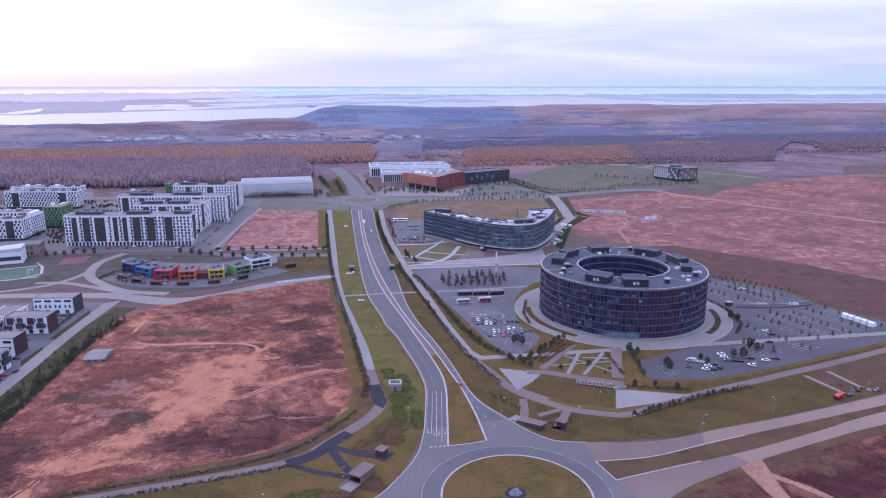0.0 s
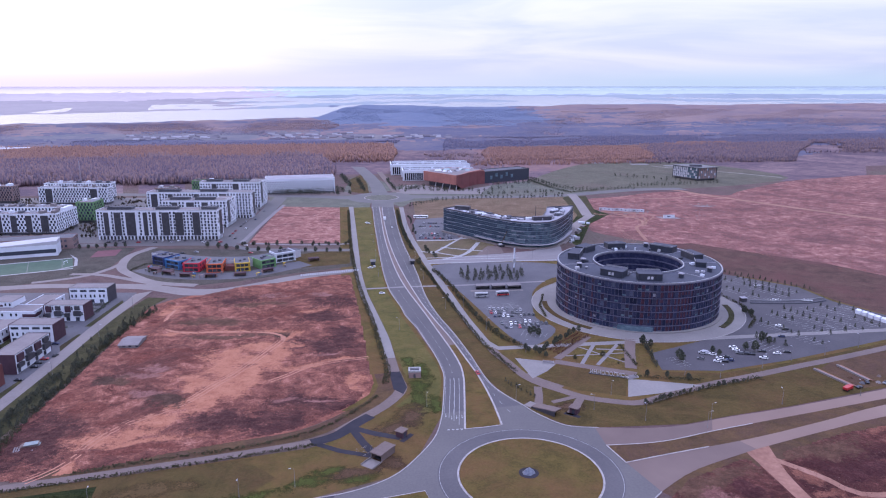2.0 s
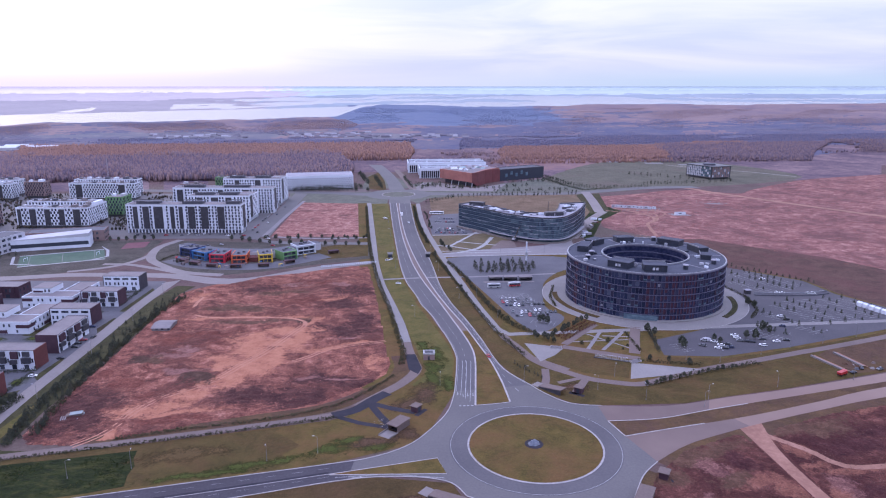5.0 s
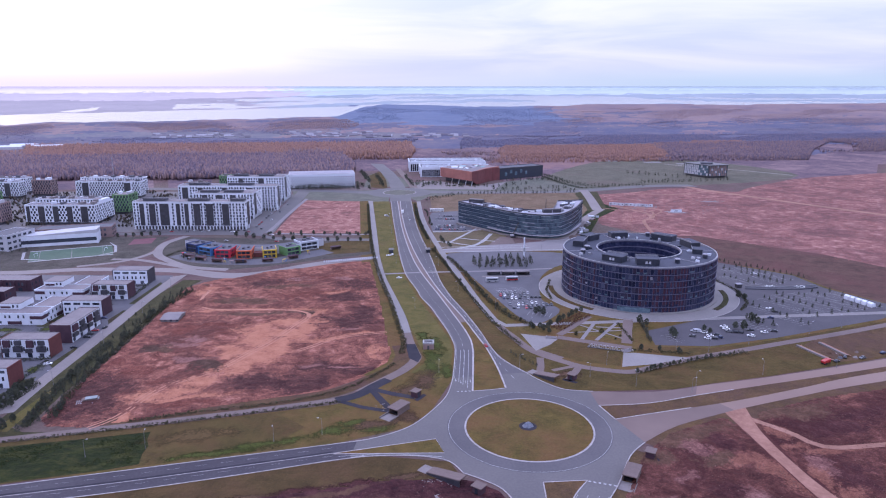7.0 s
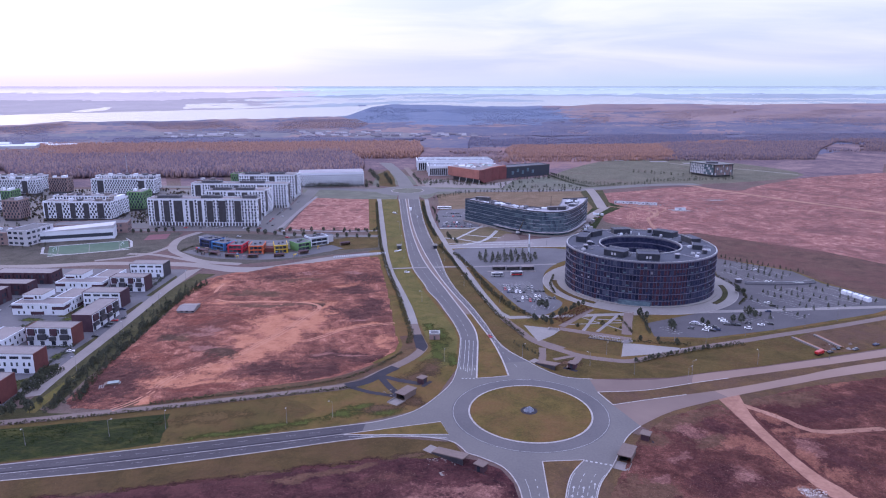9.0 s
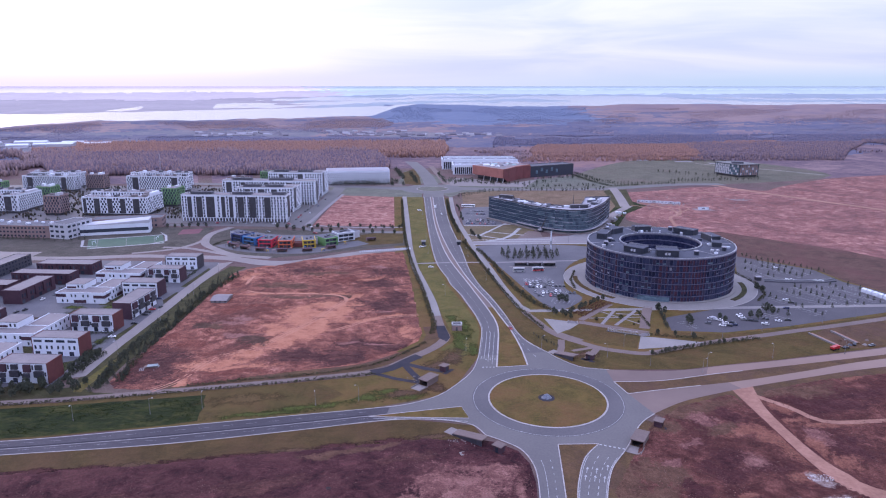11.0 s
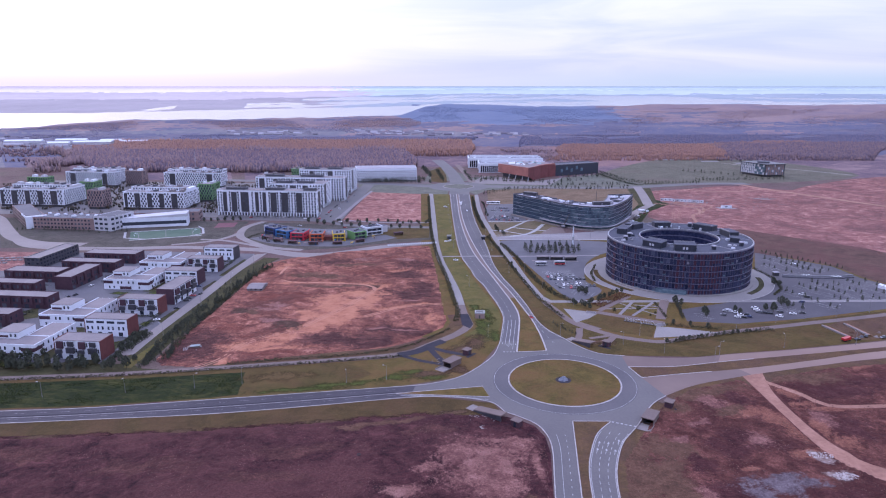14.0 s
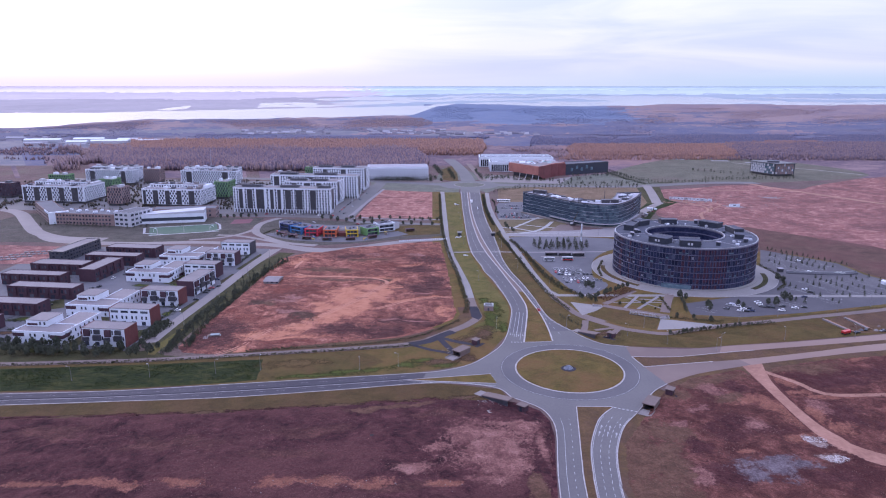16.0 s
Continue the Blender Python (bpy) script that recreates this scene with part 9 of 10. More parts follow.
shelter(-44.5, 296, 90, 1.2), shelter(-15.2, 294, -90, 1.2), [shelter(x, y, 0, 1.55, "roof") for x, y in ((26, 221.5), (36.5, 220.5), (47, 219.5))]
setting("platform", strip([(17, 217), (52, 214.5)], 2.6, 0.09, 0.1), M["concrete"], "pale raised bus platform", "platform")

# ---- garden before the ring building ----
setting("garden_ground", sheet([(44, 101), (63.8, 125), (86, 117), (70, 82), (48, 90)], 0.074), M["lawn"], "small formal garden with crossing paths", "garden")
for p, q, w in (((50.5, 90.5), (66, 116), 2.0), ((57.5, 88), (80, 116), 2.0), ((45.5, 101), (76, 101), 1.1), ((56, 112), (76, 84), 1.1), ((64, 108), (82, 104), 1.4)):
    setting("path", strip([p, q], w, 0.118 + 0.004 * random.Random(int(p[0] * 10)).randint(0, 9) / 3), M["paving"], "pale garden path", "path")
setting("path", strip([(72, 82), (80, 103), (87, 119)], 5.5, 0.128), M["path"], "brown paved walk to the entrance", "path")
setting("path", strip([(40, 98), (52, 111), (66, 126)], 4.0, 0.122), M["path"], "paved walk beside the garden", "path")
setting("path", strip([(38, 95), (48, 89), (72, 75)], 5.0, 0.124), M["path"], "paved terrace before the garden", "path")
setting("paved_triangle", sheet([(19.5, 102), (39, 93.5), (31, 84), (22, 77)], 0.114), M["plaza"], "pale paved triangle", "pavement")
setting("paved_triangle", sheet([(65.7, 70), (71, 69), (97, 59.5), (74, 54), (58.5, 52.5)], 0.114), M["plaza"], "pale paved triangle", "pavement")


def steps(x, y, deg, w=5.0):
    ob = thing("stairs", "short flight of pale stone steps", "stairs", pose(x, y, 0, 0, 0, deg), "garden stairs")
    for k in range(5):
        part("step", Shape().box(-w / 2, 0.5 * k, 0, w / 2, 0.5 * k + 0.5, 0.16 * (k + 1)), M["paving"], ob)
    for v in (-w / 2 - 0.3, w / 2):
        part("side_wall", Shape().box(v, -0.2, 0, v + 0.3, 2.7, 0.9), M["kerb"], ob)


steps(34, 92.5, -18), steps(68.5, 70.5, 14)
sign = thing("letter_sign", "row of white standing letters on the lawn", "sign", turned(50.3, 79.2, math.atan2(-7.3, 14.7)))
curve = bpy.data.curves.new("letters", "FONT")
curve.body, curve.size, curve.extrude, curve.space_character = "ИННОПОЛИС", 2.6, 0.15, 1.06
tmp = bpy.data.objects.new("letters_shape", curve)
scene.collection.objects.link(tmp)
bpy.context.view_layer.update()
letters = bpy.data.meshes.new_from_object(tmp.evaluated_get(bpy.context.evaluated_depsgraph_get()))
bpy.data.objects.remove(tmp)
wide = max(v.co.x for v in letters.vertices)
ob = part("letters", letters, None, sign)
ob.data.materials.clear()
ob.data.materials.append(M["whitegrey"])
ob.matrix_basis = pose(0, 0, 0.3, 90, 0, 0) @ Matrix.Diagonal((16.0 / wide, 1, 1, 1))
part("plinth", Shape().box(-0.5, -0.5, 0, 16.5, 0.5, 0.3), M["dark"], sign)

# ---- forecourt of the curved building, and the site beside it ----
for pts, w in (([(3.9, 322), (20, 349), (40, 384)], 2.6), ([(3, 330), (13, 321), (26, 310)], 2.2), ([(14, 344), (30, 334), (46, 326)], 2.2), (smooth([(10, 303), (25, 312), (36, 328), (48, 357)]), 3.6), ([(-4, 331), (4, 326)], 2.4), ([(-4, 371), (34, 369), (46, 377)], 3.0)):
    setting("path", strip(pts, w, 0.10 + 0.0045 * len(pts) + 0.0011 * abs(pts[0][0])), M["bayline"], "pale path across the lawn", "path")
setting("bare_patch", sheet([(38, 312), (62, 318), (64, 340), (54, 344), (44, 326)], 0.088), M["path"], "pinkish unfinished ground before the glass building", "bare soil")
rnd = random.Random(31)
for k in range(16):
    x, y = 120 + rnd.uniform(0, 45), 350 + rnd.uniform(0, 80)
    y = 345 + (x - 120) * 1.9 + rnd.uniform(-6, 6)
    x += 8
    c = thing("site_stack", "stack of building material on the site", "building material", turned(x, y, rnd.uniform(0, 3)), "site stacks")
    w, d, hh = rnd.uniform(2, 8), rnd.uniform(1.5, 3), rnd.uniform(0.6, 2.6)
    part("pile", Shape().box(0, 0, 0, w, d, hh), M[rnd.choice(["concrete", "paleroof", "brick", "metal", "white"])], c)
setting("track", strip(smooth([(118, 345), (140, 385), (160, 425), (190, 470)]), 9, 0.07), M["concrete"], "pale site road", "track")
lawn([(193, 580), (205, 593), (181, 468), (173, 462)], "lawn_dark", 0.054, label="dark green slope beside the site road")
lawn([(214, 588), (226, 592), (195, 465), (185, 465)], "lawn_dark", 0.054, label="dark green slope beside the site road")
setting("road_site", strip(smooth([(212, 604), (202, 549), (184, 465)]), 11, 0.083), M["concrete"], "pale concrete road to the building site", "road")
hedge([(192, 735), (201, 664), (213, 620)], 4, 3.2, "conifer", "dark hedge along the edge of the meadow", 0.1, 8)
hedge([(213, 620), (234, 624), (257, 633)], 3, 2.2, "shrub", "low hedge along the edge of the meadow", 0.2, 6)
crane = thing("site_crane", "thin yellowish mobile crane before the facade", "crane", turned(66, 340, 0.3))
part("chassis", Shape().box(-4, -1.3, 0.5, 4, 1.3, 1.6), M["dark"], crane)
part("jib", Shape().tube((-2, 0, 1.6), (5, 0, 15), 0.35, 0.2, 5), M["lawn_dry"], crane)
part("cab", Shape().box(-3.5, -1.1, 1.6, -1, 1.1, 3), M["whitegrey"], crane)
for u in (-3, 0, 3):
    part("axle", Shape().tube((u, -1.4, 0.5), (u, 1.4, 0.5), 0.5, 0.5, 8), M["tyre"], crane)


def rubble(x, y, rx, ry, n, mats, label, seed, hi=0.7):
    rg = random.Random(seed)
    s = Shape()
    for k in range(n):
        a, q = rg.uniform(0, 6.28), math.sqrt(rg.random())
        px, py, e = x + rx * q * math.cos(a), y + ry * q * math.sin(a), rg.uniform(0.2, hi)
        pts = [(px + e * math.cos(j * 1.57 + rg.random()), py + e * math.sin(j * 1.57 + rg.random())) for j in range(4)]
        s.add([(u, v, 0) for u, v in pts] + [(px, py, e * rg.uniform(0.5, 1.0))], [(j, (j + 1) % 4, 4) for j in range(4)])
    return tagged(part("rubble", s, M[mats]), label, "rubble", "", "stuff")


def cabin(x, y, deg, L=6.0, mat="white", label="white site cabin on bare soil"):
    c = thing("site_cabin", label, "cabin", pose(x, y, 0, 0, 0, deg), "site cabins")
    part("wall", Shape().box(0, 0, 0, L, 2.6, 2.6), M[mat], c)
    part("roof", Shape().box(-0.1, -0.1, 2.6, L + 0.1, 2.7, 2.75), M["paleroof"], c)
    part("window", Shape().box(L * 0.3, -0.05, 1.0, L * 0.6, 0.02, 1.9), M["window"], c)


for k in range(11):
    cabin(207 + 4.0 * k, 493 - 1.7 * k + (1.8 if k % 3 else 0), -22 + 6 * (k % 2), 3.2 + (k * 7 % 3), "white" if k % 4 else "whitegrey")
cabin(258, 443, -3, 11)
setting("concrete_pad", sheet([(252, 450), (270, 447), (274, 437), (255, 438)], 0.085), M["paving"], "pale concrete pad on the stripped field", "pavement")
setting("concrete_pad", sheet([(322, 507), (338, 505), (342, 498), (326, 500)], 0.085), M["paving"], "pale concrete pad on the stripped field", "pavement")
setting("concrete_pad", sheet([(205, 488), (246, 470), (249, 463), (206, 482)], 0.085), M["track"], "trampled ground before the site cabins", "bare soil")
for pts, w in (([(215, 478), (229, 440), (222, 412), (210, 400), (196, 345)], 3.4), ([(194, 475), (216, 456), (238, 452), (232, 428), (224, 412)], 2.6), ([(246, 470), (250, 450), (228, 424)], 2.0), ([(265, 580), (300, 560), (340, 566), (372, 580)], 3.0)):
    setting("track", strip(smooth(pts), w, 0.09), M["track"], "pale wheel track on the stripped field", "track")
rubble(235, 476, 26, 9, 90, "concrete", "building rubble round the site cabins", 21, 1.1)
rubble(285, 520, 60, 12, 70, "concrete", "pale stones along the edge of the field", 22, 1.0)
rubble(335, 505, 14, 5, 40, "concrete", "pale stones by the pad", 23, 1.1)
for k in range(5):
    tent = thing("storage_tent", "small white storage tent at the car park's edge", "tent", pose(240.5 + 1.0 * k, 143 - 3.9 * k, 0, 0, 0, -75), "storage tents")
    part("canvas", profile(Shape(), [(0, 0), (3.2, 0), (3.2, 2.2), (1.6, 2.9), (0, 2.2)], 0, 3.4 - 0.4 * (k % 2)), M["white"], tent).matrix_basis = pose(0, 0, 0, 0, 0, -90)
    part("frame_rib", Shape().box(-0.08, -0.1, 0, 0.08, 0.0, 2.2), M["metal"], tent)
cover = thing("car_cover", "pale blue-white sheet over a parked car", "car cover", pose(117, 95.5, 0.08, 0, 0, 150))
part("sheet", profile(Shape(), [(-2.3, 0), (2.3, 0), (2.2, 0.8), (0.9, 1.4), (-1.2, 1.4), (-2.2, 0.8)], -1.0, 1.0), M["whitegrey"], cover)
for k, (x, y) in enumerate(((354, 938), (388, 933), (415, 911), (442, 906), (462, 880))):
    if k % 2 == 0:
        setting("concrete_pad", sheet([(x, y - 8), (x + 30, y - 12), (x + 32, y + 4), (x + 2, y + 8)], 0.08), M["paving"], "pale concrete pad in the field", "pavement")
setting("path", strip(smooth([(440, 880), (487, 815), (524, 782), (550, 745), (569, 716)]), 5, 0.07), M["concrete"], "pale path round the office block", "path")

setting("forecourt", sheet([(-6, 640), (60, 628), (100, 622), (128, 690), (76, 652), (40, 705), (14, 712)], 0.06), M["concrete"], "pale forecourt before the exhibition hall", "pavement")
setting("forecourt", sheet([(-62, 660), (-140, 660), (-168, 652), (-168, 640), (-60, 632)], 0.062), M["path"], "paved forecourt of the sports hall", "pavement")
# trench works beside the dusty road
for p, q in (((158.5, 69), (163, 49)), ((172.5, 71.5), (175, 53))):
    t = thing("trench_wall", "pale concrete trench wall of the road works", "trench", None, "trench walls")
    part("wall", strip([p, q], 1.0, 0, 0.9), M["concrete"], t)
    part("spoil", strip([(p[0] + 1.5, p[1]), (q[0] + 1.5, q[1])], 1.4, 0, 0.5), M["track"], t)
for k in range(9):
    s_ = thing("rubble_heap", "heap of broken concrete and soil", "rubble", turned(163 + 2.6 * k + rnd.uniform(-1, 1), 53 + rnd.uniform(-3, 5), rnd.uniform(0, 3)), "rubble heaps")
    pts = [(rnd.uniform(0.8, 2.0) * math.cos(j * 0.9), rnd.uniform(0.8, 1.6) * math.sin(j * 0.9)) for j in range(7)]
    part("heap", Shape().add([(x, y, 0) for x, y in pts] + [(x * 0.5, y * 0.5, rnd.uniform(0.4, 0.9)) for x, y in pts] + [(0, 0, 1.0)], [(j, (j + 1) % 7, 7 + (j + 1) % 7, 7 + j) for j in range(7)] + [(7 + j, 7 + (j + 1) % 7, 14) for j in range(7)]),
         M[rnd.choice(["concrete", "dark", "path", "verge"])], s_)
retain = thing("car_park_wall", "long dark retaining wall across the car park", "wall")
part("wall", strip([(186, 168), (200, 165), (222, 163), (236, 166)], 0.5, 0, 0.8), M["darkroof"], retain)
part("rail", strip([(188, 172), (202, 169), (224, 168), (238, 171)], 0.3, 0, 1.1), M["metal"], retain)
booth = thing("gate_booth", "small dark gate booth with a white roof", "booth", turned(182, 171, 0))
part("wall", Shape().box(0, 0, 0, 3.4, 3, 2.5), M["dark"], booth)
part("roof", Shape().box(-0.3, -0.3, 2.5, 3.7, 3.3, 2.8), M["paleroof"], booth)

# rubble on the scrub
rubble(82, -67, 4.5, 2.2, 130, "lime", "pale broken slabs beside the track", 1, 0.5)
rubble(83, -81, 4.5, 2.6, 190, "lime", "heap of pale rubble", 2, 0.55)
rubble(-38, -36, 8, 4, 60, "concrete", "pale stones by the underpass", 3, 0.5)
rubble(-55, 22, 6, 4, 40, "concrete", "pale stones by the underpass", 4, 0.5)
rubble(-110, -70, 60, 28, 50, "track", "stones scattered on the scrub", 5, 0.5)
rubble(-90, -98, 60, 5, 90, "concrete", "stones scattered on bare earth", 6, 0.5)
rubble(70, -60, 40, 30, 40, "track", "stones scattered on the scrub", 7, 0.5)
rubble(-182, 41, 4, 3, 30, "paleroof", "scrap sheets on the soil", 8, 0.9)
rubble(-175, 140, 8, 5, 40, "concrete", "stones by the shed", 9, 0.5)
rubble(270, 470, 70, 40, 160, "concrete", "stones on the stripped field", 10, 0.9)


# ragged patches of earth, weeds and stone
DISC = Shape()
DISC.v = [(1.4 * math.cos(2 * math.pi * k / 40), 1.4 * math.sin(2 * math.pi * k / 40), 0) for k in range(40)]
DISC.f = [tuple(range(40))]
laid = []


def covers(q, x, y):
    cx, cy, rx, ry, c, s = q[:6]
    u, v = (x - cx) * c + (y - cy) * s, (y - cy) * c - (x - cx) * s
    return (u / rx) ** 2 + (v / ry) ** 2 < 1.0


def patch(mat, x, y, rx, ry, deg=0.0, label="ragged patch of bare earth", base=0.05):
    """A ragged patch; never more than six deep, and each on a level of its own."""
    c, s = math.cos(math.radians(deg)), math.sin(math.radians(deg))
    me = (x, y, 1.4 * rx, 1.4 * ry, c, s)
    pts = [(x + q * (me[2] * math.cos(t) * c - me[3] * math.sin(t) * s), y + q * (me[2] * math.cos(t) * s + me[3] * math.sin(t) * c)) for q in (0.0, 0.5, 1.0) for t in [k * 0.5236 for k in range(12)]]
    if max(sum(covers(q, *p) for q in laid) for p in pts) >= 5:
        return
    near_by = [q[6] for q in laid if math.dist(q[:2], (x, y)) < max(q[2:4]) + max(me[2:4])]
    level = next(k for k in range(400) if k not in near_by)
    laid.append((*me, level))
    ob = setting("ground_patch", DISC, M[mat], label, "bare soil")
    ob.matrix_basis = pose(x, y, base + 0.0015 * level, 0, 0, deg) @ Matrix.Diagonal((rx, ry, 1, 1))


# ---- rough ground with relief: clods, weeds and trodden earth ----
COVERS = {
    "dark": [(0.028, 0.0120, 0.0132), (0.062, 0.0260, 0.0245), (0.122, 0.054, 0.045)],
    "rust": [(0.056, 0.020, 0.017), (0.124, 0.043, 0.033), (0.215, 0.082, 0.060)],
    "band": [(0.255, 0.103, 0.066), (0.330, 0.142, 0.090), (0.41, 0.190, 0.125)],
    "olive": [(0.052, 0.029, 0.020), (0.090, 0.048, 0.033), (0.136, 0.074, 0.052)],
    "mauve": [(0.115, 0.052, 0.047), (0.190, 0.093, 0.081), (0.27, 0.145, 0.125)],
    "weedy": [(0.072, 0.031, 0.030), (0.148, 0.067, 0.060), (0.27, 0.143, 0.122)],
    "soil": [(0.100, 0.040, 0.030), (0.165, 0.068, 0.049), (0.25, 0.113, 0.083)],
    "grey": [(0.050, 0.034, 0.040), (0.098, 0.075, 0.085), (0.175, 0.145, 0.155)],
    "white": [(0.13, 0.080, 0.068), (0.215, 0.158, 0.145), (0.36, 0.305, 0.292)],
    "bush": [(0.030, 0.017, 0.014), (0.062, 0.034, 0.026), (0.105, 0.060, 0.045)],
    "heath": [(0.024, 0.0083, 0.0098), (0.052, 0.0185, 0.0195), (0.098, 0.039, 0.037)],
}
FLATTER = {"band": 0.12, "white": 0.4, "soil": 0.35, "mauve": 0.5}


def earth_material(name, base, patches, kinds, lo=0.49, hi=0.59):
    """Rough earth: its own two covers, and over them the covers of the zones, with ragged borders."""
    m = patched(name, base, patches, 0.13, 0.028, lo, hi, bump=1.0)
    nt, ln = m.node_tree.nodes, m.node_tree.links
    b = nt["Principled BSDF"]
    geo = nt["Geometry"]
    colour = b.inputs["Base Color"].links[0].from_socket

    def tex(scale, detail, rough_, shift):
        mp = nt.new("ShaderNodeMapping")
        mp.inputs["Location"].default_value = (shift, shift * 1.7, 0)
        ln.new(geo.outputs["Position"], mp.inputs[0])
        n = nt.new("ShaderNodeTexNoise")
        n.inputs["Scale"].default_value, n.inputs["Detail"].default_value, n.inputs["Roughness"].default_value = scale, detail, rough_
        ln.new(mp.outputs[0], n.inputs["Vector"])
        return n.outputs[0]

    def math_node(op, a, c, d=None):
        n = nt.new("ShaderNodeMath")
        n.operation = op
        for k, v in enumerate((a, c, d)):
            if v is None:
                continue
            if isinstance(v, (int, float)):
                n.inputs[k].default_value = v
            else:
                ln.new(v, n.inputs[k])
        return n.outputs[0]

    grain = math_node("ADD", math_node("MULTIPLY", tex(0.16, 12, 0.76, 5.0), 0.5), math_node("MULTIPLY", tex(1.5, 8, 0.8, 9.0), 0.5))
    for k, kind in enumerate(kinds):
        at = nt.new("ShaderNodeAttribute")
        at.attribute_name = "cover_" + kind
        rag = math_node("ADD", tex(0.10, 14, 0.76, 31.0 * (k + 1)), tex(0.55, 10, 0.8, 17.0 * (k + 1)))
        value = math_node("MULTIPLY_ADD", rag, 2.4, math_node("ADD", at.outputs["Fac"], -2.4))
        mask = nt.new("ShaderNodeMapRange")
        mask.interpolation_type = "SMOOTHSTEP"
        mask.inputs["From Min"].default_value, mask.inputs["From Max"].default_value = 0.08, 0.55
        ln.new(value, mask.inputs[0])
        ramp = nt.new("ShaderNodeValToRGB")
        el = ramp.color_ramp.elements
        el.new(0.5)
        for q, c in enumerate(COVERS[kind]):
            el[q].position, el[q].color = 0.40 + 0.10 * q, (*c, 1)
        ln.new(grain, ramp.inputs[0])
        mx = nt.new("ShaderNodeMix")
        mx.data_type = "RGBA"
        ln.new(mask.outputs[0], mx.inputs[0])
        ln.new(colour, mx.inputs[6])
        ln.new(ramp.outputs[0], mx.inputs[7])
        colour = mx.outputs[2]
    ln.new(colour, b.inputs["Base Color"])
    return m


def rough_ground(name, outline, base, patches, zones, label, category, relief, step=1.0, low=0.036, heaps=(), cleared=()):
    """A sheet of small cells, each with a height of its own; how near a corner lies to the heart of a zone steers its cover."""
    x0, y0 = min(p[0] for p in outline), min(p[1] for p in outline)
    nx, ny = int((max(p[0] for p in outline) - x0) / step) + 2, int((max(p[1] for p in outline) - y0) / step) + 2
    gx, gy = x0 + step * np.arange(nx), y0 + step * np.arange(ny)

    def field(scale, shift):
        return np.array([[noise.noise(Vector((x * scale, y * scale, shift))) for x in gx] for y in gy])

    broad, mid, fine = field(0.055, 3.1), field(0.21, 7.7), field(0.62, 1.3)
    X, Y = np.meshgrid(gx, gy)
    bend_x, bend_y = 7.0 * field(0.075, 21.0) + 3.0 * field(0.19, 33.0), 7.0 * field(0.075, 45.0) + 3.0 * field(0.19, 57.0)
    calm, values = np.ones(X.shape), {}
    for kind, rows in zones.items():
        best = np.full(X.shape, -1.0)
        for x, y, rx, ry, deg in rows:
            c, s = math.cos(math.radians(deg)), math.sin(math.radians(deg))
            loose = min(1.0, 0.25 + min(rx, ry) / 12.0)
            dx, dy = X - x + loose * bend_x, Y - y + loose * bend_y
            u, v = dx * c + dy * s, dy * c - dx * s
            best = np.maximum(best, 1.05 - np.sqrt((u / rx) ** 2 + (v / ry) ** 2))
        values[kind] = best
        calm = np.where(best > 0.1, FLATTER.get(kind, 1.0), calm)
    for pts, wide in cleared:
        dist = np.min([np.hypot(X - x, Y - y) for x, y in pts], 0)
        calm *= np.clip((dist - wide * 0.5) / wide, 0.0, 1.0)
    Z = low + relief * calm * np.maximum(0, 0.45 + 0.9 * broad + 0.7 * np.abs(mid) + 0.55 * fine)
    for x, y, r, h in heaps:
        Z += h * np.exp(-((X - x) ** 2 + (Y - y) ** 2) / (r * r)) * (1 + 0.7 * mid)
    keep = np.array([[inside((x + step / 2, y + step / 2), outline) for x in gx[:-1]] for y in gy[:-1]])
    rim = np.ones(X.shape, bool)
    rim[1:-1, 1:-1] = ~(keep[1:, 1:] & keep[:-1, 1:] & keep[1:, :-1] & keep[:-1, :-1])
    Z[rim] = low
    sh = Shape()
    sh.v = [(float(a), float(b), float(c)) for a, b, c in zip(X.ravel(), Y.ravel(), Z.ravel())]
    sh.f = [(int(r * nx + c), int(r * nx + c + 1), int((r + 1) * nx + c + 1), int((r + 1) * nx + c)) for r, c in np.argwhere(keep)]
    ob = setting(name, sh, earth_material(name + "_earth", base, patches, list(zones)), label, category)
    for kind, best in values.items():
        at = ob.data.attributes.new("cover_" + kind, "FLOAT", "POINT")
        at.data.foreach_set("value", best.ravel().astype(np.float32))
    for poly in ob.data.polygons:
        poly.use_smooth = True
    return ob


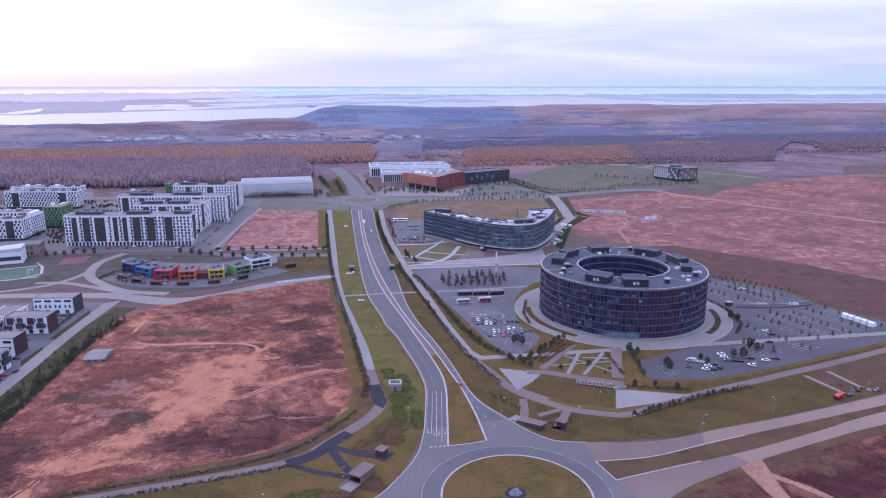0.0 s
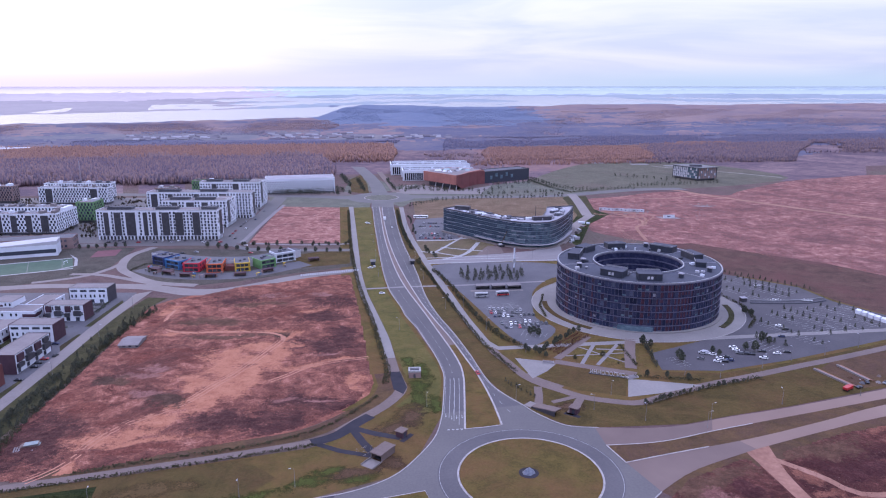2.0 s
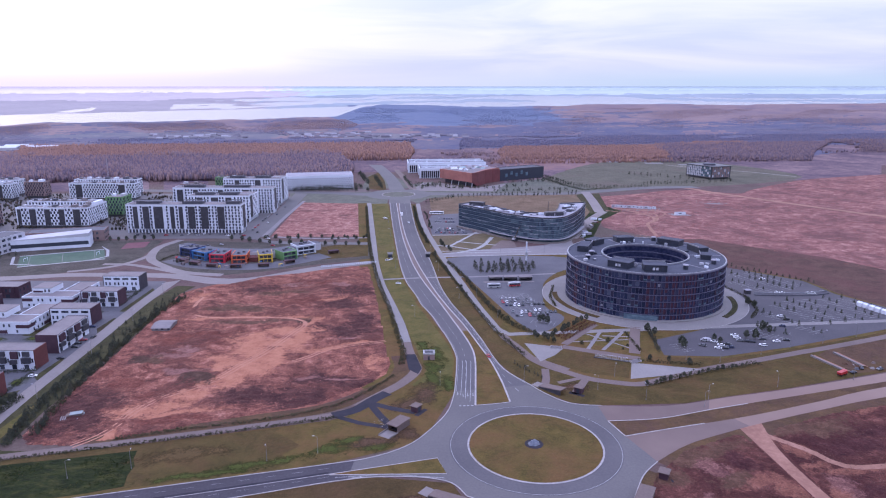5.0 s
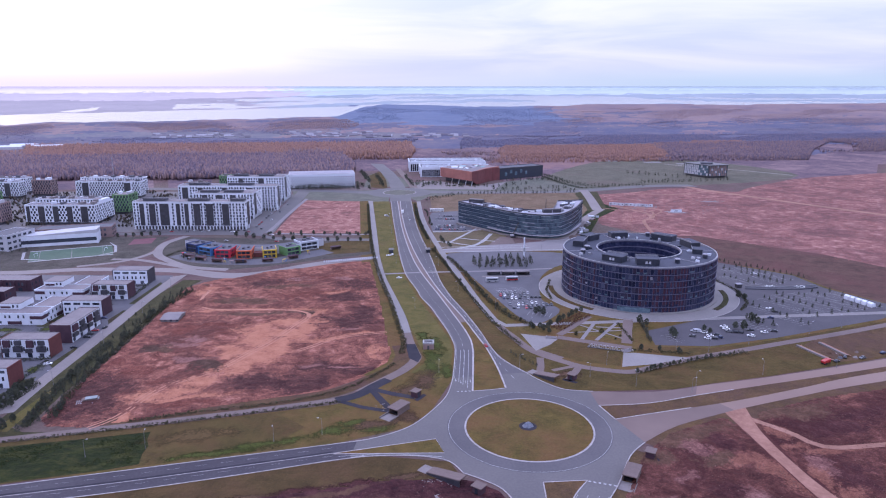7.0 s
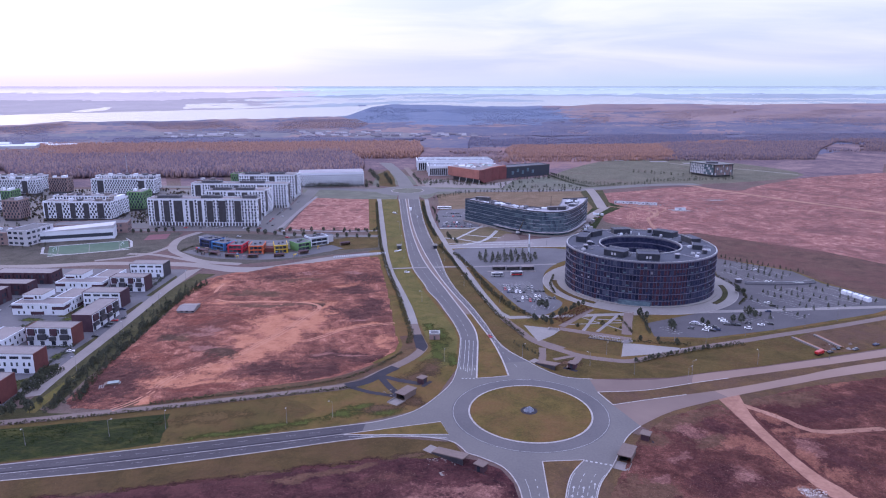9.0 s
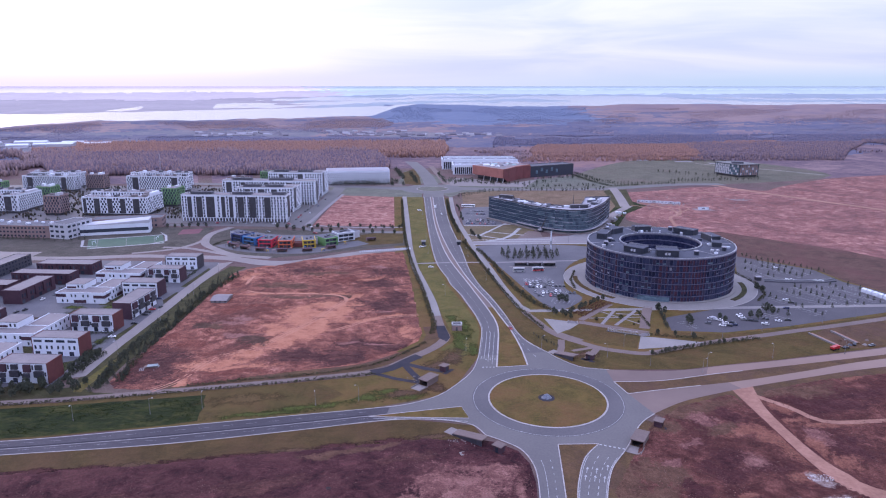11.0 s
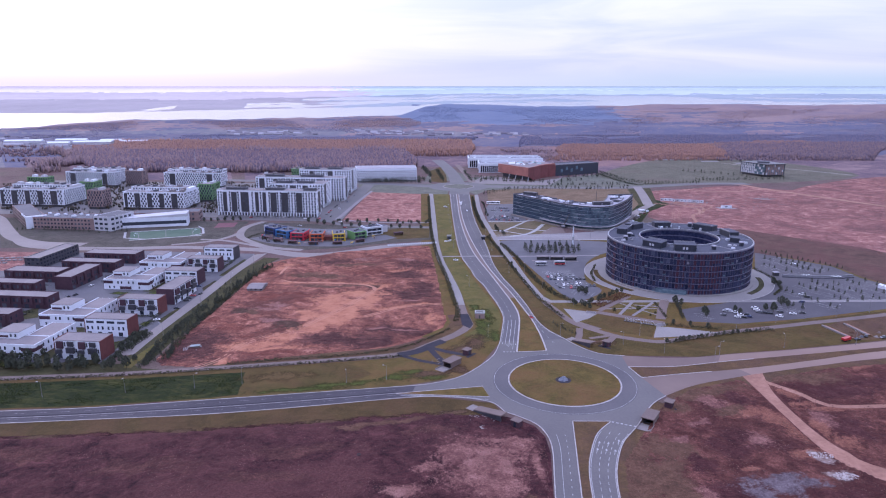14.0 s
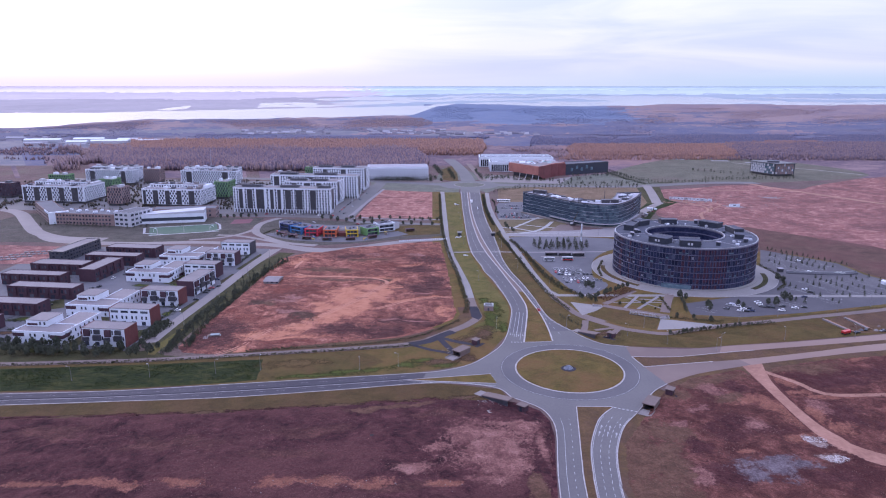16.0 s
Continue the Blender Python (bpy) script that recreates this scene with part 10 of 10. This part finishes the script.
TRODDEN = smooth([(-173.7, 16.6), (-164.6, 26.8), (-155.0, 52.0), (-134.1, 70.1), (-123.0, 88.7), (-114.2, 103.7), (-102.9, 129.6), (-97.6, 145.1), (-105.2, 154.3), (-121.0, 158.2), (-136.7, 159.9), (-150.9, 161.0), (-161.9, 165.6), (-167.1, 176.2), (-168.4, 188.6), (-167.0, 202.9)], 4)
SIDE_TRACK = smooth([(-99.2, 90.0), (-91.7, 95.9), (-81.4, 105.5), (-67.7, 110.0), (-53.1, 112.8)])
rough_ground("plot_ground", PLOT, [(0.056, 0.022, 0.019), (0.136, 0.052, 0.040), (0.225, 0.091, 0.067), (0.37, 0.178, 0.134)], [(0.054, 0.023, 0.021), (0.136, 0.053, 0.042)],
    {"dark": [(-184, 45, 20, 32, 0), (-75, 132, 26, 13, 0), (-108, 53, 26, 11, 0), (-92, 46, 26, 9, 0), (-178, 42, 13, 20, 0), (-186, 52, 11, 20, 0), (-181, 32, 13, 9, 0), (-188, 40, 9, 20, 0), (-83, 66, 22, 7, 0), (-66, 60, 12, 8, 0), (-172, 100, 9, 10, 0), (-135, 216, 20, 12, 0), (-78, 178, 24, 12, 0), (-70, 205, 20, 16, 0), (-65, 148, 13, 14, 0), (-60, 40, 16, 8, 0)],
     "olive": [(-148, 178, 17, 9, 0), (-135, 174, 16, 7, 0), (-127, 151, 28, 5, 0), (-100, 152, 7, 5, 0), (-170, 97, 9, 8, 0), (-118, 206, 22, 6, 0)],
     "rust": [(-148, 131, 15, 9, 0), (-165, 128, 12, 9, 0), (-174, 182, 7, 10, 0), (-184, 82, 8, 10, 0), (-170, 73, 8, 8, 0), (-140, 118, 9, 6, 0), (-108, 186, 24, 8, 0), (-172, 211, 5, 4, 0), (-143, 34, 22, 4, 6), (-98, 226, 20, 6, 0), (-160, 60, 8, 5, 0)],
     "mauve": [(-160, 104, 10, 4, 0), (-154, 112, 9, 4, 0), (-90, 69, 8, 2.5, 0), (-75, 66, 8, 2, 0), (-112, 224, 14, 5, 0), (-150, 84, 14, 4, 0), (-80, 222, 12, 4, 0), (-72, 120, 10, 2, 8)],
     "band": [(-165, 24, 7, 8, 20), (-160, 42, 10, 6, 25), (-149, 46, 14, 6, 20), (-138, 58, 14, 6, 28), (-126, 72, 14, 9, 40), (-118, 84, 15, 12, 45), (-112, 98, 16, 16, 50), (-106, 116, 13, 18, 60), (-122, 112, 14, 17, 30), (-125, 127, 14, 9, 10), (-109, 136, 14, 7, 0), (-97, 128, 7, 14, 0), (-133, 92, 10, 12, 20), (-84, 105, 16, 4, 18), (-60, 84, 6, 10, 0), (-68, 112, 14, 2.5, 8), (-140, 160, 34, 2.5, 0), (-172, 196, 7, 9, 0), (-166, 206, 8, 4, 0), (-143, 40, 24, 3, 8), (-94, 150, 5, 8, 0), (-105, 157, 10, 2.5, -15), (-85, 190, 10, 4, 10)],
     "bush": [(-144.5, 75.5, 9, 8.5, 0), (-139, 72, 7, 5, 0), (-176, 101, 6, 7, 0), (-171, 211, 4, 3, 0), (-100, 150, 6, 3, -10)]},
    "rough red earth of the plot with weeds and trodden tracks", "bare soil", 0.55, 1.0, 0.036,
    [(-158, 178, 7, 1.0), (-166, 130, 6, 1.3), (-150, 132, 8, 1.5), (-171, 92, 6, 1.0), (-184, 84, 5, 1.2), (-172, 211, 4, 1.8), (-160, 205, 4, 1.4), (-140, 120, 7, 0.9), (-144, 76, 6, 1.1), (-128, 178, 7, 0.7), (-95, 200, 9, 0.8), (-70, 160, 8, 0.7)], [(TRODDEN, 3.0), (SIDE_TRACK, 2.5)])
rough_ground("scrub_ground", SW, [(0.017, 0.0062, 0.0090), (0.036, 0.0130, 0.0160), (0.060, 0.0225, 0.0245), (0.104, 0.042, 0.042)], [(0.050, 0.0195, 0.0205), (0.100, 0.041, 0.040)],
    {"dark": [(-52, -73, 3, 1.6, 0), (-61, -46, 16, 5, 8), (-75, -98, 18, 4, 0), (-110, -60, 20, 6, 5), (-160, -70, 24, 7, 0), (-210, -62, 20, 6, 0), (-118, -78, 18, 5, -4)],
     "olive": [(-28, -100, 5, 12, 0), (-80, -40, 24, 2.5, 12)],
     "weedy": [(-42, -70, 20, 20, 10), (-44, -68, 14, 10, 20), (-36, -82, 9, 13, 5), (-50, -59, 10, 6, 10), (-70, -86, 10, 5, 0), (-29, -56, 7, 8, 0), (-44, -94, 11, 4, 0), (-22, -74, 2.5, 16, 5), (-62, -74, 8, 4, 10)],
     "mauve": [(-46, -68, 8, 5, 30), (-40, -62, 7, 4, 10), (-72, -87, 9, 3, 8), (-33, -72, 4, 5, 0), (-36, -54, 6, 3, 0)],
     "soil": [(-176, -97, 18, 3.6, 2), (-148, -96, 14, 3.2, -2), (-200, -98, 14, 3, 0), (-114, -95, 9, 4, 5), (-98, -95, 13, 3.4, 0), (-84, -96, 9, 3, 5), (-60, -98, 8, 3, 0)]},
    "dark heath with weeds and bare earth", "scrub", 0.45, 1.0)
OLIVE_SCRUB = [(14, -62, 14, 16, 0), (14, -82, 20, 24, 0), (10, -100, 22, 16, 0), (30, -62, 10, 14, 20), (42, -27, 9, 6, 20), (56, -17, 18, 9, 20), (71, -9, 12, 8, 10), (109, 0, 30, 8, 6), (62, -30, 10, 6, 20)]
HEATH_SCRUB = [(58, -52, 12, 8, 0), (66, -60, 12, 6, 0), (52, -62, 12, 9, 0), (38, -92, 10, 9, 0), (36, -74, 6, 9, 0), (106, -50, 14, 11, 20), (122, -14, 22, 8, 5), (140, -4, 20, 6, 8), (76, -93, 12, 4, 0), (130, -62, 18, 8, -15), (72, -22, 6, 10, 0)]
BARE_SCRUB = [(79, -38, 6, 12, 12), (83, -50, 5, 13, 15), (92, -48, 5, 10, -20), (97, -58, 6, 9, 30), (96, -26, 12, 4, 0), (52, -75.5, 6, 2.0, 5), (94, -14, 7, 5, -30), (76, -66, 8, 3, 15), (146, 13, 9, 3, 10), (88, -64, 4, 6, 0), (70, -34, 9, 4, 20), (108, -31, 18, 3, 0)]
for outline in (SE, SE2):
    cover_zones = {"olive": OLIVE_SCRUB, "heath": HEATH_SCRUB, "weedy": [(60, -24, 6, 8, 0), (46, -42, 7, 4, 20), (34, -54, 5, 4, 0), (65, -56, 6, 6, 0), (98, -40, 5, 8, 0), (30, -92, 4, 8, 0)], "soil": BARE_SCRUB}
    if outline is SE:
        cover_zones.update({"grey": [(56, -86, 14, 7, 5), (62, -82, 9, 5, 10), (48, -92, 8, 5, 0), (70, -85, 6, 4, 0)], "white": [(82.5, -81.5, 6.5, 4.5, 5), (78, -79, 4, 3, 0), (81.5, -68, 6.5, 3, -45)]})
    rough_ground("scrub_ground", outline, [(0.034, 0.0128, 0.0125), (0.068, 0.0255, 0.0220), (0.104, 0.0405, 0.0335), (0.185, 0.080, 0.065)], [(0.028, 0.0100, 0.0108), (0.074, 0.0255, 0.0245)], cover_zones,
        "rough brown ground with weeds, bare earth and crushed stone", "scrub", 0.45, 1.0, 0.036, (), [(smooth([(90, -2), (100.6, -16), (108, -28), (134, -28.5), (200, -27)]), 4.0)])
for d, w in ((-1.1, 0.6), (0.9, 0.7), (2.6, 0.4)):
    setting("track", strip(shifted(TRODDEN[:30], d), w, 0.10 + 0.004 * d), M["track_red"], "wheel rut of rolled red earth across the plot", "track")
setting("track", strip(TRODDEN[27:], 2.0, 0.11), M["track_red"], "narrow red earth track across the plot", "track")
for d in (-1.1, 0.9):
    setting("track", strip(shifted(SIDE_TRACK, d), 0.8, 0.11 + 0.01 * d), M["track_red"], "red earth track across the plot", "track")
for x, y, rx, ry, d in ((-32, 62, 5, 12, 10), (-28, 92, 4.5, 16, 5), (-34, 104, 4, 10, 5), (-31, 76, 5, 9, 0), (-70, 10, 8, 4, 10)):
    patch("b_green", x, y, rx, ry, d, "green patch in the lawn", 0.075)
for x, y, rx, ry, d in ((-38, 52, 9, 6, 30), (-44, 42, 8, 5, 20), (-130, 6, 20, 6, 8)):
    patch("b_grass", x, y, rx, ry, d, "yellowed patch in the lawn", 0.075)
# gardens between the town houses
GARDENS = [[(-249, 141.8), (-251.7, 159.7), (-246, 172), (-237.5, 168), (-237, 139.5)], [(-213, 149), (-210, 167), (-205, 163), (-204.3, 139), (-208, 137)], [(-211, 179), (-205.5, 227), (-200.5, 217), (-204.5, 177)], [(-264, 74), (-254, 74), (-248.3, 63), (-258, 61.5)],
           [(-257, 29), (-254.6, 44), (-248, 32), (-250, 19)], [(-222.3, 67), (-216.8, 70.5), (-217, 52), (-222.3, 55)], [(-231, 48.5), (-222, 55), (-221.6, 38), (-224, 35)], [(-306, 101), (-299, 109.6), (-289, 91), (-296.5, 87)], [(-217.6, 85), (-214, 107), (-210, 101), (-213.5, 79.5)],
           [(-288, 32), (-242, 22.5), (-226, 38), (-222.5, 34), (-222.5, 16), (-290, 14)], [(-262, 112), (-250, 116), (-248, 132), (-260, 134)]]
for pts in GARDENS:
    lawn(pts, "lawn_dark", 0.052, label="dark green garden lawn between town houses")
for x, y, rx, ry in ((-262, 138, 9, 4), (-240, 138, 8, 5), (-262, 66, 9, 4), (-240, 82, 9, 4), (-230, 48, 9, 4), (-262, 22, 12, 3), (-226, 150, 5, 6), (-228, 180, 8, 4), (-262, 184, 8, 4), (-300, 70, 14, 5), (-320, 130, 14, 4), (-330, 158, 14, 3), (-222, 80, 4, 7), (-221, 212, 7, 4)):
    patch("b_green", x, y, rx, ry, -7, "small green garden between town houses", 0.055)

# dust carried onto the asphalt, worn grass
for x, y, rx, ry, d in ((-45, 38, 10, 5, 30), (-36, 48, 5, 12, -15), (-48, 14, 6, 9, 40), (30, 47, 9, 5, 20), (-60, 8, 12, 4, 12)):
    patch("b_brown", x, y, rx, ry, d, "worn brown patch in the grass", 0.078)
mast = thing("radio_mast", "tall thin lattice radio mast behind the flats", "mast", turned(-420, 760, 0))
for u, v in ((-0.9, -0.9), (0.9, -0.9), (0.9, 0.9), (-0.9, 0.9)):
    part("leg", Shape().tube((u, v, 0), (u * 0.3, v * 0.3, 34), 0.12, 0.08, 4), M["metal"], mast)
for k in range(11):
    part("brace", Shape().tube((-0.9 + 0.05 * k, -0.9 + 0.05 * k, 3 * k), (0.85 - 0.05 * k, 0.85 - 0.05 * k, 3 * k + 3), 0.06, 0.06, 4), M["metal"], mast)
for x, y, rx, ry, d in ((-280, 120, 14, 3, -7), (-300, 48, 14, 3, -7), (-248, 55, 12, 3, -7), (-255, 92, 10, 3, -7), (-330, 100, 18, 3, -7), (-335, 185, 18, 2.5, -7), (-248, 150, 9, 3, -7), (-246, 185, 9, 3, -7), (-246, 219, 9, 3, -7)):
    patch("b_brown", x, y, rx, ry, d, "small brown garden between town houses", 0.06)
tyre = thing("old_tyre", "discarded old tyre lying on the heath", "tyre", pose(-87, -64, 0.05))
ringpts = [(0.75 * math.cos(k * math.pi / 8), 0.75 * math.sin(k * math.pi / 8)) for k in range(16)]
part("tread", Shape().add([(x, y, 0) for x, y in ringpts] + [(x, y, 0.4) for x, y in ringpts] + [(x * 0.55, y * 0.55, 0.4) for x, y in ringpts] + [(x * 0.55, y * 0.55, 0) for x, y in ringpts],
                          [(16 * r + k, 16 * r + (k + 1) % 16, 16 * ((r + 1) % 4) + (k + 1) % 16, 16 * ((r + 1) % 4) + k) for r in range(4) for k in range(16)]), M["tyre"], tyre)
slab = thing("concrete_slab", "loose pale concrete slab by the underpass", "slab", pose(-39, -44, 0.04, 0, 0, 20))
part("slab", Shape().box(-2.2, -1.2, 0, 2.2, 1.2, 0.3), M["concrete"], slab)
for k in range(14):
    x = -50 - 18 * k
    patch("b_heath" if k % 3 else "b_brown", x, -31 - 0.14 * (-x - 50) - (0.07 * max(0, -x - 150)) * -1, 13, 2.6, 7, "dark weeds at the edge of the verge", 0.06)
yard_rng = random.Random(55)
for k in range(22):
    s_, q_ = yard_rng.random(), yard_rng.uniform(-7, 7)
    (x, y), a = along(smooth([(-214, 306), (-196, 290), (-178, 281), (-155, 277), (-135, 279), (-112, 294), (-96, 306)]), s_ * 120)
    toy = thing("climbing_tower", "small climbing frame in the nursery yard", "play equipment", turned(x - q_ * math.sin(a), y + q_ * math.cos(a), yard_rng.uniform(0, 3)), "play equipment")
    w, hh = yard_rng.uniform(1.2, 3.0), yard_rng.uniform(1.0, 2.4)
    key = yard_rng.choice(["k_yellow", "k_red", "whitegrey", "dark", "k_blue", "schoolbrick"])
    for u in (-w / 2, w / 2):
        part("post", Shape().box(u - 0.12, -0.12, 0.07, u + 0.12, 0.12, hh), M[key], toy)
    part("deck", Shape().box(-w / 2, -0.8, hh, w / 2, 0.8, hh + 0.2), M[key], toy)
for x, y, rx, ry, d in ((-76, 4, 10, 5, 9), (-118, -8, 22, 3, 8), (-60, 4, 9, 4, 12), (-100, -3, 20, 3.5, 10), (-26, 58, 4, 12, 4)):
    patch("b_green", x, y, rx, ry, d, "greener stretch of the lawn", 0.066)

# slabs and a blue sheet left on the plot
pile = thing("slab_stack", "low stack of grey slabs under a light blue sheet", "building material", turned(-182.5, 42.5, 0.25))
for k in range(3):
    part("slab", Shape().box(-3.4 + 0.5 * k, -1.6, 0.3 + 0.32 * k, 2.6 + 0.3 * k, 1.5 - 0.2 * k, 0.6 + 0.32 * k), M["path"], pile)
part("sheet", Shape().box(-1.8, -1.8, 1.27, 2.9, 1.2, 1.36).box(2.6, -1.7, 0.5, 3.6, 1.1, 0.62), M["dullblue"], pile, "light blue plastic sheet")
for k in range(4):
    part("plank", Shape().box(-5.2 + 0.8 * k, -4.0 - 0.3 * k, 0.3, -4.7 + 0.8 * k, 0.4, 0.45), M["roof"], pile)
